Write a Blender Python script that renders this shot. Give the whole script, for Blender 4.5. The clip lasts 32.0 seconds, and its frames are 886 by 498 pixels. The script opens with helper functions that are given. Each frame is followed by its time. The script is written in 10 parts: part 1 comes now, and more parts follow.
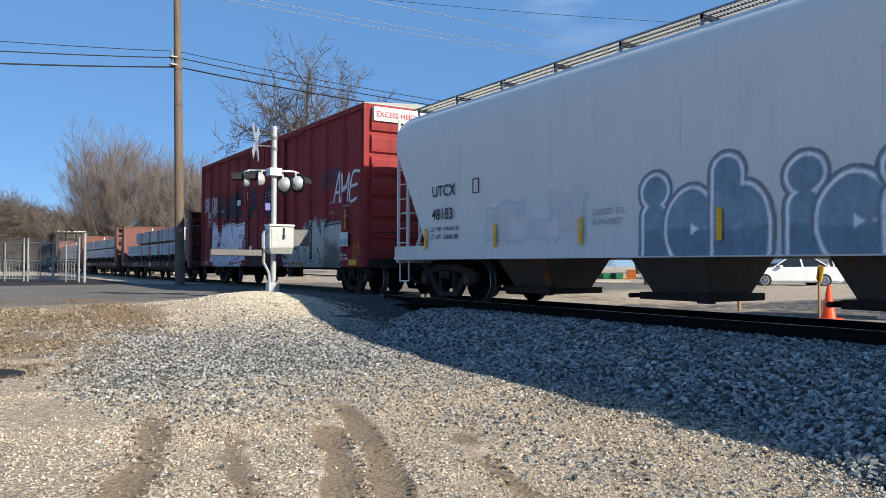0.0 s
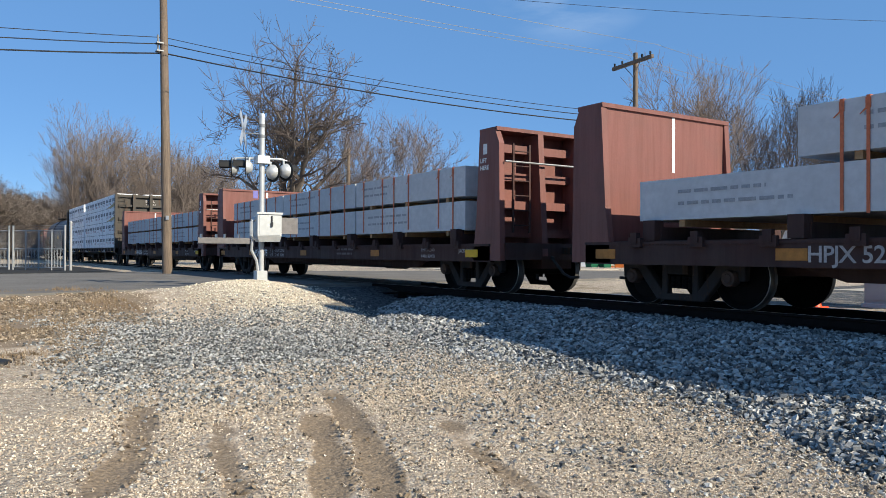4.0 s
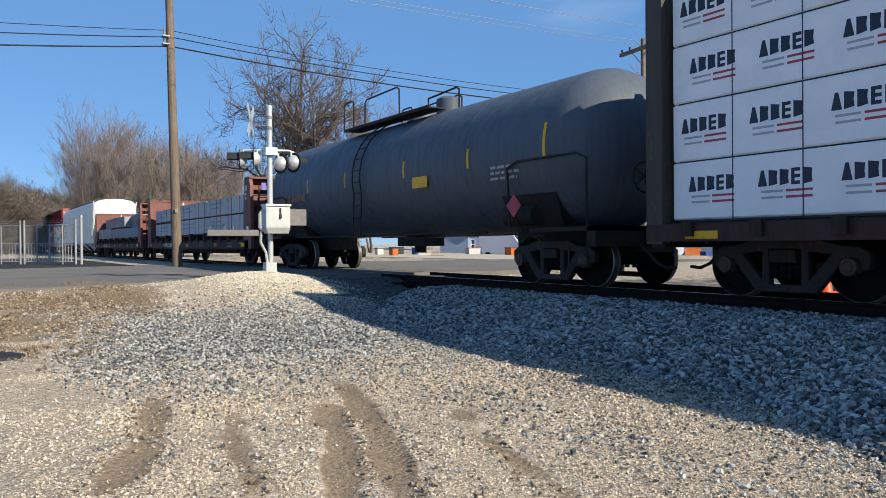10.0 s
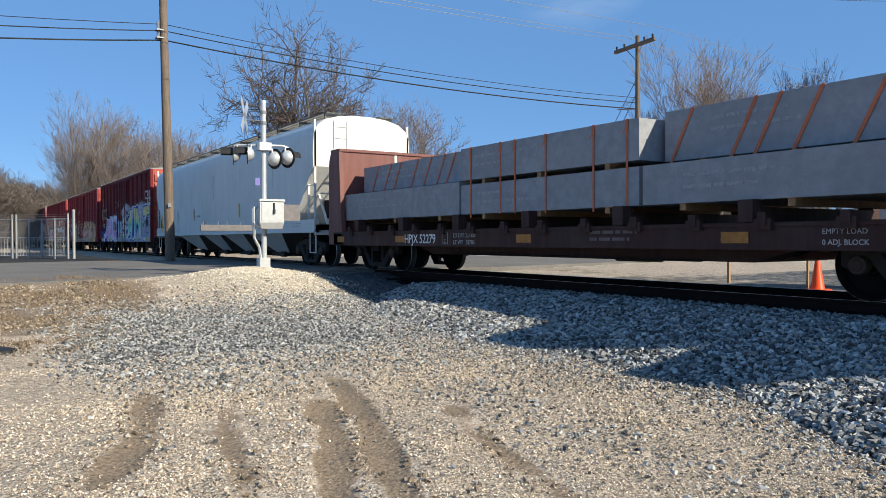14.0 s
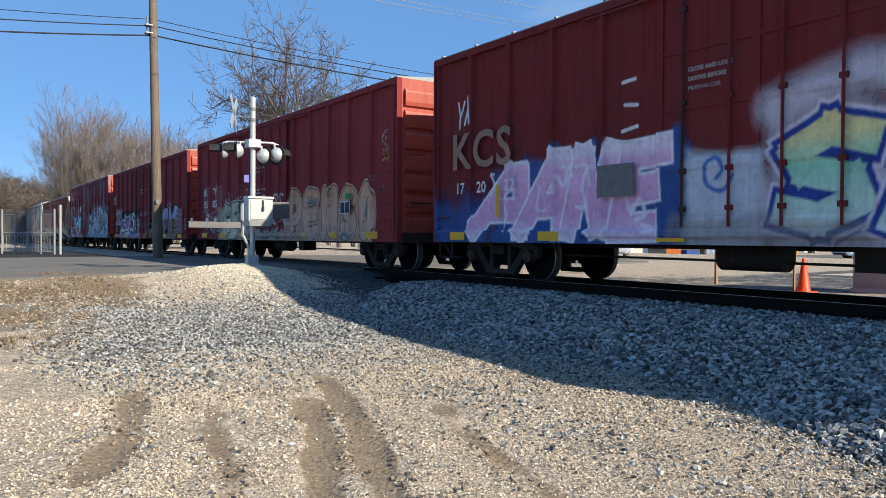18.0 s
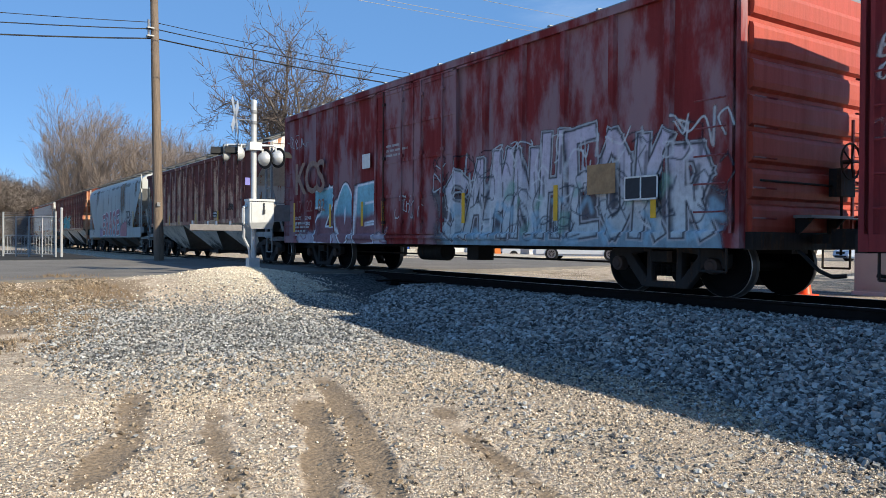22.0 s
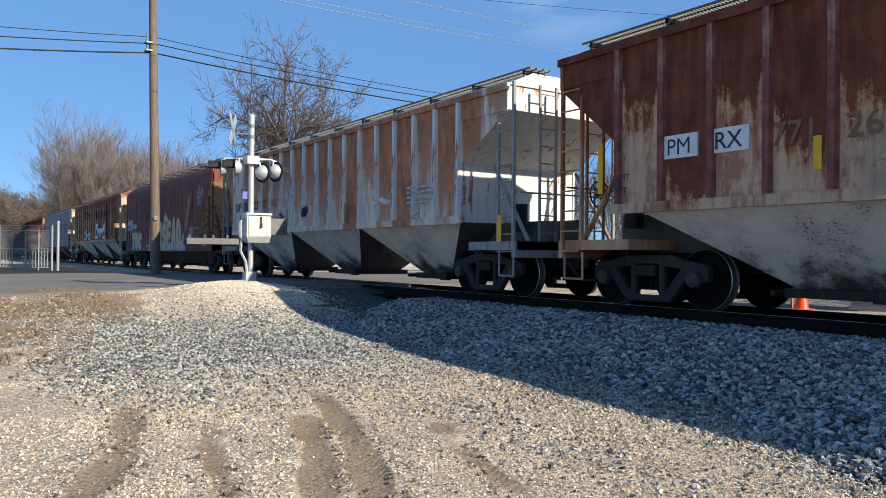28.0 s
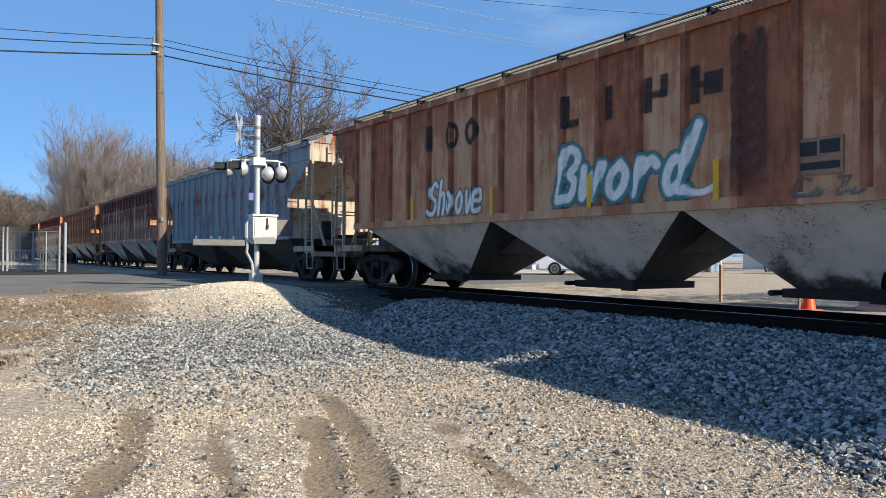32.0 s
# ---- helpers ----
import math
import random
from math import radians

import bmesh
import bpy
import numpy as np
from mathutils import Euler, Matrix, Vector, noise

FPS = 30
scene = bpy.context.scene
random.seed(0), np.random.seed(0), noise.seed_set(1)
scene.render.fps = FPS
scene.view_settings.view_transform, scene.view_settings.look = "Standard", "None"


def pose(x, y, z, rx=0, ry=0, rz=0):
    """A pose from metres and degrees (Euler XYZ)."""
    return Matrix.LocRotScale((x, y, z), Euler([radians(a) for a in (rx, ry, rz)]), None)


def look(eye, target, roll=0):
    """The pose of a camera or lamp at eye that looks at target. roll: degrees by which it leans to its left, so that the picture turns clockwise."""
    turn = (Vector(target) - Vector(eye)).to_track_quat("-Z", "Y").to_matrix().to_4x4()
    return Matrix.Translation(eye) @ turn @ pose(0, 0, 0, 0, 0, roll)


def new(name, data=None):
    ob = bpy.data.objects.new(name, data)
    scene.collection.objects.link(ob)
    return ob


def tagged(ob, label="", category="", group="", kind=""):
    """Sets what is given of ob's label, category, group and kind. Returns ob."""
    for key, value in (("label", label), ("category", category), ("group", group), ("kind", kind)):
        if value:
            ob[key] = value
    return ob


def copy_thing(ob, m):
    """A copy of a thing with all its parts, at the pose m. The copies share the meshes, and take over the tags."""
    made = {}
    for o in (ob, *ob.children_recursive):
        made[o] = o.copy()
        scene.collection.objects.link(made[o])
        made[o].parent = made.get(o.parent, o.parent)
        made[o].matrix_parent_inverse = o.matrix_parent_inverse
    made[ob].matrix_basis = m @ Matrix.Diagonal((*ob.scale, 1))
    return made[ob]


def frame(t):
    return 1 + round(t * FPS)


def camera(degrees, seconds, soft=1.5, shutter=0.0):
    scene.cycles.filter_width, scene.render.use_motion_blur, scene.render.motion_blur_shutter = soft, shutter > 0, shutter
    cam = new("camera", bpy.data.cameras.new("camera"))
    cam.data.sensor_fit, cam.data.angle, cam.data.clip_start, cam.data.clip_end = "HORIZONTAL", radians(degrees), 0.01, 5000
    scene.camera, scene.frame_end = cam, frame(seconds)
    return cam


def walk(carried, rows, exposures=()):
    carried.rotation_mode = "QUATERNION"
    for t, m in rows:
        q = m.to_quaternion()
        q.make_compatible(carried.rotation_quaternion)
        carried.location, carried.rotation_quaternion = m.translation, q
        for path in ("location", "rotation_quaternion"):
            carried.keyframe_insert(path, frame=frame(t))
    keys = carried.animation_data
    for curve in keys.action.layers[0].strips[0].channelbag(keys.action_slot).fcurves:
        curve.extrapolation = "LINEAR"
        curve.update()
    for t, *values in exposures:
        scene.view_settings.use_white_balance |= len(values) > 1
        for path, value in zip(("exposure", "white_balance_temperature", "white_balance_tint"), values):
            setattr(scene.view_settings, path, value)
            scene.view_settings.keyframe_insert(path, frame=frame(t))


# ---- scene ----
# Axes: the track runs along x, the train goes towards +x, the camera stands on the -y side; z = 0 is the rail head.
SPEED = 10.785
EYE = (0.0, -10.33, 0.79)


def aim(yaw, pitch, roll):
    a, b = radians(yaw), radians(pitch)
    d = Vector((math.cos(a) * math.cos(b), math.sin(a) * math.cos(b), math.sin(b)))
    return look(EYE, Vector(EYE) + d, roll)


cam = camera(60.6, 32.0, soft=0.5)
walk(cam, [
    (0, aim(147.61, 1.24, 0.20)), (0.5, aim(147.55, 1.18, 0.19)), (1, aim(147.39, 1.06, 0.17)),
    (1.5, aim(147.24, 0.88, 0.16)), (2, aim(147.13, 0.73, 0.15)), (2.5, aim(147.09, 0.55, 0.15)),
    (3, aim(146.98, 0.49, 0.15)), (3.5, aim(146.85, 0.47, 0.20)), (5.5, aim(146.71, -0.20, 0.28)),
    (6, aim(147.05, -0.43, 0.30)), (6.5, aim(147.45, -0.55, 0.23)), (7, aim(147.80, -0.66, 0.09)),
    (7.5, aim(147.96, -0.65, -0.08)), (8, aim(147.89, -0.52, -0.23)), (8.5, aim(147.71, -0.43, -0.36)),
    (9, aim(147.54, -0.38, -0.44)), (9.5, aim(147.43, -0.37, -0.48)), (10, aim(147.40, -0.43, -0.46)),
    (10.5, aim(147.41, -0.43, -0.41)), (11, aim(147.39, -0.41, -0.34)), (11.5, aim(147.38, -0.39, -0.30)),
    (12, aim(147.32, -0.38, -0.28)), (12.5, aim(147.31, -0.38, -0.27)), (13, aim(147.21, -0.49, -0.28)),
    (13.5, aim(147.10, -0.61, -0.26)), (14, aim(146.94, -0.73, -0.20)), (14.5, aim(146.76, -0.87, -0.07)),
    (16.5, aim(146.50, -1.02, 0.10)), (17, aim(146.36, -0.93, 0.24)), (17.5, aim(146.23, -0.85, 0.32)),
    (18, aim(146.11, -0.80, 0.34)), (18.5, aim(146.05, -0.77, 0.34)), (19, aim(146.05, -0.71, 0.33)),
    (19.5, aim(146.04, -0.67, 0.33)), (20, aim(146.07, -0.67, 0.35)), (20.5, aim(146.12, -0.67, 0.37)),
    (21, aim(146.16, -0.69, 0.37)), (21.5, aim(146.21, -0.65, 0.37)), (22, aim(146.18, -0.59, 0.36)),
    (22.5, aim(146.09, -0.46, 0.35)), (23, aim(145.95, -0.29, 0.36)), (23.5, aim(145.88, -0.18, 0.40)),
    (24, aim(145.80, -0.07, 0.44)), (24.5, aim(145.81, 0.01, 0.49)), (25, aim(145.86, 0.11, 0.52)),
    (25.5, aim(145.92, 0.19, 0.51)), (27.5, aim(145.97, 0.55, 0.47)), (28, aim(145.97, 0.48, 0.45)),
    (28.5, aim(145.99, 0.42, 0.44)), (29, aim(146.04, 0.42, 0.45)), (29.5, aim(146.09, 0.48, 0.47)),
    (30, aim(146.14, 0.54, 0.48)), (30.5, aim(146.17, 0.61, 0.48)), (31, aim(146.23, 0.62, 0.46)),
    (31.5, aim(146.30, 0.63, 0.41)), (32, aim(146.41, 0.54, 0.36)),
], exposures=[(0, 0.58, 6230, 6), (14, 0.58, 6230, 6), (18, 0.69, 6230, 7), (32, 0.69, 6230, 7)])

# ---- light ----
TO_SUN = Vector((1.49, 0.64, 1.0)).normalized()
CIRRUS = Vector((-0.731, 0.682, 0.41)).normalized()
SUN_EL = math.asin(TO_SUN.z)
SUN_AZ = math.atan2(TO_SUN.x, TO_SUN.y)
world = bpy.data.worlds.new("sky")
scene.world = world
world.use_nodes = True
wn, wl = world.node_tree.nodes, world.node_tree.links
wn.clear()
sky = wn.new("ShaderNodeTexSky")
sky.sky_type, sky.sun_disc = "NISHITA", False
sky.sun_elevation, sky.sun_rotation = SUN_EL, SUN_AZ
sky.air_density, sky.dust_density, sky.ozone_density = 0.7, 0.0, 5.0
bg = wn.new("ShaderNodeBackground")
bg.inputs["Strength"].default_value = 0.102
wout = wn.new("ShaderNodeOutputWorld")
even = wn.new("ShaderNodeMix")
even.data_type = "RGBA"
even.inputs[0].default_value = 0.68
even.inputs[7].default_value = (1.05, 2.3, 4.55, 1.0)
wl.new(sky.outputs[0], even.inputs[6])
# one thin wisp of cirrus high over the track
way = wn.new("ShaderNodeTexCoord")
stretch = wn.new("ShaderNodeMapping")
stretch.inputs["Scale"].default_value = (2.2, 2.2, 9.0)
wl.new(way.outputs["Generated"], stretch.inputs["Vector"])
wisp = wn.new("ShaderNodeTexNoise")
wisp.inputs["Scale"].default_value, wisp.inputs["Detail"].default_value, wisp.inputs["Roughness"].default_value = 2.4, 6.0, 0.62
wl.new(stretch.outputs[0], wisp.inputs["Vector"])
near = wn.new("ShaderNodeVectorMath")
near.operation = "DISTANCE"
near.inputs[1].default_value = CIRRUS
wl.new(way.outputs["Generated"], near.inputs[0])
thin = wn.new("ShaderNodeMapRange")
thin.inputs["From Min"].default_value, thin.inputs["From Max"].default_value = 0.13, 0.01
wl.new(near.outputs["Value"], thin.inputs["Value"])
shred = wn.new("ShaderNodeMapRange")
shred.inputs["From Min"].default_value, shred.inputs["From Max"].default_value, shred.inputs["To Max"].default_value = 0.42, 0.75, 0.75
wl.new(wisp.outputs[0], shred.inputs["Value"])
veil = wn.new("ShaderNodeMath")
veil.operation = "MULTIPLY"
wl.new(thin.outputs[0], veil.inputs[0])
wl.new(shred.outputs[0], veil.inputs[1])
cloud = wn.new("ShaderNodeMix")
cloud.data_type = "RGBA"
cloud.inputs[7].default_value = (5.6, 6.2, 7.0, 1.0)
wl.new(veil.outputs[0], cloud.inputs[0])
wl.new(even.outputs[2], cloud.inputs[6])
wl.new(cloud.outputs[2], bg.inputs[0])
wl.new(bg.outputs[0], wout.inputs[0])
sun_data = bpy.data.lights.new("sun", "SUN")
sun_data.energy, sun_data.angle, sun_data.color = 5.0, radians(0.53), (1.0, 0.88, 0.70)
sun = new("sun", sun_data)
sun.matrix_basis = look(TO_SUN * 200, (0, 0, 0))


# ---- mesh building ----
class Shape:
    """Collects vertices and faces of one mesh."""

    def __init__(self):
        self.v, self.f = [], []

    def hexa(self, p):
        n = len(self.v)
        self.v += [tuple(a) for a in p]
        self.f += [(n, n + 3, n + 2, n + 1), (n + 4, n + 5, n + 6, n + 7), (n, n + 1, n + 5, n + 4), (n + 1, n + 2, n + 6, n + 5), (n + 2, n + 3, n + 7, n + 6), (n + 3, n, n + 4, n + 7)]
        return self

    def box(self, x0, x1, y0, y1, z0, z1):
        return self.hexa([(x0, y0, z0), (x1, y0, z0), (x1, y1, z0), (x0, y1, z0), (x0, y0, z1), (x1, y0, z1), (x1, y1, z1), (x0, y1, z1)])

    def taper(self, lo, hi):
        """lo, hi: (x0, x1, y0, y1, z)."""
        p = []
        for x0, x1, y0, y1, z in (lo, hi):
            p += [(x0, y0, z), (x1, y0, z), (x1, y1, z), (x0, y1, z)]
        return self.hexa(p)

    def tube(self, p, q, r, r2=None, n=8, cap=True):
        p, q = Vector(p), Vector(q)
        d = (q - p).normalized()
        a = d.orthogonal().normalized()
        b = d.cross(a)
        r2 = r if r2 is None else r2
        k = len(self.v)
        for c, s in ((p, r), (q, r2)):
            for i in range(n):
                w = 2 * math.pi * i / n
                self.v.append(tuple(c + (a * math.cos(w) + b * math.sin(w)) * s))
        for i in range(n):
            j = (i + 1) % n
            self.f.append((k + i, k + j, k + n + j, k + n + i))
        if cap:
            self.f.append(tuple(range(k + n - 1, k - 1, -1)))
            self.f.append(tuple(range(k + n, k + 2 * n)))
        return self

    def path(self, pts, r, n=6):
        for a, b in zip(pts, pts[1:]):
            self.tube(a, b, r, n=n)
        return self

    def sweep(self, pts, r, n=5):
        """One unbroken round bar along a run of points."""
        k = len(self.v)
        pts = [Vector(p) for p in pts]
        for i, p in enumerate(pts):
            d = (pts[min(i + 1, len(pts) - 1)] - pts[max(i - 1, 0)]).normalized()
            a = d.cross(Vector((0.13, 0.08, 1.0))).normalized()
            b = d.cross(a)
            for j in range(n):
                w = 2 * math.pi * j / n
                self.v.append(tuple(p + (a * math.cos(w) + b * math.sin(w)) * r))
        for i in range(len(pts) - 1):
            for j in range(n):
                m = (j + 1) % n
                self.f.append((k + i * n + j, k + i * n + m, k + (i + 1) * n + m, k + (i + 1) * n + j))
        return self

    def lathe(self, prof, origin=(0, 0, 0), axis="y", n=24, close=False):
        """prof: (radius, height along the axis)."""
        k = len(self.v)
        m = len(prof)
        for i in range(n):
            w = 2 * math.pi * i / n
            c, s = math.cos(w), math.sin(w)
            for r, h in prof:
                p = {"x": (h, r * c, r * s), "y": (r * s, h, r * c), "z": (r * c, r * s, h)}[axis]
                self.v.append((p[0] + origin[0], p[1] + origin[1], p[2] + origin[2]))
        for i in range(n):
            j = (i + 1) % n
            for a in range(m if close else m - 1):
                b = (a + 1) % m
                self.f.append((k + i * m + a, k + j * m + a, k + j * m + b, k + i * m + b))
        return self

    def prism(self, prof, a, b, axis="x"):
        """An outline swept along an axis. axis x: prof is (y, z); axis y: prof is (x, z); axis z: prof is (x, y)."""
        k, n = len(self.v), len(prof)
        for h in (a, b):
            for u, w in prof:
                self.v.append({"x": (h, u, w), "y": (u, h, w), "z": (u, w, h)}[axis])
        for i in range(n):
            j = (i + 1) % n
            self.f.append((k + i, k + j, k + n + j, k + n + i))
        self.f.append(tuple(range(k + n - 1, k - 1, -1)))
        self.f.append(tuple(range(k + n, k + 2 * n)))
        return self

    def mesh(self, name, mat, smooth=False, fix=True):
        me = bpy.data.meshes.new(name)
        me.from_pydata(self.v, [], self.f)
        if fix:
            bm = bmesh.new()
            bm.from_mesh(me)
            bmesh.ops.recalc_face_normals(bm, faces=bm.faces)
            bm.to_mesh(me)
            bm.free()
        if smooth:
            me.shade_smooth()
            if smooth != 1:
                me.set_sharp_from_angle(angle=radians(smooth))
        if mat:
            me.materials.append(mat)
        return me


def part(name, shape, mat, parent=None, label="", smooth=False):
    me = shape if isinstance(shape, bpy.types.Mesh) else shape.mesh(name, mat, smooth)
    ob = new(name, me)
    ob.parent = parent
    if label:
        tagged(ob, label)
    return ob


def thing(name, label, category, at=(0, 0, 0), group="", kind="", turn=0):
    ob = new(name)
    ob.empty_display_size = 0.2
    ob.matrix_basis = pose(*at, 0, 0, turn)
    return tagged(ob, label, category, group, kind)


TEXTS = {}


def text_mesh(body, size, mat, bold=0.0, shear=0.0, align="LEFT", spacing=1.0):
    """Lettering as a mesh in the x-z plane that faces -y."""
    key = (body, size, mat.name, bold, shear, align, spacing)
    if key not in TEXTS:
        cu = bpy.data.curves.new("lettering", "FONT")
        cu.body, cu.size, cu.offset, cu.shear, cu.align_x, cu.space_character = body, size, min(bold, 0.001 * size) if "M" in body else bold, shear, align, spacing
        cu.resolution_u = 3
        ob = bpy.data.objects.new("lettering", cu)
        me = bpy.data.meshes.new_from_object(ob)
        bpy.data.objects.remove(ob)
        me.transform(Matrix.Rotation(math.pi / 2, 4, "X"))
        me.materials.clear()
        me.materials.append(mat)
        TEXTS[key] = me
    return TEXTS[key]


LETTERS = {}


def letters_apart(me):
    """The large letters of a word, each as a mesh of its own."""
    if me.name not in LETTERS:
        spans = []
        for f in sorted(me.polygons, key=lambda f: min(me.vertices[v].co.x for v in f.vertices)):
            xs = [me.vertices[v].co.x for v in f.vertices]
            if spans and min(xs) < spans[-1][0] + 1e-4:
                spans[-1][0] = max(spans[-1][0], max(xs))
                spans[-1][1].append(f)
            else:
                spans.append([max(xs), [f]])
        LETTERS[me.name] = []
        for _, faces in spans:
            used = sorted({v for f in faces for v in f.vertices})
            at = {v: k for k, v in enumerate(used)}
            one = bpy.data.meshes.new("letter")
            one.from_pydata([me.vertices[v].co[:] for v in used], [], [[at[v] for v in f.vertices] for f in faces])
            one.materials.append(me.materials[0])
            LETTERS[me.name].append(one)
    return LETTERS[me.name]


def lettering(parent, body, x, y, z, size, mat, bold=0.0, shear=0.0, spacing=1.0, turn=0, name="lettering"):
    me = text_mesh(body, size, mat, bold, shear, "LEFT", spacing)
    for one in (letters_apart(me) if size >= 0.14 and len(body) > 1 else [me]):
        ob = new(name if size < 0.14 or len(body) < 2 else "letter", one)
        ob.parent = parent
        ob.matrix_basis = pose(x, y, z, 0, 0, turn)


# ---- materials ----
class Nodes:
    def __init__(self, name):
        self.m = bpy.data.materials.new(name)
        self.m.use_nodes = True
        self.t = self.m.node_tree
        self.b = self.t.nodes["Principled BSDF"]

    def add(self, kind, **inputs):
        n = self.t.nodes.new(kind)
        for k, val in inputs.items():
            k = k.replace("_", " ")
            if isinstance(val, bpy.types.NodeSocket):
                self.t.links.new(val, n.inputs[k])
            else:
                n.inputs[k].default_value = val
        return n

    def coord(self, kind="Object", scale=(1, 1, 1)):
        c = self.t.nodes.new("ShaderNodeTexCoord")
        mp = self.t.nodes.new("ShaderNodeMapping")
        mp.inputs["Scale"].default_value = scale
        self.t.links.new(c.outputs[kind], mp.inputs["Vector"])
        return mp.outputs[0]

    def noise(self, vec, scale, detail=5.0, rough=0.6):
        n = self.add("ShaderNodeTexNoise", Vector=vec, Scale=scale, Detail=detail, Roughness=rough)
        return n.outputs[0]

    def ramp(self, fac, lo, hi, a=0.0, b=1.0):
        n = self.add("ShaderNodeMapRange", Value=fac)
        n.inputs["From Min"].default_value, n.inputs["From Max"].default_value = lo, hi
        n.inputs["To Min"].default_value, n.inputs["To Max"].default_value = a, b
        n.interpolation_type = "SMOOTHSTEP"
        return n.outputs[0]

    def mix(self, fac, a, b, mode="MIX"):
        n = self.t.nodes.new("ShaderNodeMix")
        n.data_type, n.blend_type = "RGBA", mode
        for sock, val in ((n.inputs[0], fac), (n.inputs[6], a), (n.inputs[7], b)):
            if isinstance(val, bpy.types.NodeSocket):
                self.t.links.new(val, sock)
            elif isinstance(val, (int, float)):
                sock.default_value = val
            else:
                sock.default_value = (*val, 1.0)
        return n.outputs[2]

    def math(self, op, a, b=0.0):
        n = self.t.nodes.new("ShaderNodeMath")
        n.operation = op
        for sock, val in zip(n.inputs, (a, b)):
            if isinstance(val, bpy.types.NodeSocket):
                self.t.links.new(val, sock)
            else:
                sock.default_value = val
        return n.outputs[0]

    def bump(self, height, strength, distance):
        n = self.add("ShaderNodeBump", Height=height, Strength=strength, Distance=distance)
        self.t.links.new(n.outputs[0], self.b.inputs["Normal"])

    def done(self, color, rough, metal=0.0, spec=None):
        for key, val in (("Base Color", color), ("Roughness", rough), ("Metallic", metal)):
            if isinstance(val, bpy.types.NodeSocket):
                self.t.links.new(val, self.b.inputs[key])
            else:
                self.b.inputs[key].default_value = (*val, 1.0) if isinstance(val, tuple) else val
        if spec is not None:
            self.b.inputs["Specular IOR Level"].default_value = spec
        return self.m


def dim(c, k):
    return tuple(min(1.0, a * k) for a in c)


def paint(name, color, rust=0.0, rust_color=(0.16, 0.05, 0.02), grime=0.35, rough=0.5, fade=None, fade_amount=0.0, metal=0.0, from_top=None, spec=0.4, soft=0.03, along=None, runs=0.78):
    """Weathered paint on steel: broad fading, streaks that run down, grime and rust patches."""
    n = Nodes(name)
    co = n.coord()
    broad = n.noise(co, 0.7, 6, 0.65)
    streak = n.noise(n.coord(scale=(5.0, 5.0, 0.35)), 1.3, 6, 0.7)
    fine = n.noise(co, 22.0, 4, 0.7)
    c = n.mix(n.ramp(streak, 0.35, 0.75), color, dim(color, runs))
    c = n.mix(n.math("MULTIPLY", n.ramp(broad, 0.4, 0.75), grime), c, (0.06, 0.052, 0.045))
    c = n.mix(n.math("MULTIPLY", n.ramp(fine, 0.45, 0.8), 0.22), c, dim(color, 0.5))
    if fade:
        veil = n.noise(n.coord(scale=(1.6, 1.6, 0.6)), 1.1, 5, 0.6)
        c = n.mix(n.math("MULTIPLY", n.ramp(veil, 0.42, 0.62), fade_amount), c, fade)
    if rust > 0:
        blot = n.math("ADD", n.math("MULTIPLY", n.math("SUBTRACT", broad, 0.5), 1.1), n.math("ADD", n.math("MULTIPLY", n.math("SUBTRACT", streak, 0.5), 1.2), 0.5))
        blot = n.math("ADD", blot, n.math("MULTIPLY", n.math("SUBTRACT", fine, 0.5), 0.25))
        if from_top:
            zed = n.add("ShaderNodeSeparateXYZ", Vector=n.coord()).outputs[2]
            blot = n.math("ADD", blot, n.math("MULTIPLY", n.math("SUBTRACT", zed, from_top[0]), from_top[1]))
        if along:
            ex = n.add("ShaderNodeSeparateXYZ", Vector=n.coord()).outputs[0]
            blot = n.math("ADD", blot, n.ramp(n.math("ABSOLUTE", n.math("SUBTRACT", ex, along[0])), *along[1:]))
        edge = 0.66 - 0.3 * rust
        tone = n.mix(n.ramp(n.noise(co, 5.0, 5, 0.7), 0.35, 0.7), rust_color, dim(rust_color, 2.0))
        c = n.mix(n.ramp(blot, edge - soft, edge + soft), c, tone)
    n.bump(n.math("ADD", fine, n.math("MULTIPLY", broad, 2.0)), 0.25, 0.01)
    return n.done(c, n.ramp(streak, 0.3, 0.8, rough - 0.08, rough + 0.15), metal, spec)


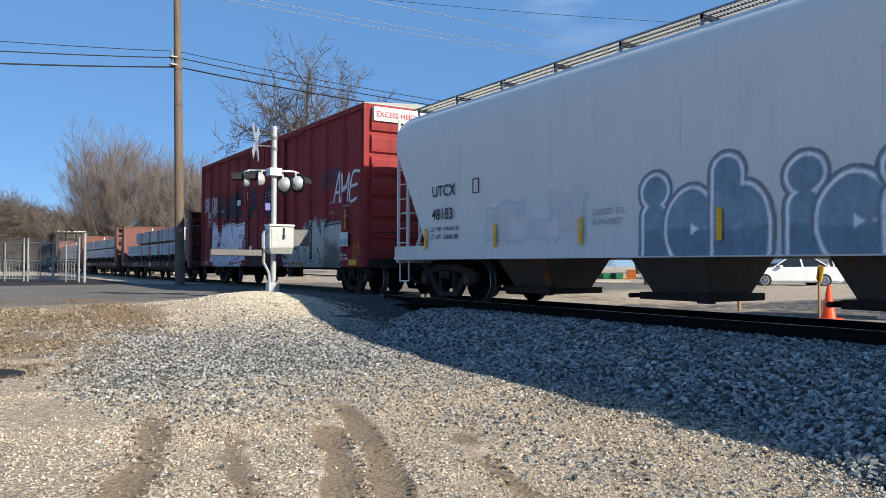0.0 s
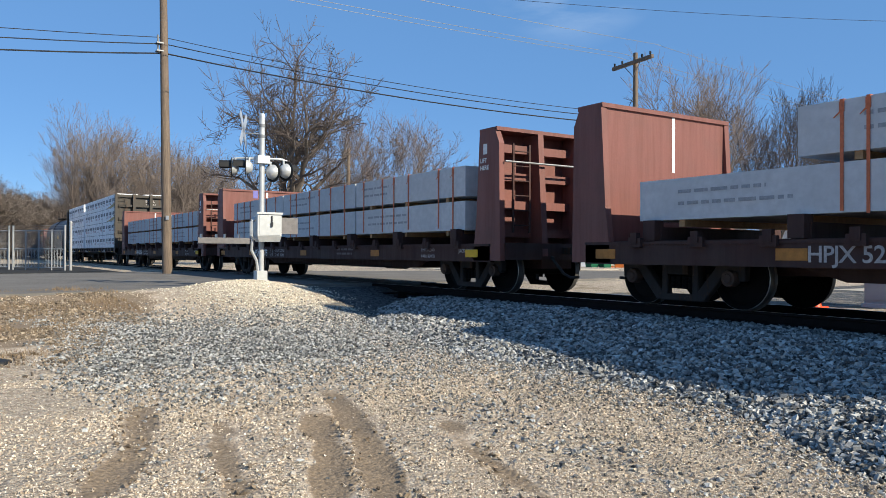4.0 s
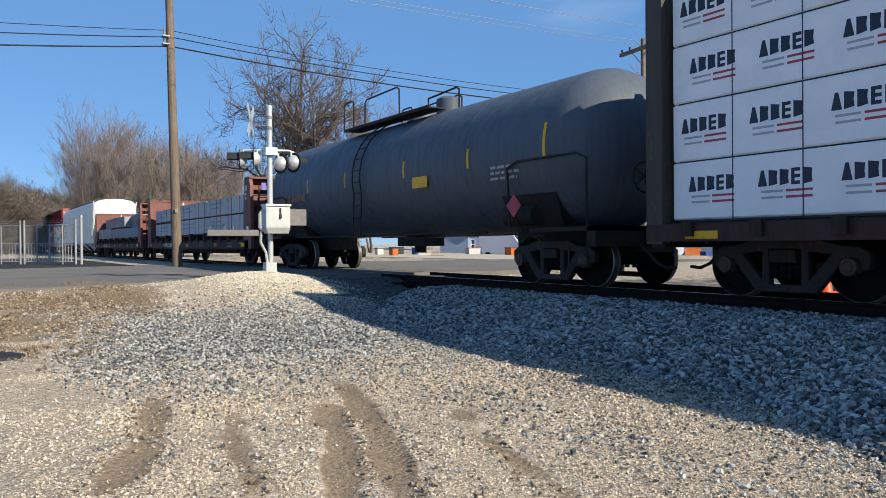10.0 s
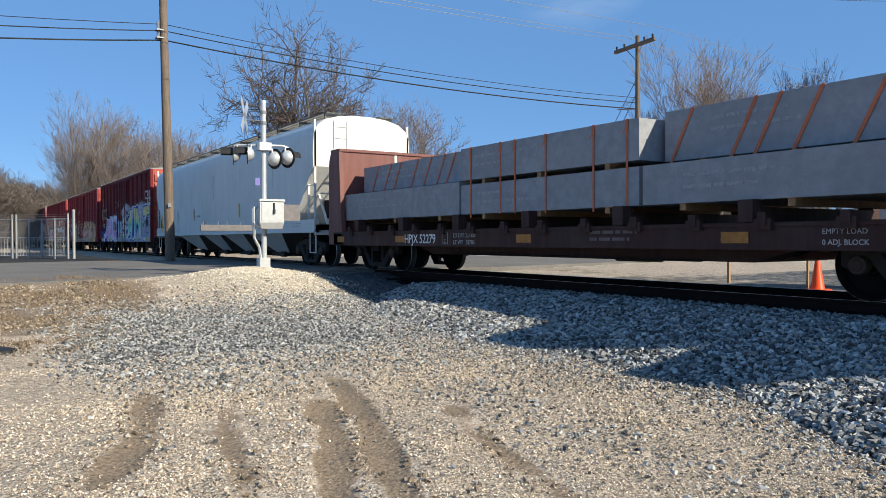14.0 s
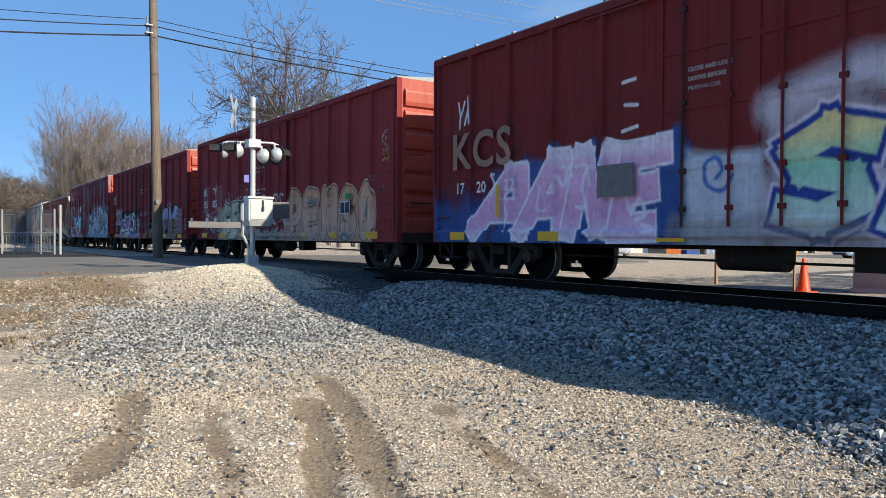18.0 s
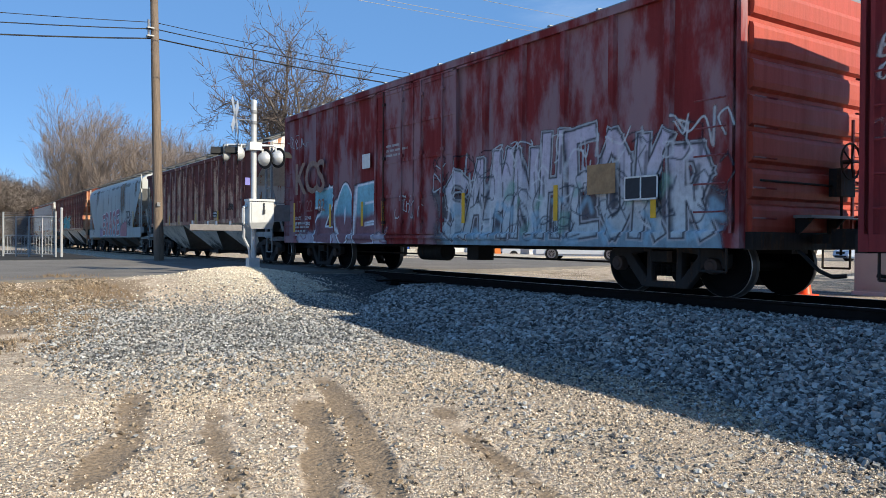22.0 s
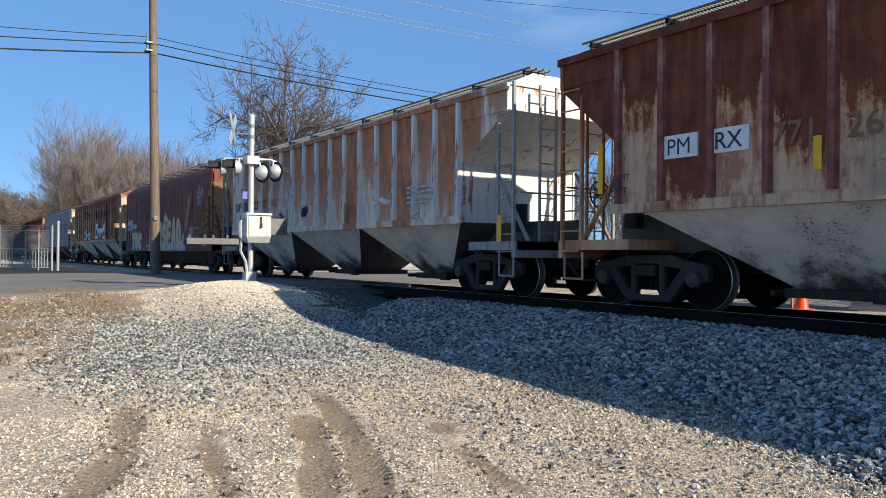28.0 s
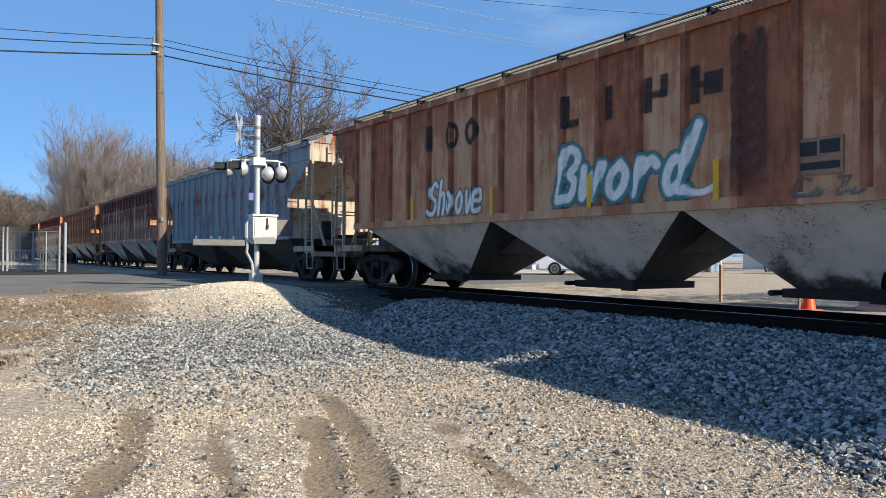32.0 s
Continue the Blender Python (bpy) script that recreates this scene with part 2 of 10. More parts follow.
def panel_rust(name, base, rust, x0, pitch, level, spread, whole=0.8, soft=0.08, wash=0.5, flecks=0.0, halo=None, fall=0.7, ragged=1.0, centre=0.0):
    """Side sheets between posts: stained paint, dark rust hanging down from the top of each sheet to its own height, and short drips below."""
    n = Nodes(name)
    co = n.coord()
    axes = n.add("ShaderNodeSeparateXYZ", Vector=co)
    cell = n.math("DIVIDE", n.math("SUBTRACT", axes.outputs[0], x0), pitch)
    idx = n.math("FLOOR", cell)

    def dice(k):
        w = n.t.nodes.new("ShaderNodeTexWhiteNoise")
        w.noise_dimensions = "1D"
        n.t.links.new(n.math("ADD", idx, k), w.inputs["W"])
        return w.outputs["Value"]

    def off(tex, k):
        return n.math("MULTIPLY", n.math("SUBTRACT", tex, 0.5), k)
    streak = n.noise(n.coord(scale=(6.5, 6.5, 0.75)), 1.0, 7, 0.66)
    blot = n.noise(n.coord(scale=(2.6, 2.6, 1.9)), 1.0, 8, 0.68)
    broad = n.noise(co, 0.8, 4, 0.6)
    fine = n.noise(co, 30.0, 4, 0.7)
    dash = n.noise(n.coord(scale=(26.0, 26.0, 8.0)), 1.0, 3, 0.6)
    edge = n.math("ADD", level, n.math("MULTIPLY", n.math("SUBTRACT", dice(0.5), 0.5), spread))
    drop = n.math("SUBTRACT", axes.outputs[2], edge)
    h = n.math("MULTIPLY", drop, fall)
    for tex, k in ((streak, 1.7), (blot, 2.2), (fine, 0.45)):
        h = n.math("ADD", h, off(tex, k * ragged))
    h = n.math("ADD", h, n.ramp(dice(17.5), whole, whole + 0.02, 0.0, 1.0))
    u = n.math("ABSOLUTE", n.math("SUBTRACT", n.math("FRACT", cell), 0.5))
    h = n.math("SUBTRACT", h, n.ramp(u, 0.26, 0.46, 0.0, 0.35 + centre))
    if centre:
        h = n.math("SUBTRACT", h, n.ramp(n.math("ABSOLUTE", n.math("SUBTRACT", axes.outputs[0], 8.2)), 3.8, 7.5, 0.0, 0.9))
    c = n.mix(n.ramp(streak, 0.42, 0.68), dim(base, 1.08), dim(base, 0.78))
    mid = dim(rust, 2.0)
    stain = n.math("ADD", n.math("ADD", off(blot, 1.6), off(streak, 1.1)), n.math("ADD", off(broad, 0.8), off(dice(9.5), 0.35)))
    c = n.mix(n.ramp(stain, 0.12 - 0.35 * wash, 0.42 - 0.35 * wash, 0.0, 0.45 + 0.35 * wash), c, mid)
    c = n.mix(n.ramp(fine, 0.5, 0.72, 0.0, 0.35), c, dim(base, 0.6))
    if flecks:
        low = n.math("MULTIPLY", n.ramp(drop, -1.3, 0.1, 0.0, flecks), n.ramp(blot, 0.42, 0.56))
        c = n.mix(n.math("MULTIPLY", n.ramp(dash, 0.56, 0.6), low), c, dim(rust, 0.8))
    tone = n.mix(n.ramp(n.math("ADD", blot, off(streak, 0.8)), 0.3, 0.72), dim(rust, 0.75), dim(rust, 1.55))
    c = n.mix(n.ramp(h, -soft - 0.3, soft * 0.5, 0.0, 0.75), c, halo or mid)
    c = n.mix(n.ramp(h, -soft, soft), c, tone)
    n.bump(n.math("ADD", fine, n.math("MULTIPLY", blot, 1.5)), 0.3, 0.01)
    return n.done(c, n.ramp(streak, 0.3, 0.8, 0.62, 0.8), 0.0, 0.1)


def plain(name, color, rough=0.6, metal=0.0, vary=0.15, scale=8.0, bump=0.15, spec=0.4):
    n = Nodes(name)
    co = n.coord()
    a = n.noise(co, scale, 6, 0.65)
    b = n.noise(co, scale * 0.13, 4, 0.6)
    c = n.mix(n.ramp(a, 0.3, 0.7), dim(color, 1 - vary), dim(color, 1 + vary))
    c = n.mix(n.ramp(b, 0.35, 0.7, 0.0, 0.5), c, dim(color, 1 - 1.6 * vary))
    n.bump(a, bump, 0.01)
    return n.done(c, rough, metal, spec)


def stone_mat(name, dark, light, warm, rare=1.5):
    """Crushed stone: each piece has its own tone."""
    n = Nodes(name)
    g = n.t.nodes.new("ShaderNodeNewGeometry")
    r = g.outputs["Random Per Island"]
    c = n.mix(n.math("POWER", n.math("FRACT", n.math("MULTIPLY", r, 7.7)), rare), dark, light)
    c = n.mix(n.ramp(n.math("FRACT", n.math("MULTIPLY", r, 17.3)), 0.8, 0.95), c, warm)
    grain = n.noise(n.coord(), 60.0, 4, 0.7)
    c = n.mix(n.ramp(grain, 0.4, 0.8, 0.0, 0.25), c, dim(light, 1.1))
    n.bump(grain, 0.5, 0.01)
    return n.done(c, 0.85)


MAROON = paint("maroon_paint", (0.262, 0.042, 0.046), 0.0, grime=0.25, rough=0.7, spec=0.06)
MAROON_LIGHT = paint("red_brown_boxcar_paint", (0.31, 0.052, 0.053), 0.0, grime=0.25, rough=0.7, spec=0.06)
MAROON_B = paint("brown_red_paint", (0.19, 0.03, 0.031), 0.0, grime=0.35, rough=0.7, spec=0.06)
MAROON_FADED = paint("chalked_red_paint", (0.23, 0.034, 0.034), 0.0, grime=0.2, rough=0.7, spec=0.06, fade=(0.36, 0.28, 0.30), fade_amount=0.6)
RED_END = paint("red_end_paint", (0.41, 0.072, 0.043), 0.0, grime=0.15)
OXIDE = paint("oxide_red_flatcar_paint", (0.19, 0.068, 0.054), 0.0, grime=0.3, rough=0.6)
SILL_BROWN = paint("brown_sill_paint", (0.06, 0.028, 0.024), 0.0, grime=0.4, rough=0.65, spec=0.2)
WHITE_HOP = paint("white_hopper_paint", (0.70, 0.70, 0.69), 0.0, grime=0.05, rough=0.62, spec=0.25, runs=0.94)
CREAM_HOP = paint("off_white_hopper_paint", (0.70, 0.70, 0.67), 0.0, (0.2, 0.09, 0.04), grime=0.12, rough=0.62, spec=0.25, runs=0.92)
GREY_HOP = paint("grey_hopper_paint", (0.40, 0.415, 0.395), 0.0, (0.24, 0.15, 0.09), soft=0.12, grime=0.12, runs=0.9, rough=0.55, fade=(0.33, 0.25, 0.17), fade_amount=0.1)
RUST_WHITE = panel_rust("rusted_grey_paint", (0.62, 0.56, 0.48), (0.32, 0.145, 0.08), 1.33, 0.8475, 2.25, 1.0, 0.78, 0.45, 0.35, 0.0, (0.43, 0.255, 0.155), 0.5, 0.7, 0.3)
RUST_BROWN = panel_rust("rusted_brown_paint", (0.64, 0.41, 0.27), (0.14, 0.042, 0.034), 1.1, 0.8625, 3.05, 1.0, 0.88, 0.09, 0.8, 0.95, (0.30, 0.115, 0.068), 0.7, 1.25)
POST_TAN = paint("rusty_tan_post_paint", (0.36, 0.20, 0.14), 1.0, (0.135, 0.042, 0.032), grime=0.15, rough=0.6, soft=0.12)
RUST_DARK = panel_rust("dark_rusted_paint", (0.52, 0.36, 0.24), (0.13, 0.041, 0.026), 1.33, 0.845, 2.5, 0.8, 0.9, 0.16, 0.5, 0.7, (0.40, 0.17, 0.065), 0.85, 0.95)
RUST_TAN = panel_rust("tan_rusted_paint", (0.53, 0.325, 0.19), (0.255, 0.10, 0.056), 1.33, 0.845, 3.5, 1.4, 0.76, 0.35, 0.6, 0.25, (0.36, 0.165, 0.088), 0.45, 0.85)
TAN_END = paint("beige_end_paint", (0.50, 0.41, 0.31), 0.25, (0.17, 0.08, 0.045), grime=0.3, rough=0.6, soft=0.1)
SOO_BROWN = paint("faded_maroon_hopper_paint", (0.215, 0.074, 0.058), 0.2, (0.09, 0.04, 0.026), grime=0.3, rough=0.7, spec=0.1)
BLUE_GREY = paint("blue_grey_hopper_paint", (0.30, 0.34, 0.365), 0.08, grime=0.3, rough=0.65, spec=0.1)
GREY_POST = paint("pale_grey_post_paint", (0.64, 0.64, 0.61), 0.02, (0.24, 0.10, 0.04), grime=0.12, rough=0.55)
# grey darkened for the shade at car ends, with grime and rust patches
END_GREY = paint("shaded_grimy_end_paint", (0.30, 0.30, 0.29), 0.1, (0.14, 0.06, 0.03), grime=0.4, rough=0.6)


def bay_paint(name, color):
    """White paint on the hopper slopes, spattered and blackened towards the outlets."""
    n = Nodes(name)
    co = n.coord()
    z = n.add("ShaderNodeSeparateXYZ", Vector=co).outputs[2]
    broad = n.noise(co, 1.5, 6, 0.65)
    spot = n.noise(n.coord(scale=(1.0, 1.0, 1.7)), 24.0, 3, 0.6)
    fine = n.noise(co, 40.0, 3, 0.7)
    c = n.mix(n.ramp(broad, 0.35, 0.7), color, dim(color, 0.7))
    c = n.mix(n.ramp(fine, 0.45, 0.75, 0.0, 0.3), c, dim(color, 0.55))
    c = n.mix(n.math("MULTIPLY", n.ramp(spot, 0.58, 0.63), n.ramp(broad, 0.46, 0.62)), c, (0.05, 0.042, 0.036))
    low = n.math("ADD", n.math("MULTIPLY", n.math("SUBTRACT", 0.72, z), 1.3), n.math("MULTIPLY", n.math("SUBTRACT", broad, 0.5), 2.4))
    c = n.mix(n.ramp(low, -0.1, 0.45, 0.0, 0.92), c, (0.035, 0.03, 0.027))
    n.bump(fine, 0.2, 0.01)
    return n.done(c, 0.68, 0.0, 0.2)


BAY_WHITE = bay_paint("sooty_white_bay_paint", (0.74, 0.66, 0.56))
# sooty paint darkened further to stand for shade between the bays
BAY_SHADE = paint("shaded_sooty_slope_paint", (0.13, 0.115, 0.10), 0.0, grime=0.6, rough=0.75, spec=0.15)
BAY_DARK = paint("sooty_dark_bay_paint", (0.09, 0.083, 0.075), 0.02, grime=0.5, rough=0.7)
SLOPE_TAN = paint("stained_slope_sheet_paint", (0.60, 0.43, 0.26), 0.02, grime=0.22, rough=0.6)
TANK = paint("charcoal_tank_paint", (0.092, 0.108, 0.136), 0.0, grime=0.15, rough=0.52, spec=0.25)
BLACK = paint("black_truck_steel", (0.026, 0.023, 0.022), 0.2, (0.035, 0.022, 0.015), grime=0.3, rough=0.62, spec=0.12)
DARK_OLIVE = paint("dark_olive_bulkhead_paint", (0.056, 0.047, 0.037), 0.02, (0.06, 0.035, 0.02), grime=0.4, rough=0.6)
FRAME_STEEL = paint("dusty_cast_steel", (0.042, 0.038, 0.037), 0.2, (0.05, 0.034, 0.026), grime=0.3, rough=0.7, spec=0.12)
CAP_STEEL = plain("rusty_bearing_steel", (0.075, 0.048, 0.038), 0.7, 0.0, 0.25)
WHEEL = plain("wheel_steel", (0.008, 0.0075, 0.0075), 0.7, 0.0, spec=0.08)
BRIGHT = plain("polished_tread", (0.55, 0.54, 0.53), 0.35, 0.6, 0.1)
TREAD = plain("dull_wheel_tread", (0.10, 0.095, 0.09), 0.5, 0.3, 0.1)
RAIL = plain("rusty_rail_web", (0.014, 0.011, 0.010), 0.8, 0.0, 0.2, spec=0.1)
PANEL_RED = plain("pale_red_number_patch", (0.25, 0.075, 0.075), 0.6, 0, 0.15, 6.0)
YELLOW = plain("yellow_reflector", (0.75, 0.42, 0.01), 0.5, 0, 0.08, 12)
DULL_YELLOW = plain("dirty_orange_reflector", (0.42, 0.17, 0.03), 0.6, 0, 0.2, 10)
GALV = plain("galvanised_steel", (0.24, 0.245, 0.25), 0.5, 0.5, 0.1)
FENCE_STEEL = plain("bright_galvanised_fence", (0.36, 0.36, 0.355), 0.5, 0.2, 0.1)
ALU = plain("aluminium_paint", (0.52, 0.53, 0.53), 0.4, 0.3, 0.08)
WHITE = plain("white_lettering", (0.72, 0.72, 0.70), 0.55, 0, 0.1, 14)
FADED_WHITE = plain("worn_white_lettering", (0.42, 0.39, 0.38), 0.6, 0, 0.25, 25)
INK = plain("dark_lettering", (0.02, 0.022, 0.03), 0.6, 0, 0.2, 14)
TAN_LETTER = plain("tan_lettering", (0.31, 0.175, 0.12), 0.6, 0, 0.2, 14)
CHROME = plain("bare_metal", (0.5, 0.5, 0.5), 0.3, 1.0, 0.1)
TAG_BLUE = plain("blue_plate", (0.16, 0.15, 0.42), 0.6, 0, 0.1)
BLADE = plain("bare_blue_grey_aluminium", (0.30, 0.34, 0.41), 0.7, 0, 0.1)
CONCRETE = plain("light_grey_concrete", (0.55, 0.55, 0.555), 0.85, 0, 0.09, 7.0, 0.25)
CONCRETE_B = plain("streaked_grey_concrete", (0.29, 0.295, 0.31), 0.85, 0, 0.14, 5.0, 0.25)
LUMBER = plain("fresh_yellow_lumber", (0.55, 0.40, 0.20), 0.75, 0, 0.15, 12.0)
TIMBER = plain("sawn_timber", (0.36, 0.22, 0.11), 0.75, 0, 0.2, 9.0)
STRAP = plain("orange_strap", (0.56, 0.15, 0.065), 0.7, 0, 0.15, 20.0)
WRAP = plain("white_lumber_wrap", (0.85, 0.85, 0.87), 0.45, 0, 0.06, 2.2, 0.7)
NAVY = plain("navy_print", (0.018, 0.025, 0.05), 0.5, 0, 0.1)
BUNDLE_PRINT = plain("grey_black_print", (0.32, 0.325, 0.34), 0.6, 0, 0.2, 20)
RED_PRINT = plain("red_print", (0.4, 0.05, 0.07), 0.5, 0, 0.1)
GREY_PRINT = plain("grey_print", (0.38, 0.40, 0.43), 0.5, 0, 0.1)
ORANGE = plain("orange_plastic", (0.85, 0.08, 0.01), 0.45, 0, 0.06)
BRACKET = plain("dark_grey_bracket", (0.16, 0.15, 0.15), 0.6, 0.2, 0.15)
GRATING = plain("dark_steel_grating", (0.15, 0.15, 0.145), 0.6, 0.4, 0.2)
RUBBER = plain("black_rubber", (0.015, 0.015, 0.015), 0.7, 0, 0.2)
GLASS_RED = plain("dark_red_lens", (0.05, 0.006, 0.006), 0.12, 0, 0.1)
DARK_GLASS = plain("dark_glass", (0.02, 0.025, 0.03), 0.05, 0, 0.1)


def wood_mat(name, color):
    n = Nodes(name)
    grain = n.noise(n.coord(scale=(14, 14, 0.5)), 3.0, 6, 0.7)
    blot = n.noise(n.coord(), 1.2, 4)
    c = n.mix(n.ramp(grain, 0.3, 0.7), dim(color, 0.55), dim(color, 1.25))
    c = n.mix(n.ramp(blot, 0.4, 0.7, 0.0, 0.5), c, dim(color, 0.6))
    n.bump(grain, 0.6, 0.02)
    return n.done(c, 0.85)


POLE_WOOD = wood_mat("weathered_pole_wood", (0.175, 0.13, 0.095))
BARK = wood_mat("grey_brown_bark", (0.25, 0.20, 0.16))
BARK_DARK = wood_mat("dark_grey_bark", (0.13, 0.11, 0.095))
TWIG = plain("bare_twigs", (0.16, 0.125, 0.105), 0.9, 0, 0.25, 2.0)
TWIG_BROWN = plain("brown_thicket_twigs", (0.165, 0.135, 0.115), 0.9, 0, 0.25, 1.0)
TWIG_DARK = plain("dark_bare_twigs", (0.10, 0.08, 0.07), 0.9, 0, 0.25, 2.0)
TWIG_RED = plain("reddish_bare_twigs", (0.185, 0.15, 0.13), 0.9, 0, 0.25, 1.0)


def ground_mat():
    """Tan gravelly dirt; packed soil where wheels have run, grey crushed stone where it has spilled or where shade is
    painted in.
    """
    n = Nodes("gravelly_dirt")
    co = n.coord()
    broad = n.noise(co, 0.35, 5, 0.6)
    mid = n.noise(co, 2.2, 6, 0.65)
    fine = n.noise(co, 28.0, 5, 0.75)
    peb = n.add("ShaderNodeTexVoronoi", Vector=co, Scale=26.0)
    peb2 = n.add("ShaderNodeTexVoronoi", Vector=co, Scale=60.0)
    c = n.mix(n.ramp(broad, 0.35, 0.65), (0.41, 0.305, 0.22), (0.53, 0.41, 0.30))
    c = n.mix(n.ramp(mid, 0.45, 0.7, 0.0, 0.6), c, (0.385, 0.30, 0.225))
    tone = n.mix(n.math("FRACT", n.math("MULTIPLY", peb.outputs["Color"], 1.0)), (0.25, 0.20, 0.15), (0.78, 0.67, 0.53))
    c = n.mix(n.ramp(fine, 0.36, 0.56, 0.25, 0.9), c, tone)

    def layer(attr):
        a = n.t.nodes.new("ShaderNodeAttribute")
        a.attribute_name = attr
        return a.outputs["Fac"]
    # stone bed tone kept dark, painting the shadowed gaps between loose stones
    grey = n.mix(n.math("FRACT", n.math("MULTIPLY", peb.outputs["Color"], 3.0)), (0.012, 0.013, 0.015), (0.20, 0.205, 0.21))
    soil = n.mix(n.ramp(fine, 0.35, 0.7), (0.165, 0.124, 0.085), (0.30, 0.227, 0.155))
    grass = n.mix(n.ramp(fine, 0.3, 0.7), (0.30, 0.235, 0.15), (0.17, 0.14, 0.085))
    spot = n.math("SUBTRACT", mid, 0.5)
    c = n.mix(n.ramp(n.math("ADD", layer("stone"), spot), 0.3, 0.62), c, grey)
    c = n.mix(n.ramp(n.math("ADD", layer("soil"), n.math("MULTIPLY", spot, 0.8)), 0.35, 0.7), c, soil)
    c = n.mix(n.ramp(n.math("ADD", layer("straw"), spot), 0.4, 0.7), c, grass)
    h = n.math("ADD", n.math("MULTIPLY", peb.outputs["Distance"], -1.0), n.math("MULTIPLY", peb2.outputs["Distance"], -0.4))
    h = n.math("MULTIPLY", n.math("ADD", h, n.math("MULTIPLY", fine, 0.8)), n.ramp(layer("soil"), 0.2, 0.6, 1.0, 0.2))
    n.bump(h, 1.0, 0.05)
    return n.done(c, 0.92, 0.0, 0.2)


GROUND = ground_mat()
BALLAST = stone_mat("grey_ballast_stone", (0.026, 0.027, 0.029), (0.52, 0.52, 0.50), (0.38, 0.35, 0.31), 1.5)
MIXED = stone_mat("mixed_grey_and_tan_stone", (0.05, 0.046, 0.042), (0.70, 0.59, 0.45), (0.52, 0.40, 0.28))
GRAVEL = stone_mat("tan_gravel_stone", (0.30, 0.235, 0.17), (0.93, 0.80, 0.64), (0.40, 0.30, 0.20), 1.2)
CLOD = stone_mat("brown_soil_clod", (0.10, 0.075, 0.05), (0.30, 0.23, 0.16), (0.40, 0.33, 0.24))
WEED = plain("dry_brown_weeds", (0.25, 0.175, 0.105), 0.9, 0, 0.3, 3.0)
PALE_GRAVEL = stone_mat("pale_gravel_stone", (0.50, 0.44, 0.34), (0.85, 0.78, 0.645), (0.62, 0.53, 0.41))


def asphalt_mat():
    n = Nodes("worn_asphalt")
    co = n.coord()
    fine = n.noise(co, 55.0, 5, 0.8)
    broad = n.noise(co, 0.5, 6, 0.65)
    c = n.mix(n.ramp(fine, 0.3, 0.7), (0.10, 0.093, 0.085), (0.19, 0.176, 0.16))
    c = n.mix(n.ramp(broad, 0.4, 0.7, 0.0, 0.55), c, (0.22, 0.203, 0.183))
    n.bump(fine, 0.8, 0.01)
    return n.done(c, 0.95, 0.0, 0.1)


ASPHALT = asphalt_mat()
LOT = plain("pale_dusty_gravel", (0.46, 0.40, 0.32), 0.9, 0, 0.22, 14.0, 0.5, 0.2)
ASPHALT_NEW = plain("dark_asphalt", (0.04, 0.039, 0.038), 0.95, 0, 0.2, 30.0, spec=0.1)


# ---- ground ----
def smooth(a, b, x):
    s = np.clip((x - a) / (b - a), 0, 1)
    return s * s * (3 - 2 * s)


def wobble(x, y, f, seed):
    r = np.random.RandomState(seed)
    out = np.zeros_like(x)
    for k in range(6):
        a, ph = r.uniform(0, 2 * math.pi), r.uniform(0, 6.28)
        w = f * (1.0 + 0.6 * k)
        out += np.sin(w * (x * math.cos(a) + y * math.sin(a)) + ph) / (1 + 0.5 * k)
    return out / 3.0


def ballast_height(x, y):
    """Top of the stone bed, which spills unevenly towards the yard."""
    d = -y
    toe = np.interp(x, [-40, -16, -14.5, -12, -10, -8, -6.2, -4.8, -3.8, -2.8, 0, 30], [3.9, 3.1, 3.5, 4.4, 4.6, 4.3, 4.0, 3.9, 4.3, 4.9, 5.1, 5.0])
    u = (d - 1.75) / (toe - 1.75)
    near = -0.2 - 0.56 * np.sign(u) * np.abs(u) ** 1.25 - 1.2 * np.clip(u - 1.0, 0, 9)
    near = np.where(d < 1.75, -0.2, near)
    near = near + 0.13 * np.exp(-(((x + 12.2) / 1.3) ** 2 + ((d - 3.6) / 0.6) ** 2)) + 0.07 * np.exp(-(((x + 2.9) / 1.2) ** 2 + ((d - 4.2) / 0.5) ** 2))
    near = near + 0.04 * wobble(x, y, 1.6, 5) * smooth(1.9, 2.6, d)
    far = np.interp(y, [0, 1.7, 2.2, 3.6, 60], [-0.2, -0.2, -0.26, -0.8, -3])
    h = np.where(y < 0, near, far)
    end = smooth(-15.6, -14.2, x) + smooth(-36.5, -38.0, x)
    return h - (1 - np.clip(end, 0, 1)) * 0.9


RUTS = [((-8.2, -8.55), (-6.2, -9.07), (-5.1, -9.6), 0.15), ((-6.9, -8.22), (-5.5, -8.59), (-4.2, -8.9), 0.13), ((-6.9, -7.35), (-5.6, -7.77), (-3.9, -8.45), 0.15),
        ((-7.7, -6.78), (-5.6, -7.4), (-3.7, -8.18), 0.14), ((-6.1, -6.4), (-4.9, -6.82), (-3.2, -7.3), 0.11)]


def rut_mask(x, y):
    m = np.zeros_like(x)
    ragged = 0.05 * wobble(x, y, 5.0, 21)
    for *pts, w in RUTS:
        for k, ((x0, y0), (x1, y1)) in enumerate(zip(pts, pts[1:])):
            dx, dy = x1 - x0, y1 - y0
            ln = math.hypot(dx, dy)
            u = np.clip(((x - x0) * dx + (y - y0) * dy) / ln, 0, ln)
            s = np.hypot(x - x0 - u * dx / ln, y - y0 - u * dy / ln) + ragged
            fade = smooth(0.0, 0.7, u) * 0.6 + 0.4 if k == 0 else 1.0
            m = np.maximum(m, np.clip(1.25 * np.exp(-((s / (1.18 * w)) ** 2)), 0, 1) * fade)
    return m * (0.8 + 0.3 * wobble(x, y, 3.0, 22))


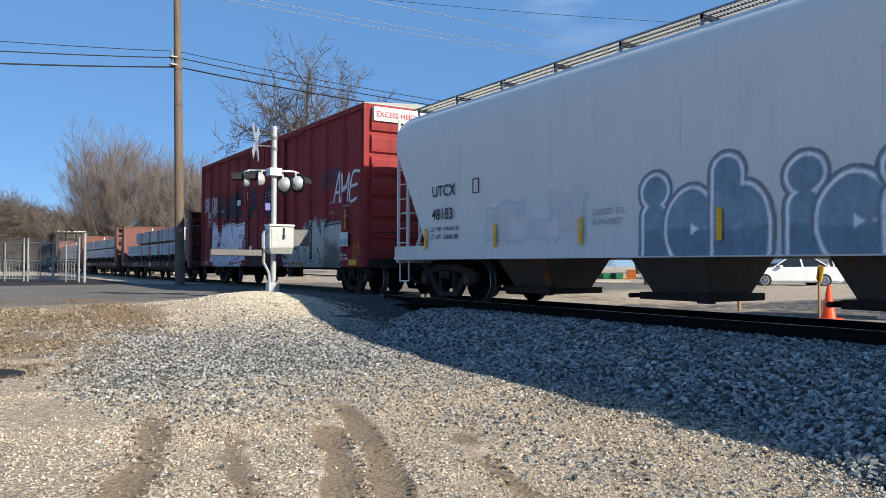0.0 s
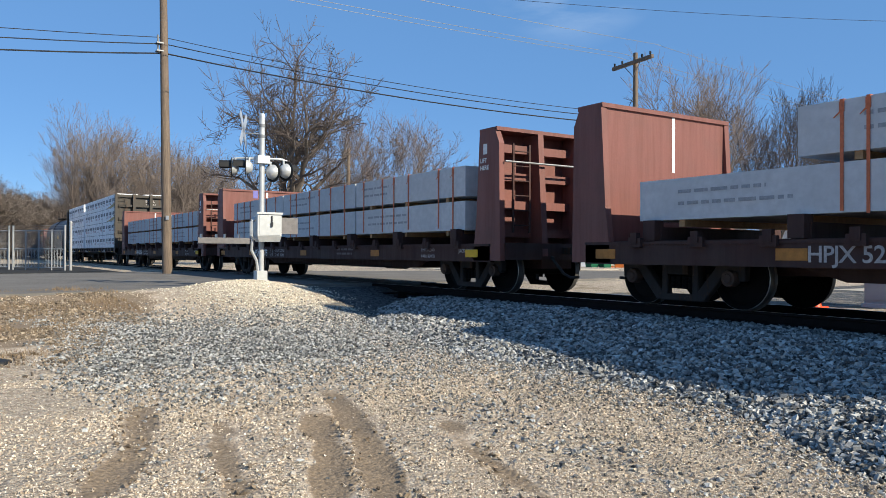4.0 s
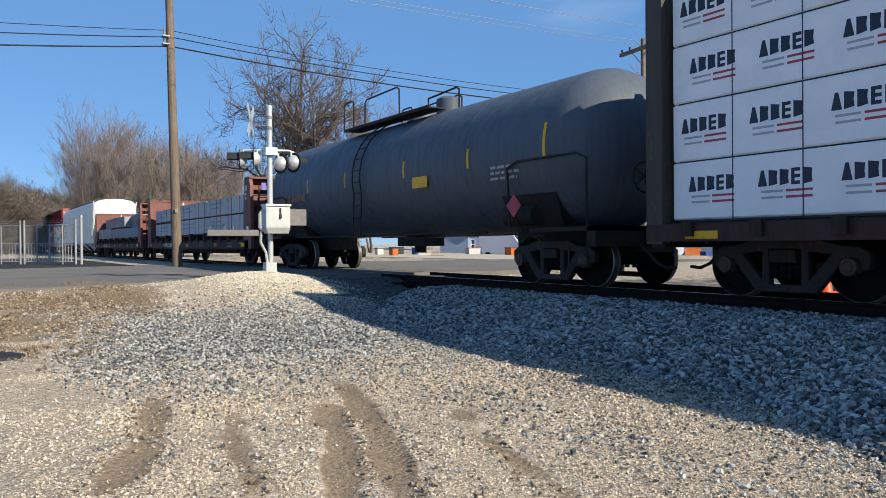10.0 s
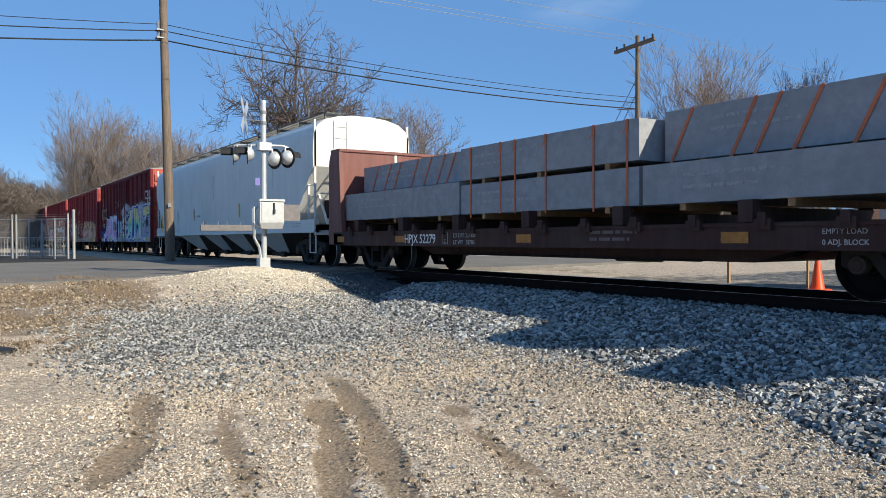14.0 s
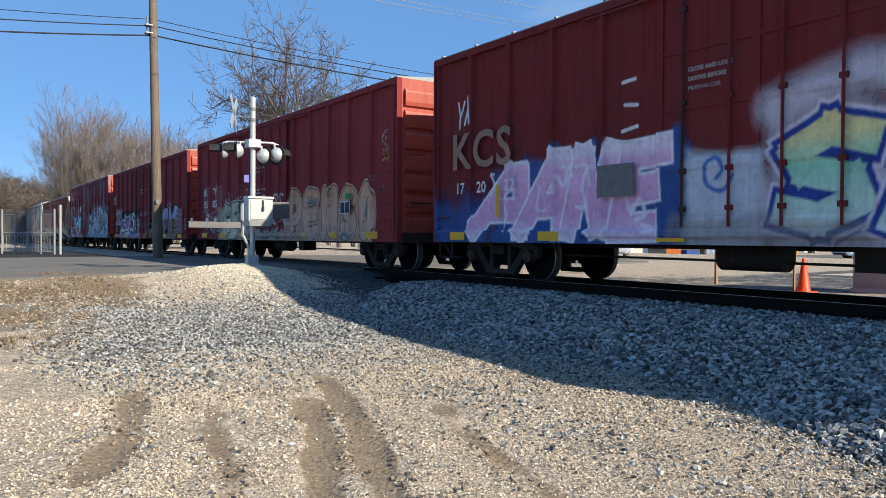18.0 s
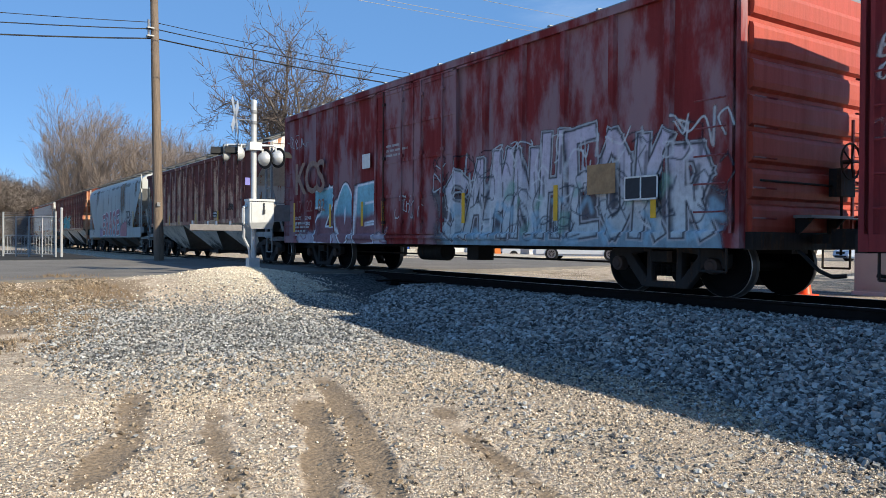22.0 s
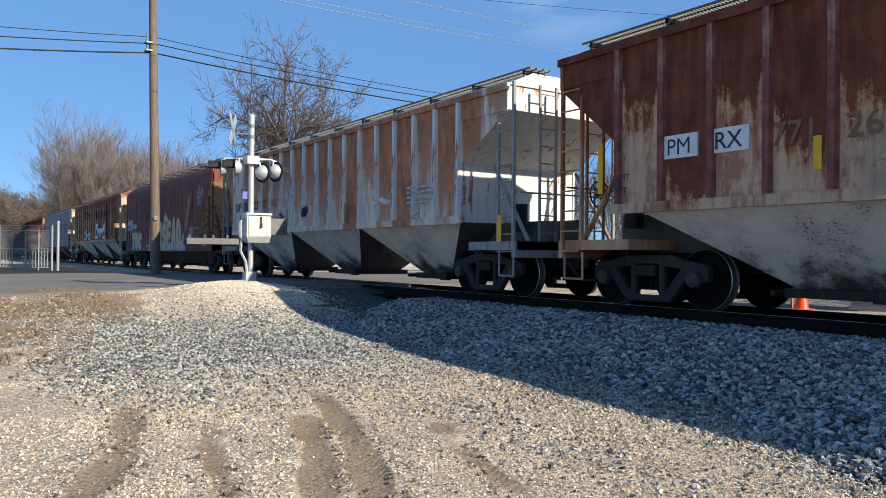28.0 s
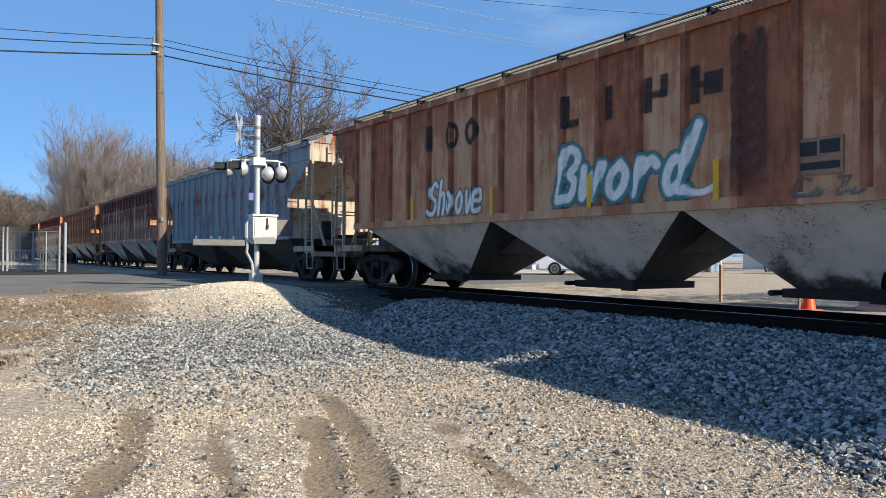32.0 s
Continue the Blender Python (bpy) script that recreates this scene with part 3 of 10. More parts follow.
def dirt_height(x, y):
    rise = np.interp(x, [-60, -18.5, -17.3, -14.5, -9.0, -4.0, 20], [-0.06, -0.05, -0.09, -0.42, -0.65, -0.75, -0.78])
    far = np.interp(x, [-60, -19, -12, 20], [-0.14, -0.14, -0.32, -0.34]) - 0.55 * smooth(24, 60, y)
    h = np.where(y > 2.0, far, rise)
    d2 = ((x + 16.2) / 2.5) ** 2 + ((y + 4.55) / 1.75) ** 2
    h = h + 0.30 * np.exp(-d2 * 1.25) * smooth(-18.6, -17.2, x)
    h = h + 0.018 * wobble(x, y, 2.3, 1) + 0.012 * wobble(x, y, 6.0, 2)
    r = rut_mask(x, y)
    edge = np.clip(4 * r * (1 - r), 0, 1)
    return h - 0.045 * r + 0.018 * edge


def ground_height(x, y):
    return np.maximum(dirt_height(x, y), ballast_height(x, y))


def axis(parts):
    out = []
    for a, b, step in parts:
        out.append(np.arange(a, b, step))
    return np.unique(np.concatenate(out))


def spill_cover(x, y):
    """How thickly grey stone lies over the dirt: a broad spread below the mound and a ragged margin along the bed's toe."""
    rag = 0.5 * wobble(x, y, 1.3, 3) + 0.25 * wobble(x, y, 4.1, 9)
    broad = smooth(-6.3, -8.4, x + rag) * smooth(-15.4, -13.6, x + rag) * smooth(-9.5, -8.7, y + 0.5 * rag) * (1 - 0.55 * smooth(-9.4, -7.2, x))
    toe = np.interp(x, [-16, -12, -8, -4.8, -2.8, 0], [3.4, 4.4, 4.3, 3.9, 4.9, 5.1])
    margin = 0.45 * np.exp(-((np.clip(-y - toe, 0, 9) / 0.75) ** 2)) * smooth(-15.5, -14, x) * (1 - smooth(-1.6, 3, y))
    strip = 0.2 * np.exp(-((y + 6.15) / 0.5) ** 2) * smooth(-7.0, -5.6, x)
    return np.clip(np.maximum(np.maximum(0.55 * broad, margin), strip) + 0.2 * rag, 0, 1)


def soil_patch(x, y):
    """Bare brown soil by the roadside."""
    u = np.minimum(((x + 14.2) / 3.0) ** 2 + ((y + 9.2) / 1.0) ** 2, ((x + 16.4) / 2.2) ** 2 + ((y + 7.9) / 1.9) ** 2) + 0.5 * wobble(x, y, 1.9, 31)
    return np.exp(-np.clip(u, 0, 9) ** 1.5)


def build_ground():
    gx = axis([(-900, -200, 70), (-200, -60, 10), (-60, -24, 1.0), (-24, -12, 0.14), (-12, 0.5, 0.07), (0.5, 12, 0.8), (12, 60, 6), (60, 901, 70)])
    gy = axis([(-900, -60, 60), (-60, -14, 4), (-14, -10.4, 0.4), (-10.4, -1.6, 0.07), (-1.6, 8, 0.35), (8, 60, 3), (60, 901, 60)])
    x, y = np.meshgrid(gx, gy, indexing="ij")
    z = ground_height(x, y)
    far = np.maximum(np.abs(x), np.abs(y)) > 150
    z = np.where(far, -0.3, z)
    road = (x > -33.5) & (x < -17.9) & (z > -0.14) & (y < 60)
    z = np.where(road, np.minimum(z, -0.16), z)
    nx, ny = len(gx), len(gy)
    idx = np.arange(nx * ny).reshape(nx, ny)
    quads = np.stack([idx[:-1, :-1], idx[1:, :-1], idx[1:, 1:], idx[:-1, 1:]], -1).reshape(-1, 4)
    me = bpy.data.meshes.new("ground")
    me.from_pydata(np.stack([x.ravel(), y.ravel(), z.ravel()], -1), [], quads)
    me.shade_smooth()
    me.materials.append(GROUND)
    over = smooth(-0.03, 0.04, ballast_height(x, y) - dirt_height(x, y))
    # last term: dark stone tone as painted shade by the track behind the mound
    stone = np.maximum(np.maximum(over, spill_cover(x, y)), smooth(-3.6, -2.9, y) * smooth(-18.2, -17.4, x) * (1 - smooth(2.5, 4.0, y)))
    soil = np.maximum(rut_mask(x, y), 0.9 * soil_patch(x, y))
    straw = 0.55 * np.exp(-(((x + 15.0) / 2.5) ** 2 + ((y + 10.0) / 1.2) ** 2)) + 0.5 * smooth(4.0, 5.0, y) * (1 - smooth(6.0, 8.5, y)) + 0.45 * smooth(60, 120, np.abs(y)) + 0.5 * smooth(-16, -22, y)
    for key, val in (("stone", stone), ("soil", soil), ("straw", straw)):
        at = me.attributes.new(key, "FLOAT", "POINT")
        at.data.foreach_set("value", val.ravel().astype(np.float32))
    return tagged(new("ground", me), "tan gravelly dirt with wheel ruts and spilled stone", "ground", kind="structure")


build_ground()


def stones(name, mat, label, n, region, size, seed, keep, fine=False, lift=0.14):
    """Loose crushed stones lying on the ground, each a jagged lump."""
    r = np.random.RandomState(seed)
    x = r.uniform(region[0], region[1], n)
    y = r.uniform(region[2], region[3], n)
    ok = r.uniform(0, 1, n) < keep(x, y)
    x, y = x[ok], y[ok]
    n = len(x)
    s = size * (0.55 + 0.75 * r.uniform(0, 1, n) ** 1.5)
    base = np.array([(-1, -1, -1), (1, -1, -1), (1, 1, -1), (-1, 1, -1), (-1, -1, 1), (1, -1, 1), (1, 1, 1), (-1, 1, 1)], float) * 0.62
    tri = np.array([(0, 3, 2, 1), (4, 5, 6, 7), (0, 1, 5, 4), (1, 2, 6, 5), (2, 3, 7, 6), (3, 0, 4, 7)])
    if fine:
        base = np.array([(1, 0.2, -0.5), (-0.7, 0.8, -0.4), (-0.4, -0.9, -0.4), (0.1, 0.0, 0.9)], float)
        tri = np.array([(0, 1, 3), (1, 2, 3), (2, 0, 3), (1, 0, 2)])
    m = len(base)
    v = base[None] * r.uniform(0.5, 1.2, (n, m, 1)) * r.uniform(0.65, 1.3, (n, 1, 3)) + r.uniform(-0.33, 0.33, (n, m, 3))
    ang = r.uniform(0, 2 * math.pi, (n, 2))
    c, sn = np.cos(ang[:, 0])[:, None], np.sin(ang[:, 0])[:, None]
    v = np.stack([v[..., 0] * c - v[..., 1] * sn, v[..., 0] * sn + v[..., 1] * c, v[..., 2]], -1)
    c, sn = np.cos(ang[:, 1])[:, None], np.sin(ang[:, 1])[:, None]
    v = np.stack([v[..., 0], v[..., 1] * c - v[..., 2] * sn, v[..., 1] * sn + v[..., 2] * c], -1)
    v *= s[:, None, None] * 0.5
    v[..., 2] *= 0.8
    v += np.stack([x, y, ground_height(x, y) + s * (lift + 0.35 * r.uniform(0, 1, n) ** 2)], -1)[:, None, :]
    f = tri[None] + (np.arange(n) * m)[:, None, None]
    me = bpy.data.meshes.new(name)
    me.from_pydata(v.reshape(-1, 3), [], f.reshape(-1, tri.shape[1]))
    me.materials.append(mat)
    return tagged(new(name, me), label, "gravel", kind="stuff")


def on_ballast(x, y):
    return smooth(-0.05, 0.03, ballast_height(x, y) - dirt_height(x, y))


def in_yard(x, y):
    """The stretch of ground between the mound and the stand."""
    return x < -0.44 * (y + 10.33)


stones("ballast_stones", BALLAST, "grey crushed stone ballast beside the track", 95000, (-17, -1.5, -5.6, -0.9), 0.068, 11, lambda x, y: on_ballast(x, y) * (np.abs(np.abs(y) - 0.76) > 0.1) * in_yard(x, y))
stones("far_ballast_stones", BALLAST, "grey crushed stone ballast between and behind the rails", 8000, (-17, -3.5, -0.6, 3.4), 0.075, 12, lambda x, y: on_ballast(x, y) * (np.abs(np.abs(y) - 0.76) > 0.1) * 0.7)
stones("spilled_stones", BALLAST, "grey stone scattered over the dirt", 110000, (-16, -1.8, -9.5, -3.4), 0.042, 13, lambda x, y: (1 - on_ballast(x, y)) * np.clip(spill_cover(x, y) * (1 - 0.45 * smooth(-7.5, -5.5, x)), 0.003, 1) * (1 - rut_mask(x, y)) * in_yard(x, y))
stones("loose_gravel", GRAVEL, "pale tan gravel scattered over packed dirt", 230000, (-9.5, -1.5, -10.25, -4.0), 0.016, 14, lambda x, y: (0.08 + 0.92 * smooth(-0.3, 0.3, wobble(x, y, 1.1, 4) + 0.35 * wobble(x, y, 3.7, 6))) * np.clip(1 - 1.25 * rut_mask(x, y), 0.02, 1) * (1 - on_ballast(x, y)) * in_yard(x, y), True)
stones("coarse_gravel", GRAVEL, "pale coarse gravel over packed dirt", 60000, (-17.5, -4.5, -10.25, -3.8), 0.022, 16, lambda x, y: (0.08 + 0.8 * smooth(-0.2, 0.4, wobble(x, y, 0.9, 8) + 0.3 * wobble(x, y, 3.1, 7))) * np.clip(1 - 1.3 * rut_mask(x, y), 0.01, 1) * (1 - on_ballast(x, y)) * (1 - 0.6 * spill_cover(x, y)) * (1 - 0.85 * soil_patch(x, y)) * in_yard(x, y))
stones("mixed_gravel", MIXED, "mixed grey and tan crushed stone over dirt", 110000, (-9.5, -1.3, -10.0, -3.6), 0.026, 19, lambda x, y: (0.06 + 0.6 * smooth(-0.15, 0.6, wobble(x, y, 1.0, 23) + 0.4 * wobble(x, y, 3.3, 24) + 0.22 * (y + 7.0))) * np.clip(1 - 1.3 * rut_mask(x, y), 0.0, 1) * (1 - on_ballast(x, y)) * in_yard(x, y) * smooth(-9.8, -8.2, y))
stones("mound_gravel", PALE_GRAVEL, "pale gravel heaped round the signal mast", 62000, (-19.0, -11.0, -8.0, -2.4), 0.036, 15, lambda x, y: np.exp(-(((x + 15.9) / 2.0) ** 2 + ((y + 4.6) / 1.05) ** 2)) * (x > -18.3))



def rut_edges(x, y):
    r = rut_mask(x, y)
    return np.clip(4 * r * (1 - r), 0, 1) ** 2


stones("soil_clods", CLOD, "brown soil clods along the wheel ruts", 26000, (-9.0, -2.2, -10.2, -5.8), 0.036, 17, lambda x, y: in_yard(x, y) * (0.22 * rut_edges(x, y) * (wobble(x, y, 4.0, 41) > 0.0) + 0.5 * np.exp(-(((x + 3.35) / 0.28) ** 2 + ((y + 7.95) / 0.16) ** 2))))
stones("roadside_clods", CLOD, "brown soil crumbs and dead leaves beside the road", 30000, (-18.0, -9.5, -10.2, -7.4), 0.05, 18, lambda x, y: 0.8 * soil_patch(x, y) * (wobble(x, y, 3.0, 42) > -0.1))


def weeds():
    """Low dry stalks in loose clumps."""
    r = np.random.RandomState(44)
    x, y = r.uniform(-19, -10.5, 16000), r.uniform(-10.2, -7.2, 16000)
    ok = (r.uniform(0, 1, 16000) < soil_patch(x, y)) & (wobble(x, y, 2.6, 45) > 0.1)
    x, y = x[ok], y[ok]
    n = len(x)
    h, a, w = r.uniform(0.03, 0.11, n), r.uniform(0, 6.28, n), 0.006
    lean = r.uniform(-0.05, 0.05, (n, 2))
    z = ground_height(x, y)
    v = np.stack([np.stack([x - w * np.cos(a), y - w * np.sin(a), z], -1), np.stack([x + w * np.cos(a), y + w * np.sin(a), z], -1), np.stack([x + lean[:, 0], y + lean[:, 1], z + h], -1)], 1)
    me = bpy.data.meshes.new("dry_weeds")
    me.from_pydata(v.reshape(-1, 3), [], np.arange(n * 3).reshape(-1, 3))
    me.materials.append(WEED)
    return tagged(new("dry_weeds", me), "dry brown weeds on bare soil by the road", "weeds", kind="stuff")


weeds()

# ---- track ----
track = thing("railroad_track", "rusty steel rails with polished heads on dark ties", "railroad track", kind="structure")


def rail_profile(y):
    h = [(-0.07, -0.17), (0.07, -0.17), (0.07, -0.158), (0.012, -0.14), (0.012, -0.045), (0.036, -0.035), (0.036, -0.008), (0.026, -0.001), (-0.026, -0.001), (-0.036, -0.008), (-0.036, -0.035), (-0.012, -0.045), (-0.012, -0.14), (-0.07, -0.158)]
    return [(a + y, b) for a, b in h]


for ry in (-0.755, 0.755):
    part("rail", Shape().prism(rail_profile(ry), -520, 120), RAIL, track)
    part("rail_head", Shape().box(-520, 120, ry - 0.026, ry + 0.026, -0.0015, 0.0), BRIGHT, track, "polished running surface")
tie = Shape().box(-0.115, 0.115, -1.3, 1.3, -0.36, -0.175).mesh("tie", RAIL)
for k in range(70):
    if not -34.5 < -40 + k * 0.62 < -18.5:
        t_ob = new("tie", tie)
        t_ob.parent = track
        t_ob.location = (-40 + k * 0.62, 0, 0)

# ---- road ----
road = Shape()
xs0, xs1 = -18.1, -33.0


def road_strip(y0, y1, z0, z1, w0=0.0, w1=0.0):
    road.hexa([(xs1, y0, -0.5), (xs0 + w0, y0, -0.5), (xs0 + w1, y1, -0.5), (xs1, y1, -0.5), (xs1, y0, z0), (xs0 + w0, y0, z0), (xs0 + w1, y1, z1), (xs1, y1, z1)])


road_strip(-80, -9.0, -0.04, -0.04, 1.2, 0.9)
road_strip(-9.0, -3.0, -0.04, -0.015, 0.9, -0.6)
road_strip(-3.0, -0.84, -0.02, -0.005, -0.6, 0.2)
road_strip(-0.68, 0.68, -0.006, -0.006, 0.2, 0.2)
road_strip(0.84, 3.0, -0.005, -0.03, 0.2, 0.2)
road_strip(3.0, 14.0, -0.03, -0.10, 0.2, -3.0)
road_strip(14.0, 90.0, -0.10, -0.62, -5.0, -5.0)
tagged(part("road", road, ASPHALT), "worn grey asphalt road crossing the track", "road", kind="structure")
tagged(part("forecourt", Shape().box(-60, -33.05, -30, -4.2, -0.4, -0.02), ASPHALT_NEW), "dark asphalt apron before the fence", "pavement", kind="structure")
tagged(part("street", Shape().box(-75, -32.8, 14.0, 24.0, -0.6, -0.105).box(-24.2, 40, 13.0, 22.0, -0.6, -0.285), LOT), "pale dusty gravel street beyond the track", "road", kind="structure")


slab = thing("concrete_slab", "flat grey concrete slab half buried in the gravel", "slab", (-14.9, -3.62, -0.36), turn=12)
part("block", Shape().taper((-0.42, 0.42, -0.3, 0.3, -0.2), (-0.4, 0.4, -0.28, 0.28, 0.09)), ASPHALT, slab)


# ---- crossing signal ----
def bearing(tan, depth, z=0.0):
    """A place by its bearing from the camera's stand and its depth along the middle of the view."""
    lat = tan * depth
    return (depth * -0.8407 + lat * 0.5415, -10.33 + depth * 0.5415 + lat * 0.8407, z)


def crossing_signal():
    mast = thing("crossing_signal", "silver railroad crossing signal mast with flashing light heads, unlit", "crossing signal", (-17.93, -3.88, 0.0))
    part("post", Shape().tube((0, 0, 0.2), (0, 0, 4.18), 0.066, n=16).lathe([(0.0, 4.2), (0.05, 4.2), (0.07, 4.17), (0.07, 4.12)], axis="z", n=16), ALU, mast, "silver painted steel mast", smooth=40)
    part("base", Shape().taper((-0.2, 0.2, -0.2, 0.2, -0.35), (-0.16, 0.16, -0.16, 0.16, 0.05)).lathe([(0.17, 0.05), (0.17, 0.12), (0.1, 0.3), (0.07, 0.36)], axis="z", n=12), GALV, mast, "cast mast base")
    part("junction_foot", Shape().box(0.02, 0.26, -0.2, 0.06, -0.1, 0.36), ALU, mast)
    part("conduit", Shape().path([(0.12, -0.12, 0.3), (0.12, -0.16, 0.6), (0.15, -0.3, 0.85), (0.2, -0.3, 1.12)], 0.035), ALU, mast)
    box = part("control_box", Shape().taper((0.08, 0.34, -0.18, 0.34, 1.06), (0.08, 0.40, -0.24, 0.36, 1.2)).box(0.08, 0.40, -0.24, 0.36, 1.2, 1.72), ALU, mast, "white-painted control box with a latch")
    part("lid", Shape().box(0.06, 0.43, -0.26, 0.38, 1.72, 1.77), ALU, box)
    part("door", Shape().box(0.40, 0.412, -0.2, 0.32, 1.22, 1.68), ALU, box)
    part("latch", Shape().box(0.412, 0.44, 0.09, 0.12, 1.52, 1.68).box(0.412, 0.45, 0.08, 0.13, 1.42, 1.52), INK, box, "dark hanging padlock")
    part("side_box", Shape().box(-0.1, 0.2, 0.42, 0.86, 1.26, 1.66), BRACKET, mast, "dark grey metal side box")
    part("bell_pipe", Shape().path([(0.2, -0.2, 1.12), (0.2, -0.32, 1.2), (0.2, -0.32, 1.55), (0.2, -0.2, 1.64)], 0.05), ALU, mast)
    arm = part("counterweight_arm", Shape().box(0.16, 0.2, -1.58, -0.36, 1.01, 1.14).box(0.1, 0.16, -1.58, -0.36, 1.12, 1.15).box(0.1, 0.16, -1.58, -0.36, 1.0, 1.03), BRACKET, mast, "steel channel arm with bolts")
    for y in (-1.5, -1.15, -0.95, -0.62):
        part("bolt", Shape().tube((0.15, y, 1.14), (0.15, y, 1.23), 0.032, n=8), CHROME, arm)
    part("blue_tag", Shape().box(0.0, 0.02, -0.22, -0.1, 2.12, 2.3), TAG_BLUE, mast, "small blue information plate")
    part("crossarm", Shape().path([(-0.36, -0.7, 3.02), (-0.3, -0.55, 3.1), (-0.05, -0.1, 3.1), (0.05, 0.1, 3.1), (0.12, 0.45, 3.1), (0.16, 0.6, 3.04)], 0.03).box(-0.15, 0.15, -0.15, 0.15, 2.97, 3.16), ALU, mast)
    part("finial_arm", Shape().tube((0, 0, 3.7), (-0.12, -0.38, 3.7), 0.016), GALV, mast)
    for z in (3.6, 3.86):
        part("band", Shape().lathe([(0.067, z), (0.078, z), (0.08, z + 0.04), (0.078, z + 0.08), (0.067, z + 0.08)], axis="z", n=12), GALV, mast)

    def head(x, y, z, yaw):
        h = new("light_head")
        h.parent = mast
        hd = part("light_head", Shape().lathe([(0.0, 0.17), (0.07, 0.16), (0.13, 0.12), (0.17, 0.06), (0.185, 0.0), (0.0, 0.0)], axis="y", n=24), ALU, mast, "round flashing light head with a silver back, unlit", smooth=35)
        bpy.data.objects.remove(h)
        hd.matrix_basis = pose(x, y, z, 0, 0, yaw)
        part("background_disc", Shape().lathe([(0.155, 0.0), (0.25, 0.005), (0.25, -0.012), (0.155, -0.012)], axis="y", n=24), RUBBER, hd, "black round target", smooth=30)
        arc = [math.pi * i / 9 for i in range(10)]
        hood = Shape().prism([(0.165 * math.cos(a), 0.165 * math.sin(a)) for a in arc] + [(0.174 * math.cos(a), 0.174 * math.sin(a)) for a in reversed(arc)], -0.3, 0.0, "y")
        part("hood", hood, RUBBER, hd)
        part("lens", Shape().lathe([(0.0, -0.03), (0.09, -0.022), (0.15, 0.0)], axis="y", n=20), GLASS_RED, hd, "dark red lens", smooth=1)
        part("stem", Shape().tube((0, 0.08, 0.12), (0, 0.08, 0.24), 0.025), ALU, hd)
        return hd
    head(0.06, 0.26, 2.78, 202)
    head(0.2, 0.54, 2.81, 202)
    head(-0.12, -0.36, 2.88, -18)
    head(-0.26, -0.66, 2.86, -18)
    for a in (45, -45):
        blade = part("crossbuck_blade", Shape().box(-0.52, 0.52, -0.008, 0.008, -0.1, 0.1), BLADE, mast, "crossbuck board seen from its bare back")
        blade.matrix_basis = pose(-0.14, -0.42, 3.78, 0, 0, -30) @ pose(0, 0, 0, 0, a, 0)
    return mast


crossing_signal()


# ---- poles and wires ----
def utility_pole():
    p = thing("utility_pole", "tall weathered brown wooden utility pole", "utility pole", (-30.2, -3.2, -0.05))
    pole = part("pole", Shape().tube((0, 0, 0), (-0.14, -0.22, 12.5), 0.19, 0.13, n=14), POLE_WOOD, p, smooth=40)
    part("insulator_bracket", Shape().box(-0.25, 0.05, -0.45, -0.2, 8.55, 8.6).box(-0.25, 0.05, -0.45, -0.2, 8.85, 8.9).tube((-0.1, -0.38, 8.5), (-0.1, -0.38, 9.2), 0.04), GALV, p)
    part("tag", Shape().box(0.18, 0.2, -0.12, 0.0, 2.1, 2.25), CHROME, p, "small metal tag")
    return p


utility_pole()


def sag_wire(label, a, b, sag, r, mat=RUBBER):
    pts = [Vector(a).lerp(Vector(b), i / 24) - Vector((0, 0, sag * 4 * (i / 24) * (1 - i / 24))) for i in range(25)]
    return tagged(part("overhead_wire", Shape().sweep(pts, r, 5), mat), label, "cable", "overhead wires")


POLE_B = bearing(0.262, 37.5)
for za, zb, drop, r in ((9.08, 7.75, 1.35, 0.014), (8.83, 7.5, 1.55, 0.02), (8.47, 7.2, 1.7, 0.028)):
    sag_wire("black overhead cable between wooden poles", (-30.3, -3.35, za), (POLE_B[0], POLE_B[1], zb), 0.35, r)
    sag_wire("black overhead cable between wooden poles", (-30.3, -3.35, za), (-29.5, -48, za + 0.2), drop, r)
for k, dx in enumerate((-1.35, -0.75, 1.35)):
    sag_wire("thin grey overhead wire on a crossarm", (POLE_B[0] + dx, POLE_B[1] - 0.1, 10.92), (POLE_B[0] + dx, -30, 11.2), 0.55, 0.011, GALV)
    sag_wire("thin grey overhead wire on a crossarm", (POLE_B[0] + dx, POLE_B[1] - 0.1, 10.92), (POLE_B[0] + dx, 68, 10.2), 0.7, 0.011, GALV)
sag_wire("thin grey overhead wire", (-30.3, -3.3, 12.0), (-8, 40, 11.6), 1.0, 0.009)


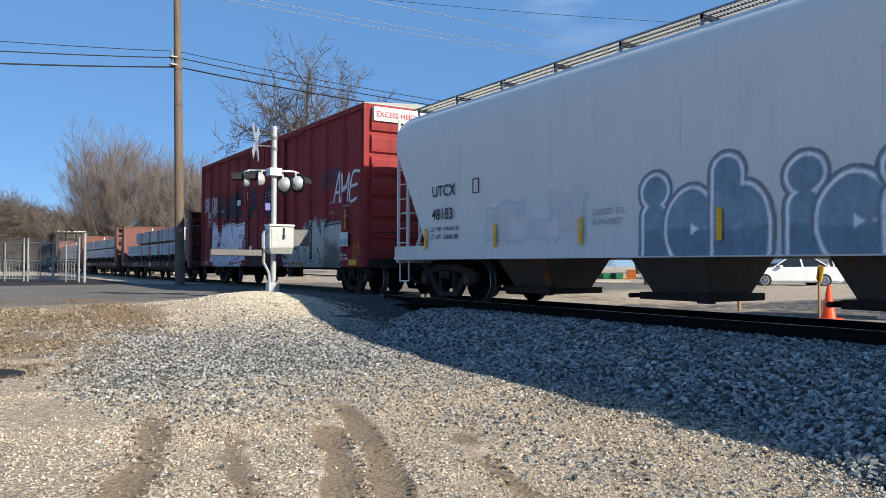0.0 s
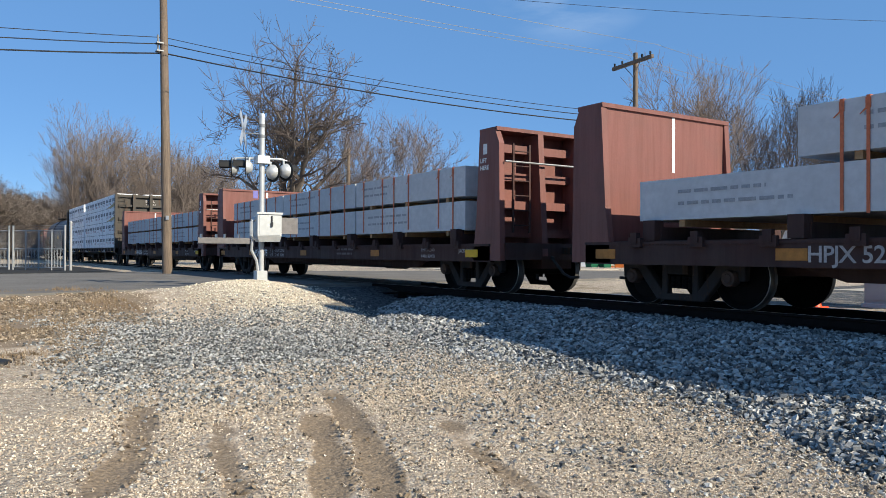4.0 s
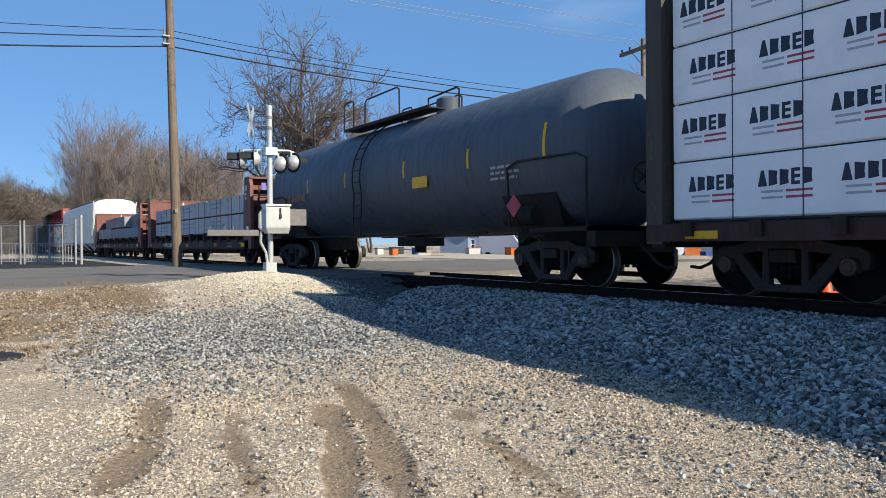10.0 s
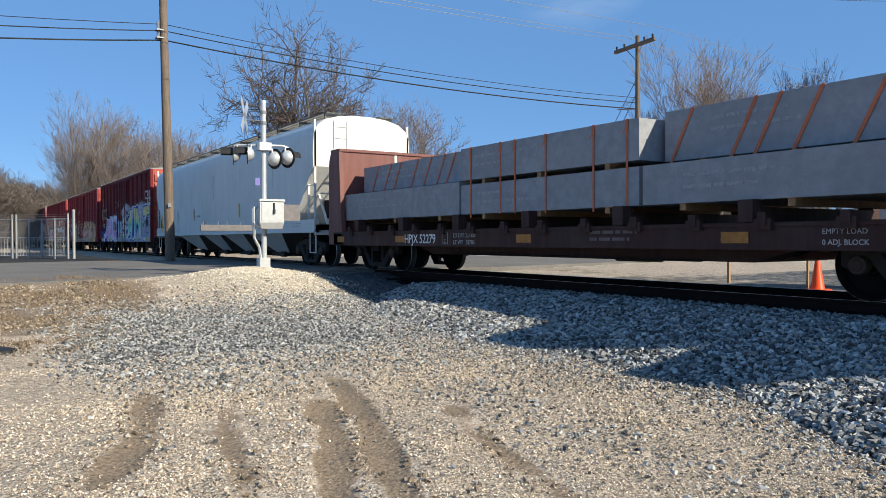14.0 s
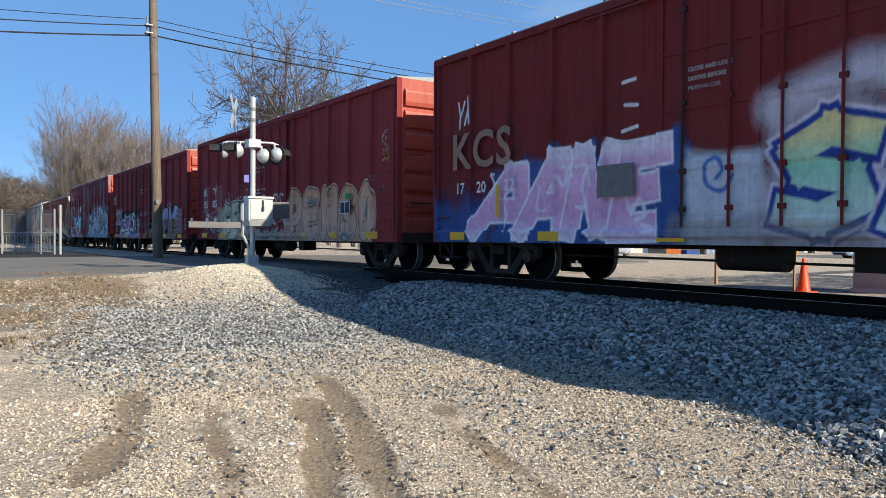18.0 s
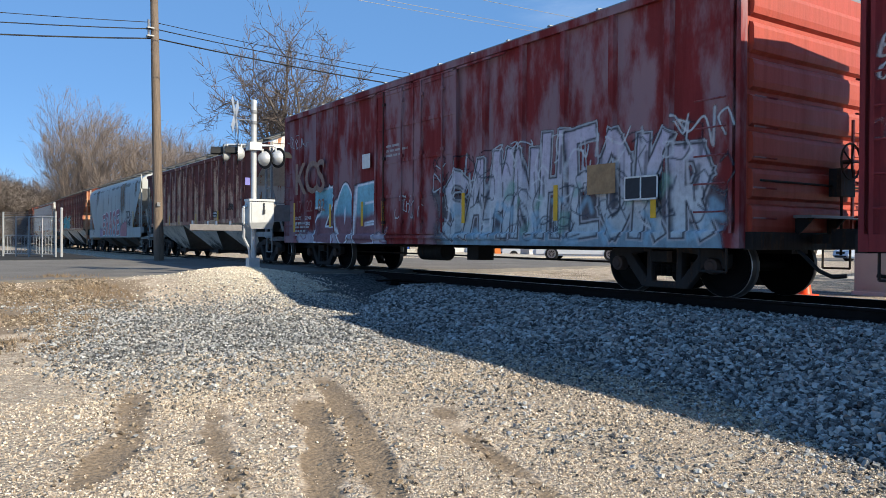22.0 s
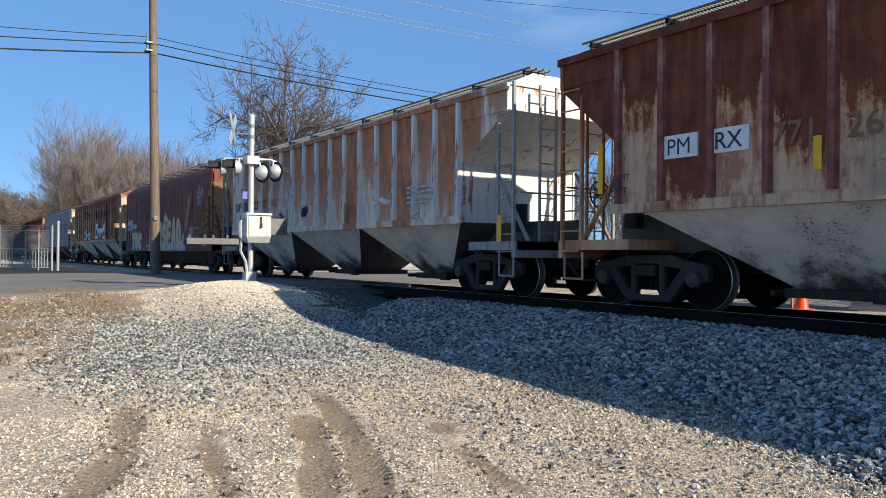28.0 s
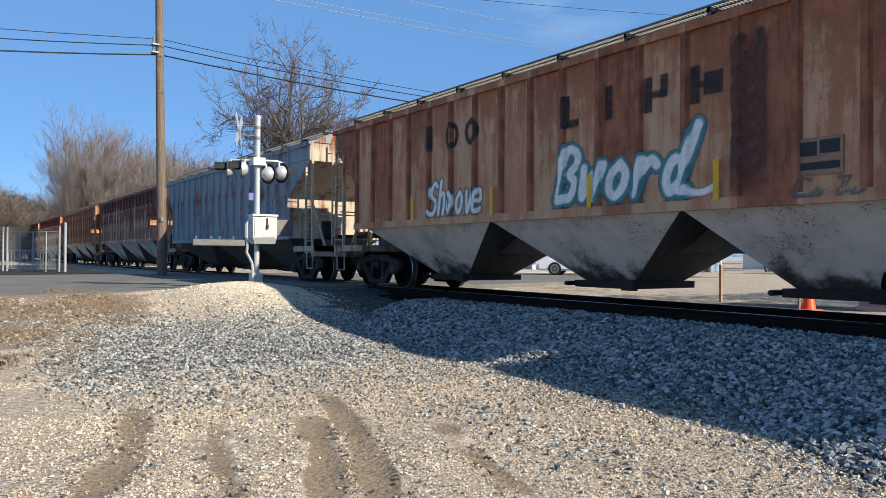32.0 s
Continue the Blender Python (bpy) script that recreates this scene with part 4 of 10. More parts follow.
def crossarm_pole():
    p = thing("utility_pole", "dark wooden utility pole with one crossarm", "utility pole", (POLE_B[0], POLE_B[1], -0.4))
    part("pole", Shape().tube((0, 0, 0), (0, 0, 11.2), 0.16, 0.11, n=12), POLE_WOOD, p, smooth=40)
    part("crossarm", Shape().box(-1.5, 1.5, -0.28, -0.14, 10.60, 10.77), POLE_WOOD, p)
    for x in (-1.35, -0.75, 0.75, 1.35):
        part("insulator", Shape().lathe([(0.0, 0.2), (0.05, 0.18), (0.05, 0.08), (0.025, 0.0)], (x, -0.22, 10.76), "z", 8), RUBBER, p)
    part("brace", Shape().tube((-0.6, -0.2, 10.62), (0, -0.15, 10.0), 0.02).tube((0.6, -0.2, 10.62), (0, -0.15, 10.0), 0.02), GALV, p)
    part("wire_bracket", Shape().tube((0, 0, 7.6), (-1.3, -0.2, 7.75), 0.03).tube((-1.3, -0.2, 7.75), (-0.1, 0, 8.2), 0.012), GALV, p)
    part("guy_wire", Shape().tube((0, 0, 9.2), (-7.0, 1.0, 3.0), 0.015, n=5).tube((0, 0, 8.5), (-6.0, 1.0, 3.0), 0.015, n=5), RUBBER, p)
    p.rotation_euler = (0, 0, radians(-8))


crossarm_pole()


far_pole = thing("utility_pole", "short grey wooden pole beyond the track", "utility pole", bearing(-0.117, 70, -0.4))
part("pole", Shape().tube((0, 0, 0), (0, 0, 10.9), 0.2, 0.17, n=10), POLE_WOOD, far_pole, smooth=40)
part("pipe", Shape().tube((-0.45, 0, 0), (-0.45, 0, 9.0), 0.1, n=8), ALU, far_pole, "white riser pipe")


# ---- fence ----
def chain_panel(s, a, b, z0, z1, step=0.09, r=0.0035):
    a, b = Vector(a), Vector(b)
    d = b - a
    ln, h = d.length, z1 - z0
    n = int((ln + h) / step)
    for sgn in (1, -1):
        for i in range(n):
            u0 = i * step
            lo, hi = max(0.0, u0 - ln), min(h, u0)
            p = (u0 - lo, lo) if sgn > 0 else (ln - (u0 - lo), lo)
            q = (u0 - hi, hi) if sgn > 0 else (ln - (u0 - hi), hi)
            s.tube(a + d * (p[0] / ln) + Vector((0, 0, z0 + p[1])), a + d * (q[0] / ln) + Vector((0, 0, z0 + q[1])), r, n=3, cap=False)
    return s


def fence_run(name, label, a, b, posts, pickets):
    f = thing(name, label, "fence", group="yard fence", kind="structure")
    GALV = FENCE_STEEL
    a, b = Vector(a), Vector(b)
    d = b - a
    for k in range(posts):
        p = a + d * (k / (posts - 1))
        part("post", Shape().tube(p, p + Vector((0, 0, 1.82 if 0 < k < posts - 1 else 2.02)), 0.03 if 0 < k < posts - 1 else 0.045, n=8), GALV, f)
    for z in (0.12, 0.95, 1.78):
        part("rail", Shape().tube(a + Vector((0, 0, z)), b + Vector((0, 0, z)), 0.022, n=6), GALV, f)
    part("mesh", chain_panel(Shape(), a, b, 0.95, 1.78), GALV, f, "chain-link mesh")
    part("mesh", chain_panel(Shape(), a, b, 0.12, 0.95, 0.14), GALV, f, "chain-link mesh")
    for k in range(pickets):
        p = a + d * ((k + 0.5) / pickets)
        part("picket", Shape().tube(p + Vector((0, 0, 0.1)), p + Vector((0, 0, 0.95)), 0.012, n=5), GALV, f)
    for k in range(10):
        p = a + d * ((k + 0.3) / 10)
        part("slat", Shape().tube(p + Vector((0, 0, 0.96)), p + d * 0.05 + Vector((0, 0, 0.84)), 0.02, n=5), GALV, f)
    for z in (1.9, 2.0):
        part("barbed_wire", Shape().tube(a + Vector((0, 0, z)), b + Vector((0, 0, z)), 0.006, n=4), GALV, f)
    return f


fence_run("gate", "closed galvanised chain-link gate with pickets", (-37.4, -5.9, -0.02), (-39.9, -7.75, -0.02), 5, 18)
fence_run("gate", "closed galvanised chain-link gate with pickets", (-40.1, -7.9, -0.02), (-44.0, -10.8, -0.02), 5, 24)
post = thing("gate_post", "thick galvanised gate post", "post", (-37.15, -5.7, -0.02))
part("pipe", Shape().tube((0, 0, -0.1), (0, 0, 2.15), 0.06, n=12), FENCE_STEEL, post, smooth=40)
part("cap", Shape().lathe([(0.0, 2.2), (0.05, 2.18), (0.066, 2.14), (0.066, 2.1)], axis="z", n=12), FENCE_STEEL, post)


# ---- trees ----
def grow(seed, height, radius, stems, twigs, fork, crook, spread, girth, bushy):
    """A bare tree: stems that fork into limbs, branches and twigs, brought to its height and crown radius."""
    r = random.Random(seed)
    trunk, crown = Shape(), Shape()

    def limb(p, d, ln, rad, level):
        steps = (6, 5, 4, 3, 1)[level]
        q = p
        for k in range(steps):
            nd = (d + Vector((r.uniform(-1, 1), r.uniform(-1, 1), r.uniform(-0.45, 0.6))) * (crook + 0.04 * level)).normalized()
            e = q + nd * (ln / steps)
            r0, r1 = rad * (1 - 0.55 * k / steps), rad * (1 - 0.55 * (k + 1) / steps)
            (trunk if level < 2 else crown).tube(q, e, max(r0, 0.017), max(r1, 0.013), n=(8, 6, 4, 3, 3)[level], cap=False)
            grown = (k + 1) / steps
            kids = (1 if grown > fork else 0, 1, bushy, twigs if bushy < 2 or r.random() < 0.5 else 1, 0)[level]
            if level == 0 and grown > fork and r.random() < 0.5:
                kids = 2
            for _ in range(kids):
                side = Vector((r.uniform(-1, 1), r.uniform(-1, 1), 0))
                side = (side - nd * side.dot(nd)).normalized() if side.length > 0.1 else nd.orthogonal()
                bd = (nd * r.uniform(0.35, 0.8) + side * spread * r.uniform(0.55, 1.2) + Vector((0, 0, 0.22))).normalized()
                limb(e, bd, ln * r.uniform(0.4, 0.72), r1 * r.uniform(0.5, 0.74), level + 1)
            q, d = e, nd
        if level < 4:
            limb(q, d, ln * 0.5, rad * 0.42, level + 1)
    for k in range(stems):
        a = 2 * math.pi * (k + r.uniform(-0.3, 0.3)) / stems
        out = 0.0 if stems == 1 else r.uniform(0.15, 0.5)
        limb(Vector((0.25 * math.cos(a) * (stems > 1), 0.25 * math.sin(a) * (stems > 1), -0.3)), Vector((out * math.cos(a), out * math.sin(a), 1)).normalized(), height * 0.5, height * girth * r.uniform(0.75, 1.0), 0)
    p = np.array(crown.v)
    sz = height / p[:, 2].max()
    sr = radius / np.percentile(np.hypot(p[:, 0], p[:, 1]), 96)
    for sh in (trunk, crown):
        sh.v = [(x * sr, y * sr, z * sz) for x, y, z in sh.v]
    return trunk, crown


def tree(seed, label, at, twig_mat, height, radius, stems=1, twigs=2, fork=0.3, crook=0.16, spread=0.7, girth=0.02, bark=BARK, bushy=1):
    a, b = grow(seed, height, radius, stems, twigs, fork, crook, spread, girth, bushy)
    t = thing("bare_tree", label, "tree", at)
    ta = new("trunk", a.mesh("trunk", bark, 1, False))
    ta.parent = t
    cr = new("crown", b.mesh("crown", twig_mat, False, False))
    cr.parent = t
    return t


big = tree(21, "tall bare deciduous tree with crooked spreading limbs", bearing(-0.192, 60, -0.3), TWIG_DARK, 19.4, 8.0, 2, 3, 0.3, 0.45, 1.1, 0.028, BARK_DARK, 1)
fan = tree(5, "bare tree fanning out from several pale stems", bearing(-0.475, 92, -0.3), TWIG_RED, 19.8, 6.6, 2, 2, 0.22, 0.15, 0.6, 0.017)
dome = tree(21, "bare tree with a dense rounded twiggy crown", bearing(0.365, 70, -0.3), TWIG, 21.5, 6.3, 3, 2, 0.2, 0.1, 0.5, 0.014, BARK_DARK)
mid = tree(13, "bare tree with a fine spreading crown", bearing(-0.098, 82, -0.3), TWIG, 18.0, 5.4, 3, 3, 0.25, 0.22, 0.8, 0.014, BARK_DARK)
bush = tree(34, "low bare thicket of twigs", bearing(-0.56, 150, -0.3), TWIG_BROWN, 13.0, 7.5, 9, 2, 0.0, 0.2, 0.9, 0.006)
rt = random.Random(5)


def another(src, u, depth, size=1.0, turn=None):
    copy_thing(src, pose(*bearing(u, depth, -0.3), 0, 0, rt.uniform(0, 360) if turn is None else turn) @ Matrix.Diagonal((size, size, size, 1)))


for u, depth, size in ((-0.46, 90, 0.8), (-0.445, 96, 0.9), (-0.415, 90, 0.82), (-0.385, 96, 0.84), (-0.355, 92, 0.74), (-0.33, 94, 0.76), (-0.30, 96, 0.7), (-0.43, 98, 0.98), (-0.40, 95, 0.86), (-0.37, 104, 0.88), (-0.345, 98, 0.8), (-0.315, 110, 0.85), (-0.285, 100, 0.76), (-0.46, 120, 0.9), (-0.255, 112, 0.8), (-0.225, 118, 0.8)):
    another(fan, u, depth, size)
for u, depth, size in ((-0.028, 84, 1.02), (0.035, 118, 0.9), (0.08, 125, 0.9), (-0.13, 110, 1.0), (0.20, 112, 0.9)):
    another(mid, u, depth, size)
for u, depth, size in ((0.30, 96, 0.92), (0.445, 78, 0.93), (0.51, 84, 1.0), (0.57, 80, 0.9), (0.25, 130, 0.9)):
    another(dome, u, depth, size)
for u, depth, size in ((-0.66, 84, 0.8), (-0.62, 80, 0.78), (-0.59, 84, 0.72), (-0.55, 88, 0.66), (-0.50, 90, 0.6), (-0.45, 92, 0.55), (-0.40, 92, 0.5), (-0.34, 95, 0.52), (-0.28, 95, 0.5), (-0.60, 96, 0.72), (-0.575, 104, 0.8), (-0.55, 98, 0.7), (-0.53, 110, 0.8), (-0.625, 100, 0.75)):
    another(bush, u, depth, size)
for k in range(14):
    another(bush, -0.74 + 1.32 * (k / 13) + rt.uniform(-0.01, 0.01), rt.uniform(128, 175), rt.uniform(0.75, 1.1))


# ---- the train: shared running gear ----
SIDE = 1.61
MOVERS = []


def wheelset_mesh():
    s = Shape()
    for sd in (-1, 1):
        prof = [(0.0, 0.79), (0.12, 0.80), (0.14, 0.78), (0.36, 0.745), (0.40, 0.80), (0.448, 0.825), (0.457, 0.815), (0.46, 0.715), (0.485, 0.70), (0.48, 0.685), (0.40, 0.69), (0.34, 0.72), (0.12, 0.70), (0.0, 0.70)]
        s.lathe([(r, sd * h) for r, h in prof], axis="y", n=32)
    s.tube((0, -1.08, 0), (0, 1.08, 0), 0.085, n=12)
    me = s.mesh("wheelset", WHEEL, 35)
    me.materials.append(BRIGHT)
    me.materials.append(TREAD)
    for p in me.polygons:
        rad = math.hypot(p.center.x, p.center.z)
        if rad > 0.442:
            p.material_index = 1 if abs(p.center.y) > 0.81 else 2
    return me


def side_frame_mesh():
    """Cast side frame: arched top, two slanting legs, spring opening and pedestal jaws."""
    right = [(0.45, 0.82), (0.7, 0.74), (1.0, 0.71), (1.13, 0.63), (1.12, 0.43), (1.03, 0.41), (0.99, 0.55), (0.79, 0.55), (0.73, 0.45), (0.43, 0.1)]
    outline = right + [(-x, z) for x, z in reversed(right)]
    window = [(0.33, 0.65), (0.64, 0.61), (0.34, 0.26)]
    bm = bmesh.new()
    edges = []
    for loop in (outline, window, [(-x, z) for x, z in window], [(-0.23, 0.2), (0.23, 0.2), (0.23, 0.68), (-0.23, 0.68)]):
        vs = [bm.verts.new((x, -0.065, z)) for x, z in loop]
        edges += [bm.edges.new((a, b)) for a, b in zip(vs, vs[1:] + vs[:1])]
    faces = [f for f in bmesh.ops.triangle_fill(bm, use_beauty=True, edges=edges)["geom"] if isinstance(f, bmesh.types.BMFace)]
    out = bmesh.ops.extrude_face_region(bm, geom=faces)
    bmesh.ops.translate(bm, vec=(0, 0.13, 0), verts=[v for v in out["geom"] if isinstance(v, bmesh.types.BMVert)])
    bmesh.ops.recalc_face_normals(bm, faces=bm.faces)
    rim = [e for e in bm.edges if len(e.link_faces) == 2 and e.calc_face_angle(0) > 1.2]
    bmesh.ops.bevel(bm, geom=rim, offset=0.014, segments=1, affect="EDGES")
    me = bpy.data.meshes.new("side_frame")
    bm.to_mesh(me)
    bm.free()
    me.materials.append(FRAME_STEEL)
    return me


def truck_parts():
    bolster = Shape().prism([(-1.12, 0.5), (-0.7, 0.44), (0.7, 0.44), (1.12, 0.5), (1.12, 0.66), (0.5, 0.72), (-0.5, 0.72), (-1.12, 0.66)], -0.19, 0.19, "x").mesh("truck", BLACK)
    cap = Shape().lathe([(0.0, -0.1), (0.06, -0.1), (0.075, -0.085), (0.11, -0.08), (0.12, -0.05), (0.12, 0.06), (0.0, 0.06)], axis="y", n=14).mesh("bearing_cap", CAP_STEEL, 30)
    beam = Shape().box(-0.05, 0.05, -0.85, 0.85, 0.36, 0.5).mesh("brake_beam", BLACK)
    return bolster, cap, beam


def springs_mesh():
    coil = []
    for k in range(5):
        coil += [(0.044, 0.278 + 0.042 * k), (0.055, 0.29 + 0.042 * k), (0.044, 0.302 + 0.042 * k)]
    return Shape().lathe(coil, (0, 0, 0), "z", 8).mesh("spring", WHEEL)


def coupler_mesh():
    s = Shape()
    s.box(-0.02, 0.5, -0.07, 0.07, 0.79, 0.92)
    s.prism([(0.45, -0.16), (0.62, -0.18), (0.78, -0.10), (0.80, -0.03), (0.66, 0.0), (0.68, 0.1), (0.79, 0.13), (0.76, 0.19), (0.5, 0.16)], 0.72, 0.99, "z")
    return s.mesh("coupler", BLACK, 30)


def hose_mesh():
    pts = [(0.05, -0.35, 0.72), (0.2, -0.36, 0.6), (0.38, -0.34, 0.42), (0.55, -0.3, 0.34), (0.72, -0.26, 0.36)]
    return Shape().path(pts, 0.028, 8).tube((0.0, -0.35, 0.75), (0.1, -0.35, 0.7), 0.035).mesh("air_hose", RUBBER, 40)


WHEELSET, SPRINGS, COUPLER, HOSE = wheelset_mesh(), springs_mesh(), coupler_mesh(), hose_mesh()
TRUCK, BEARING_CAP, BRAKE_BEAM = truck_parts()
SIDE_FRAME = side_frame_mesh()
WHEEL_R = 0.457
AXLES = {}


def add_truck(car, x):
    t = new("truck", TRUCK)
    t.parent = car
    t.location = (x, 0, 0)
    tagged(t, "black cast-steel truck with springs")
    for name, data, at in [("side_frame", SIDE_FRAME, (0, y, 0)) for y in (-1.01, 1.01)] + [("brake_beam", BRAKE_BEAM, (e * 0.36, 0, 0)) for e in (-1, 1)] + [("bearing_cap", BEARING_CAP, (e * 0.89, sd * 1.06, 0.457)) for e in (-1, 1) for sd in (-1, 1)]:
        p = new(name, data)
        p.parent = t
        p.location = at
        if name == "bearing_cap" and at[1] > 0:
            p.rotation_euler.z = math.pi
    for sd in (-1, 1):
        for k in range(4 if sd < 0 else 2):
            sp = new("spring", SPRINGS)
            sp.parent = t
            sp.location = (0.11 * k - 0.165 if sd < 0 else 0.2 * k - 0.1, sd * 1.0, 0)
    for e in (-1, 1):
        if e in AXLES:
            w = AXLES[e].copy()
            scene.collection.objects.link(w)
        else:
            w = new("wheelset", WHEELSET)
            w.matrix_basis = pose(e * 0.89, 0, WHEEL_R)
            AXLES[e] = w
        w.parent = t
    return t


def running_gear(car, length, ta, tb):
    add_truck(car, ta)
    add_truck(car, tb)
    for x, turn in ((length, 0), (0, 180)):
        c = new("coupler", COUPLER)
        c.parent = car
        c.matrix_basis = pose(x, 0, 0, 0, 0, turn)
        h = new("air_hose", HOSE)
        h.parent = car
        h.matrix_basis = pose(x, 0, 0, 0, 0, turn)


def rolling(name, label, category, rear):
    car = thing(name, label, category, (rear, 0, 0), "freight train")
    MOVERS.append((car, rear, 0.0, 0.0))
    return car


RUNGS = {}


def rung_mesh(w, mat, along):
    key = (round(w, 3), mat.name, along)
    if key not in RUNGS:
        e = Vector((w / 2, 0, 0)) if along == "x" else Vector((0, w / 2, 0))
        RUNGS[key] = Shape().tube(-e, e, 0.013, n=6).mesh("rung", mat)
    return RUNGS[key]


def ladder(car, x, y, z0, z1, w=0.42, rungs=5, mat=None, along="x", uprights=True, name="ladder"):
    mat = mat or BLACK
    home, step = car, "grab_iron"
    if uprights:
        s = Shape()
        for e in (-1, 1):
            if along == "x":
                s.box(x + e * w / 2 - 0.02, x + e * w / 2 + 0.02, y - 0.015, y + 0.015, z0, z1)
            else:
                s.box(x - 0.015, x + 0.015, y + e * w / 2 - 0.02, y + e * w / 2 + 0.02, z0, z1)
        home, step = part(name, s, mat, car), "rung"
    for k in range(rungs):
        r = new(step, rung_mesh(w, mat, along))
        r.parent = home
        r.location = (x, y, z0 + (z1 - z0) * (k + 0.5) / rungs)


def brake_wheel(car, x, y, z, mat):
    s = Shape()
    for i in range(18):
        a, b = 2 * math.pi * i / 18, 2 * math.pi * (i + 1) / 18
        s.tube((x, y + 0.26 * math.cos(a), z + 0.26 * math.sin(a)), (x, y + 0.26 * math.cos(b), z + 0.26 * math.sin(b)), 0.016, n=5, cap=False)
    for i in range(5):
        a = 2 * math.pi * i / 5
        s.tube((x, y, z), (x, y + 0.26 * math.cos(a), z + 0.26 * math.sin(a)), 0.012, n=5)
    s.tube((x - 0.12, y, z), (x + 0.03, y, z), 0.03)
    return part("brake_wheel", s, mat, car)


def reflector(car, x, z, w, h, mat=None, y=-SIDE - 0.006):
    return part("reflector", Shape().box(x - w / 2, x + w / 2, y - 0.004, y + 0.003, z - h / 2, z + h / 2), mat or YELLOW, car, "yellow reflective strip" if (mat is None) else "")


# ---- painted tags ----
SPRAY = {}


def spray(c):
    if c not in SPRAY:
        SPRAY[c] = plain("spray_paint", c, 0.6, 0, 0.24, 2.2, 0.03, 0.25)
    return SPRAY[c]


def sprayed_mat():
    """Sprayed or stained paint: its colour and cover come with the mesh; wear and grain are added."""
    n = Nodes("sprayed_paint")
    at = n.t.nodes.new("ShaderNodeAttribute")
    at.attribute_name = "paint"
    co = n.coord()
    grain = n.noise(co, 9.0, 6, 0.75)
    runs = n.noise(n.coord(scale=(7.0, 7.0, 0.6)), 1.4, 6, 0.7)
    c = n.mix(n.ramp(runs, 0.45, 0.78, 0.0, 0.13), n.mix(1.0, at.outputs["Color"], (1.22, 1.2, 1.18), "MULTIPLY"), (0.10, 0.085, 0.075))
    c = n.mix(n.ramp(grain, 0.5, 0.85, 0.0, 0.16), c, (0.13, 0.10, 0.09))
    wear = n.ramp(n.math("ADD", grain, n.math("MULTIPLY", runs, 0.5)), 0.6, 1.05, 1.0, 0.72)
    n.t.links.new(n.math("MULTIPLY", at.outputs["Alpha"], wear), n.b.inputs["Alpha"])
    return n.done(c, 0.62, 0.0, 0.25)


SPRAYED = sprayed_mat()
FACES = {}


def lattice(x, z, f, seed):
    """Smooth value noise in 0..1, three octaves."""
    r = np.random.RandomState(seed)
    tab = r.uniform(0, 1, (64, 64))
    out, amp, tot = np.zeros_like(x), 1.0, 0.0
    for k in range(3):
        u, v = x * f + 7.3 * k + 31, z * f + 3.1 * k + 31
        i, j = np.floor(u).astype(int), np.floor(v).astype(int)
        a, b = u - i, v - j
        a, b = a * a * (3 - 2 * a), b * b * (3 - 2 * b)
        p = tab[i % 64, j % 64] * (1 - a) + tab[(i + 1) % 64, j % 64] * a
        q = tab[i % 64, (j + 1) % 64] * (1 - a) + tab[(i + 1) % 64, (j + 1) % 64] * a
        out, tot = out + amp * (p * (1 - b) + q * b), tot + amp
        amp, f = amp * 0.55, f * 2.1
    return out / tot


def curve(pts, n=5):
    """A smooth run through a few points."""
    if len(pts) < 3:
        return pts
    out = []
    for k in range(len(pts) - 1):
        a, b, c, d = (pts[min(max(k + i, 0), len(pts) - 1)] for i in (-1, 0, 1, 2))
        for i in range(n):
            t = i / n
            out.append(tuple(0.5 * (2 * b[m] + (c[m] - a[m]) * t + (2 * a[m] - 5 * b[m] + 4 * c[m] - d[m]) * t * t + (3 * b[m] - a[m] - 3 * c[m] + d[m]) * t ** 3) for m in (0, 1)))
    return out + [pts[-1]]


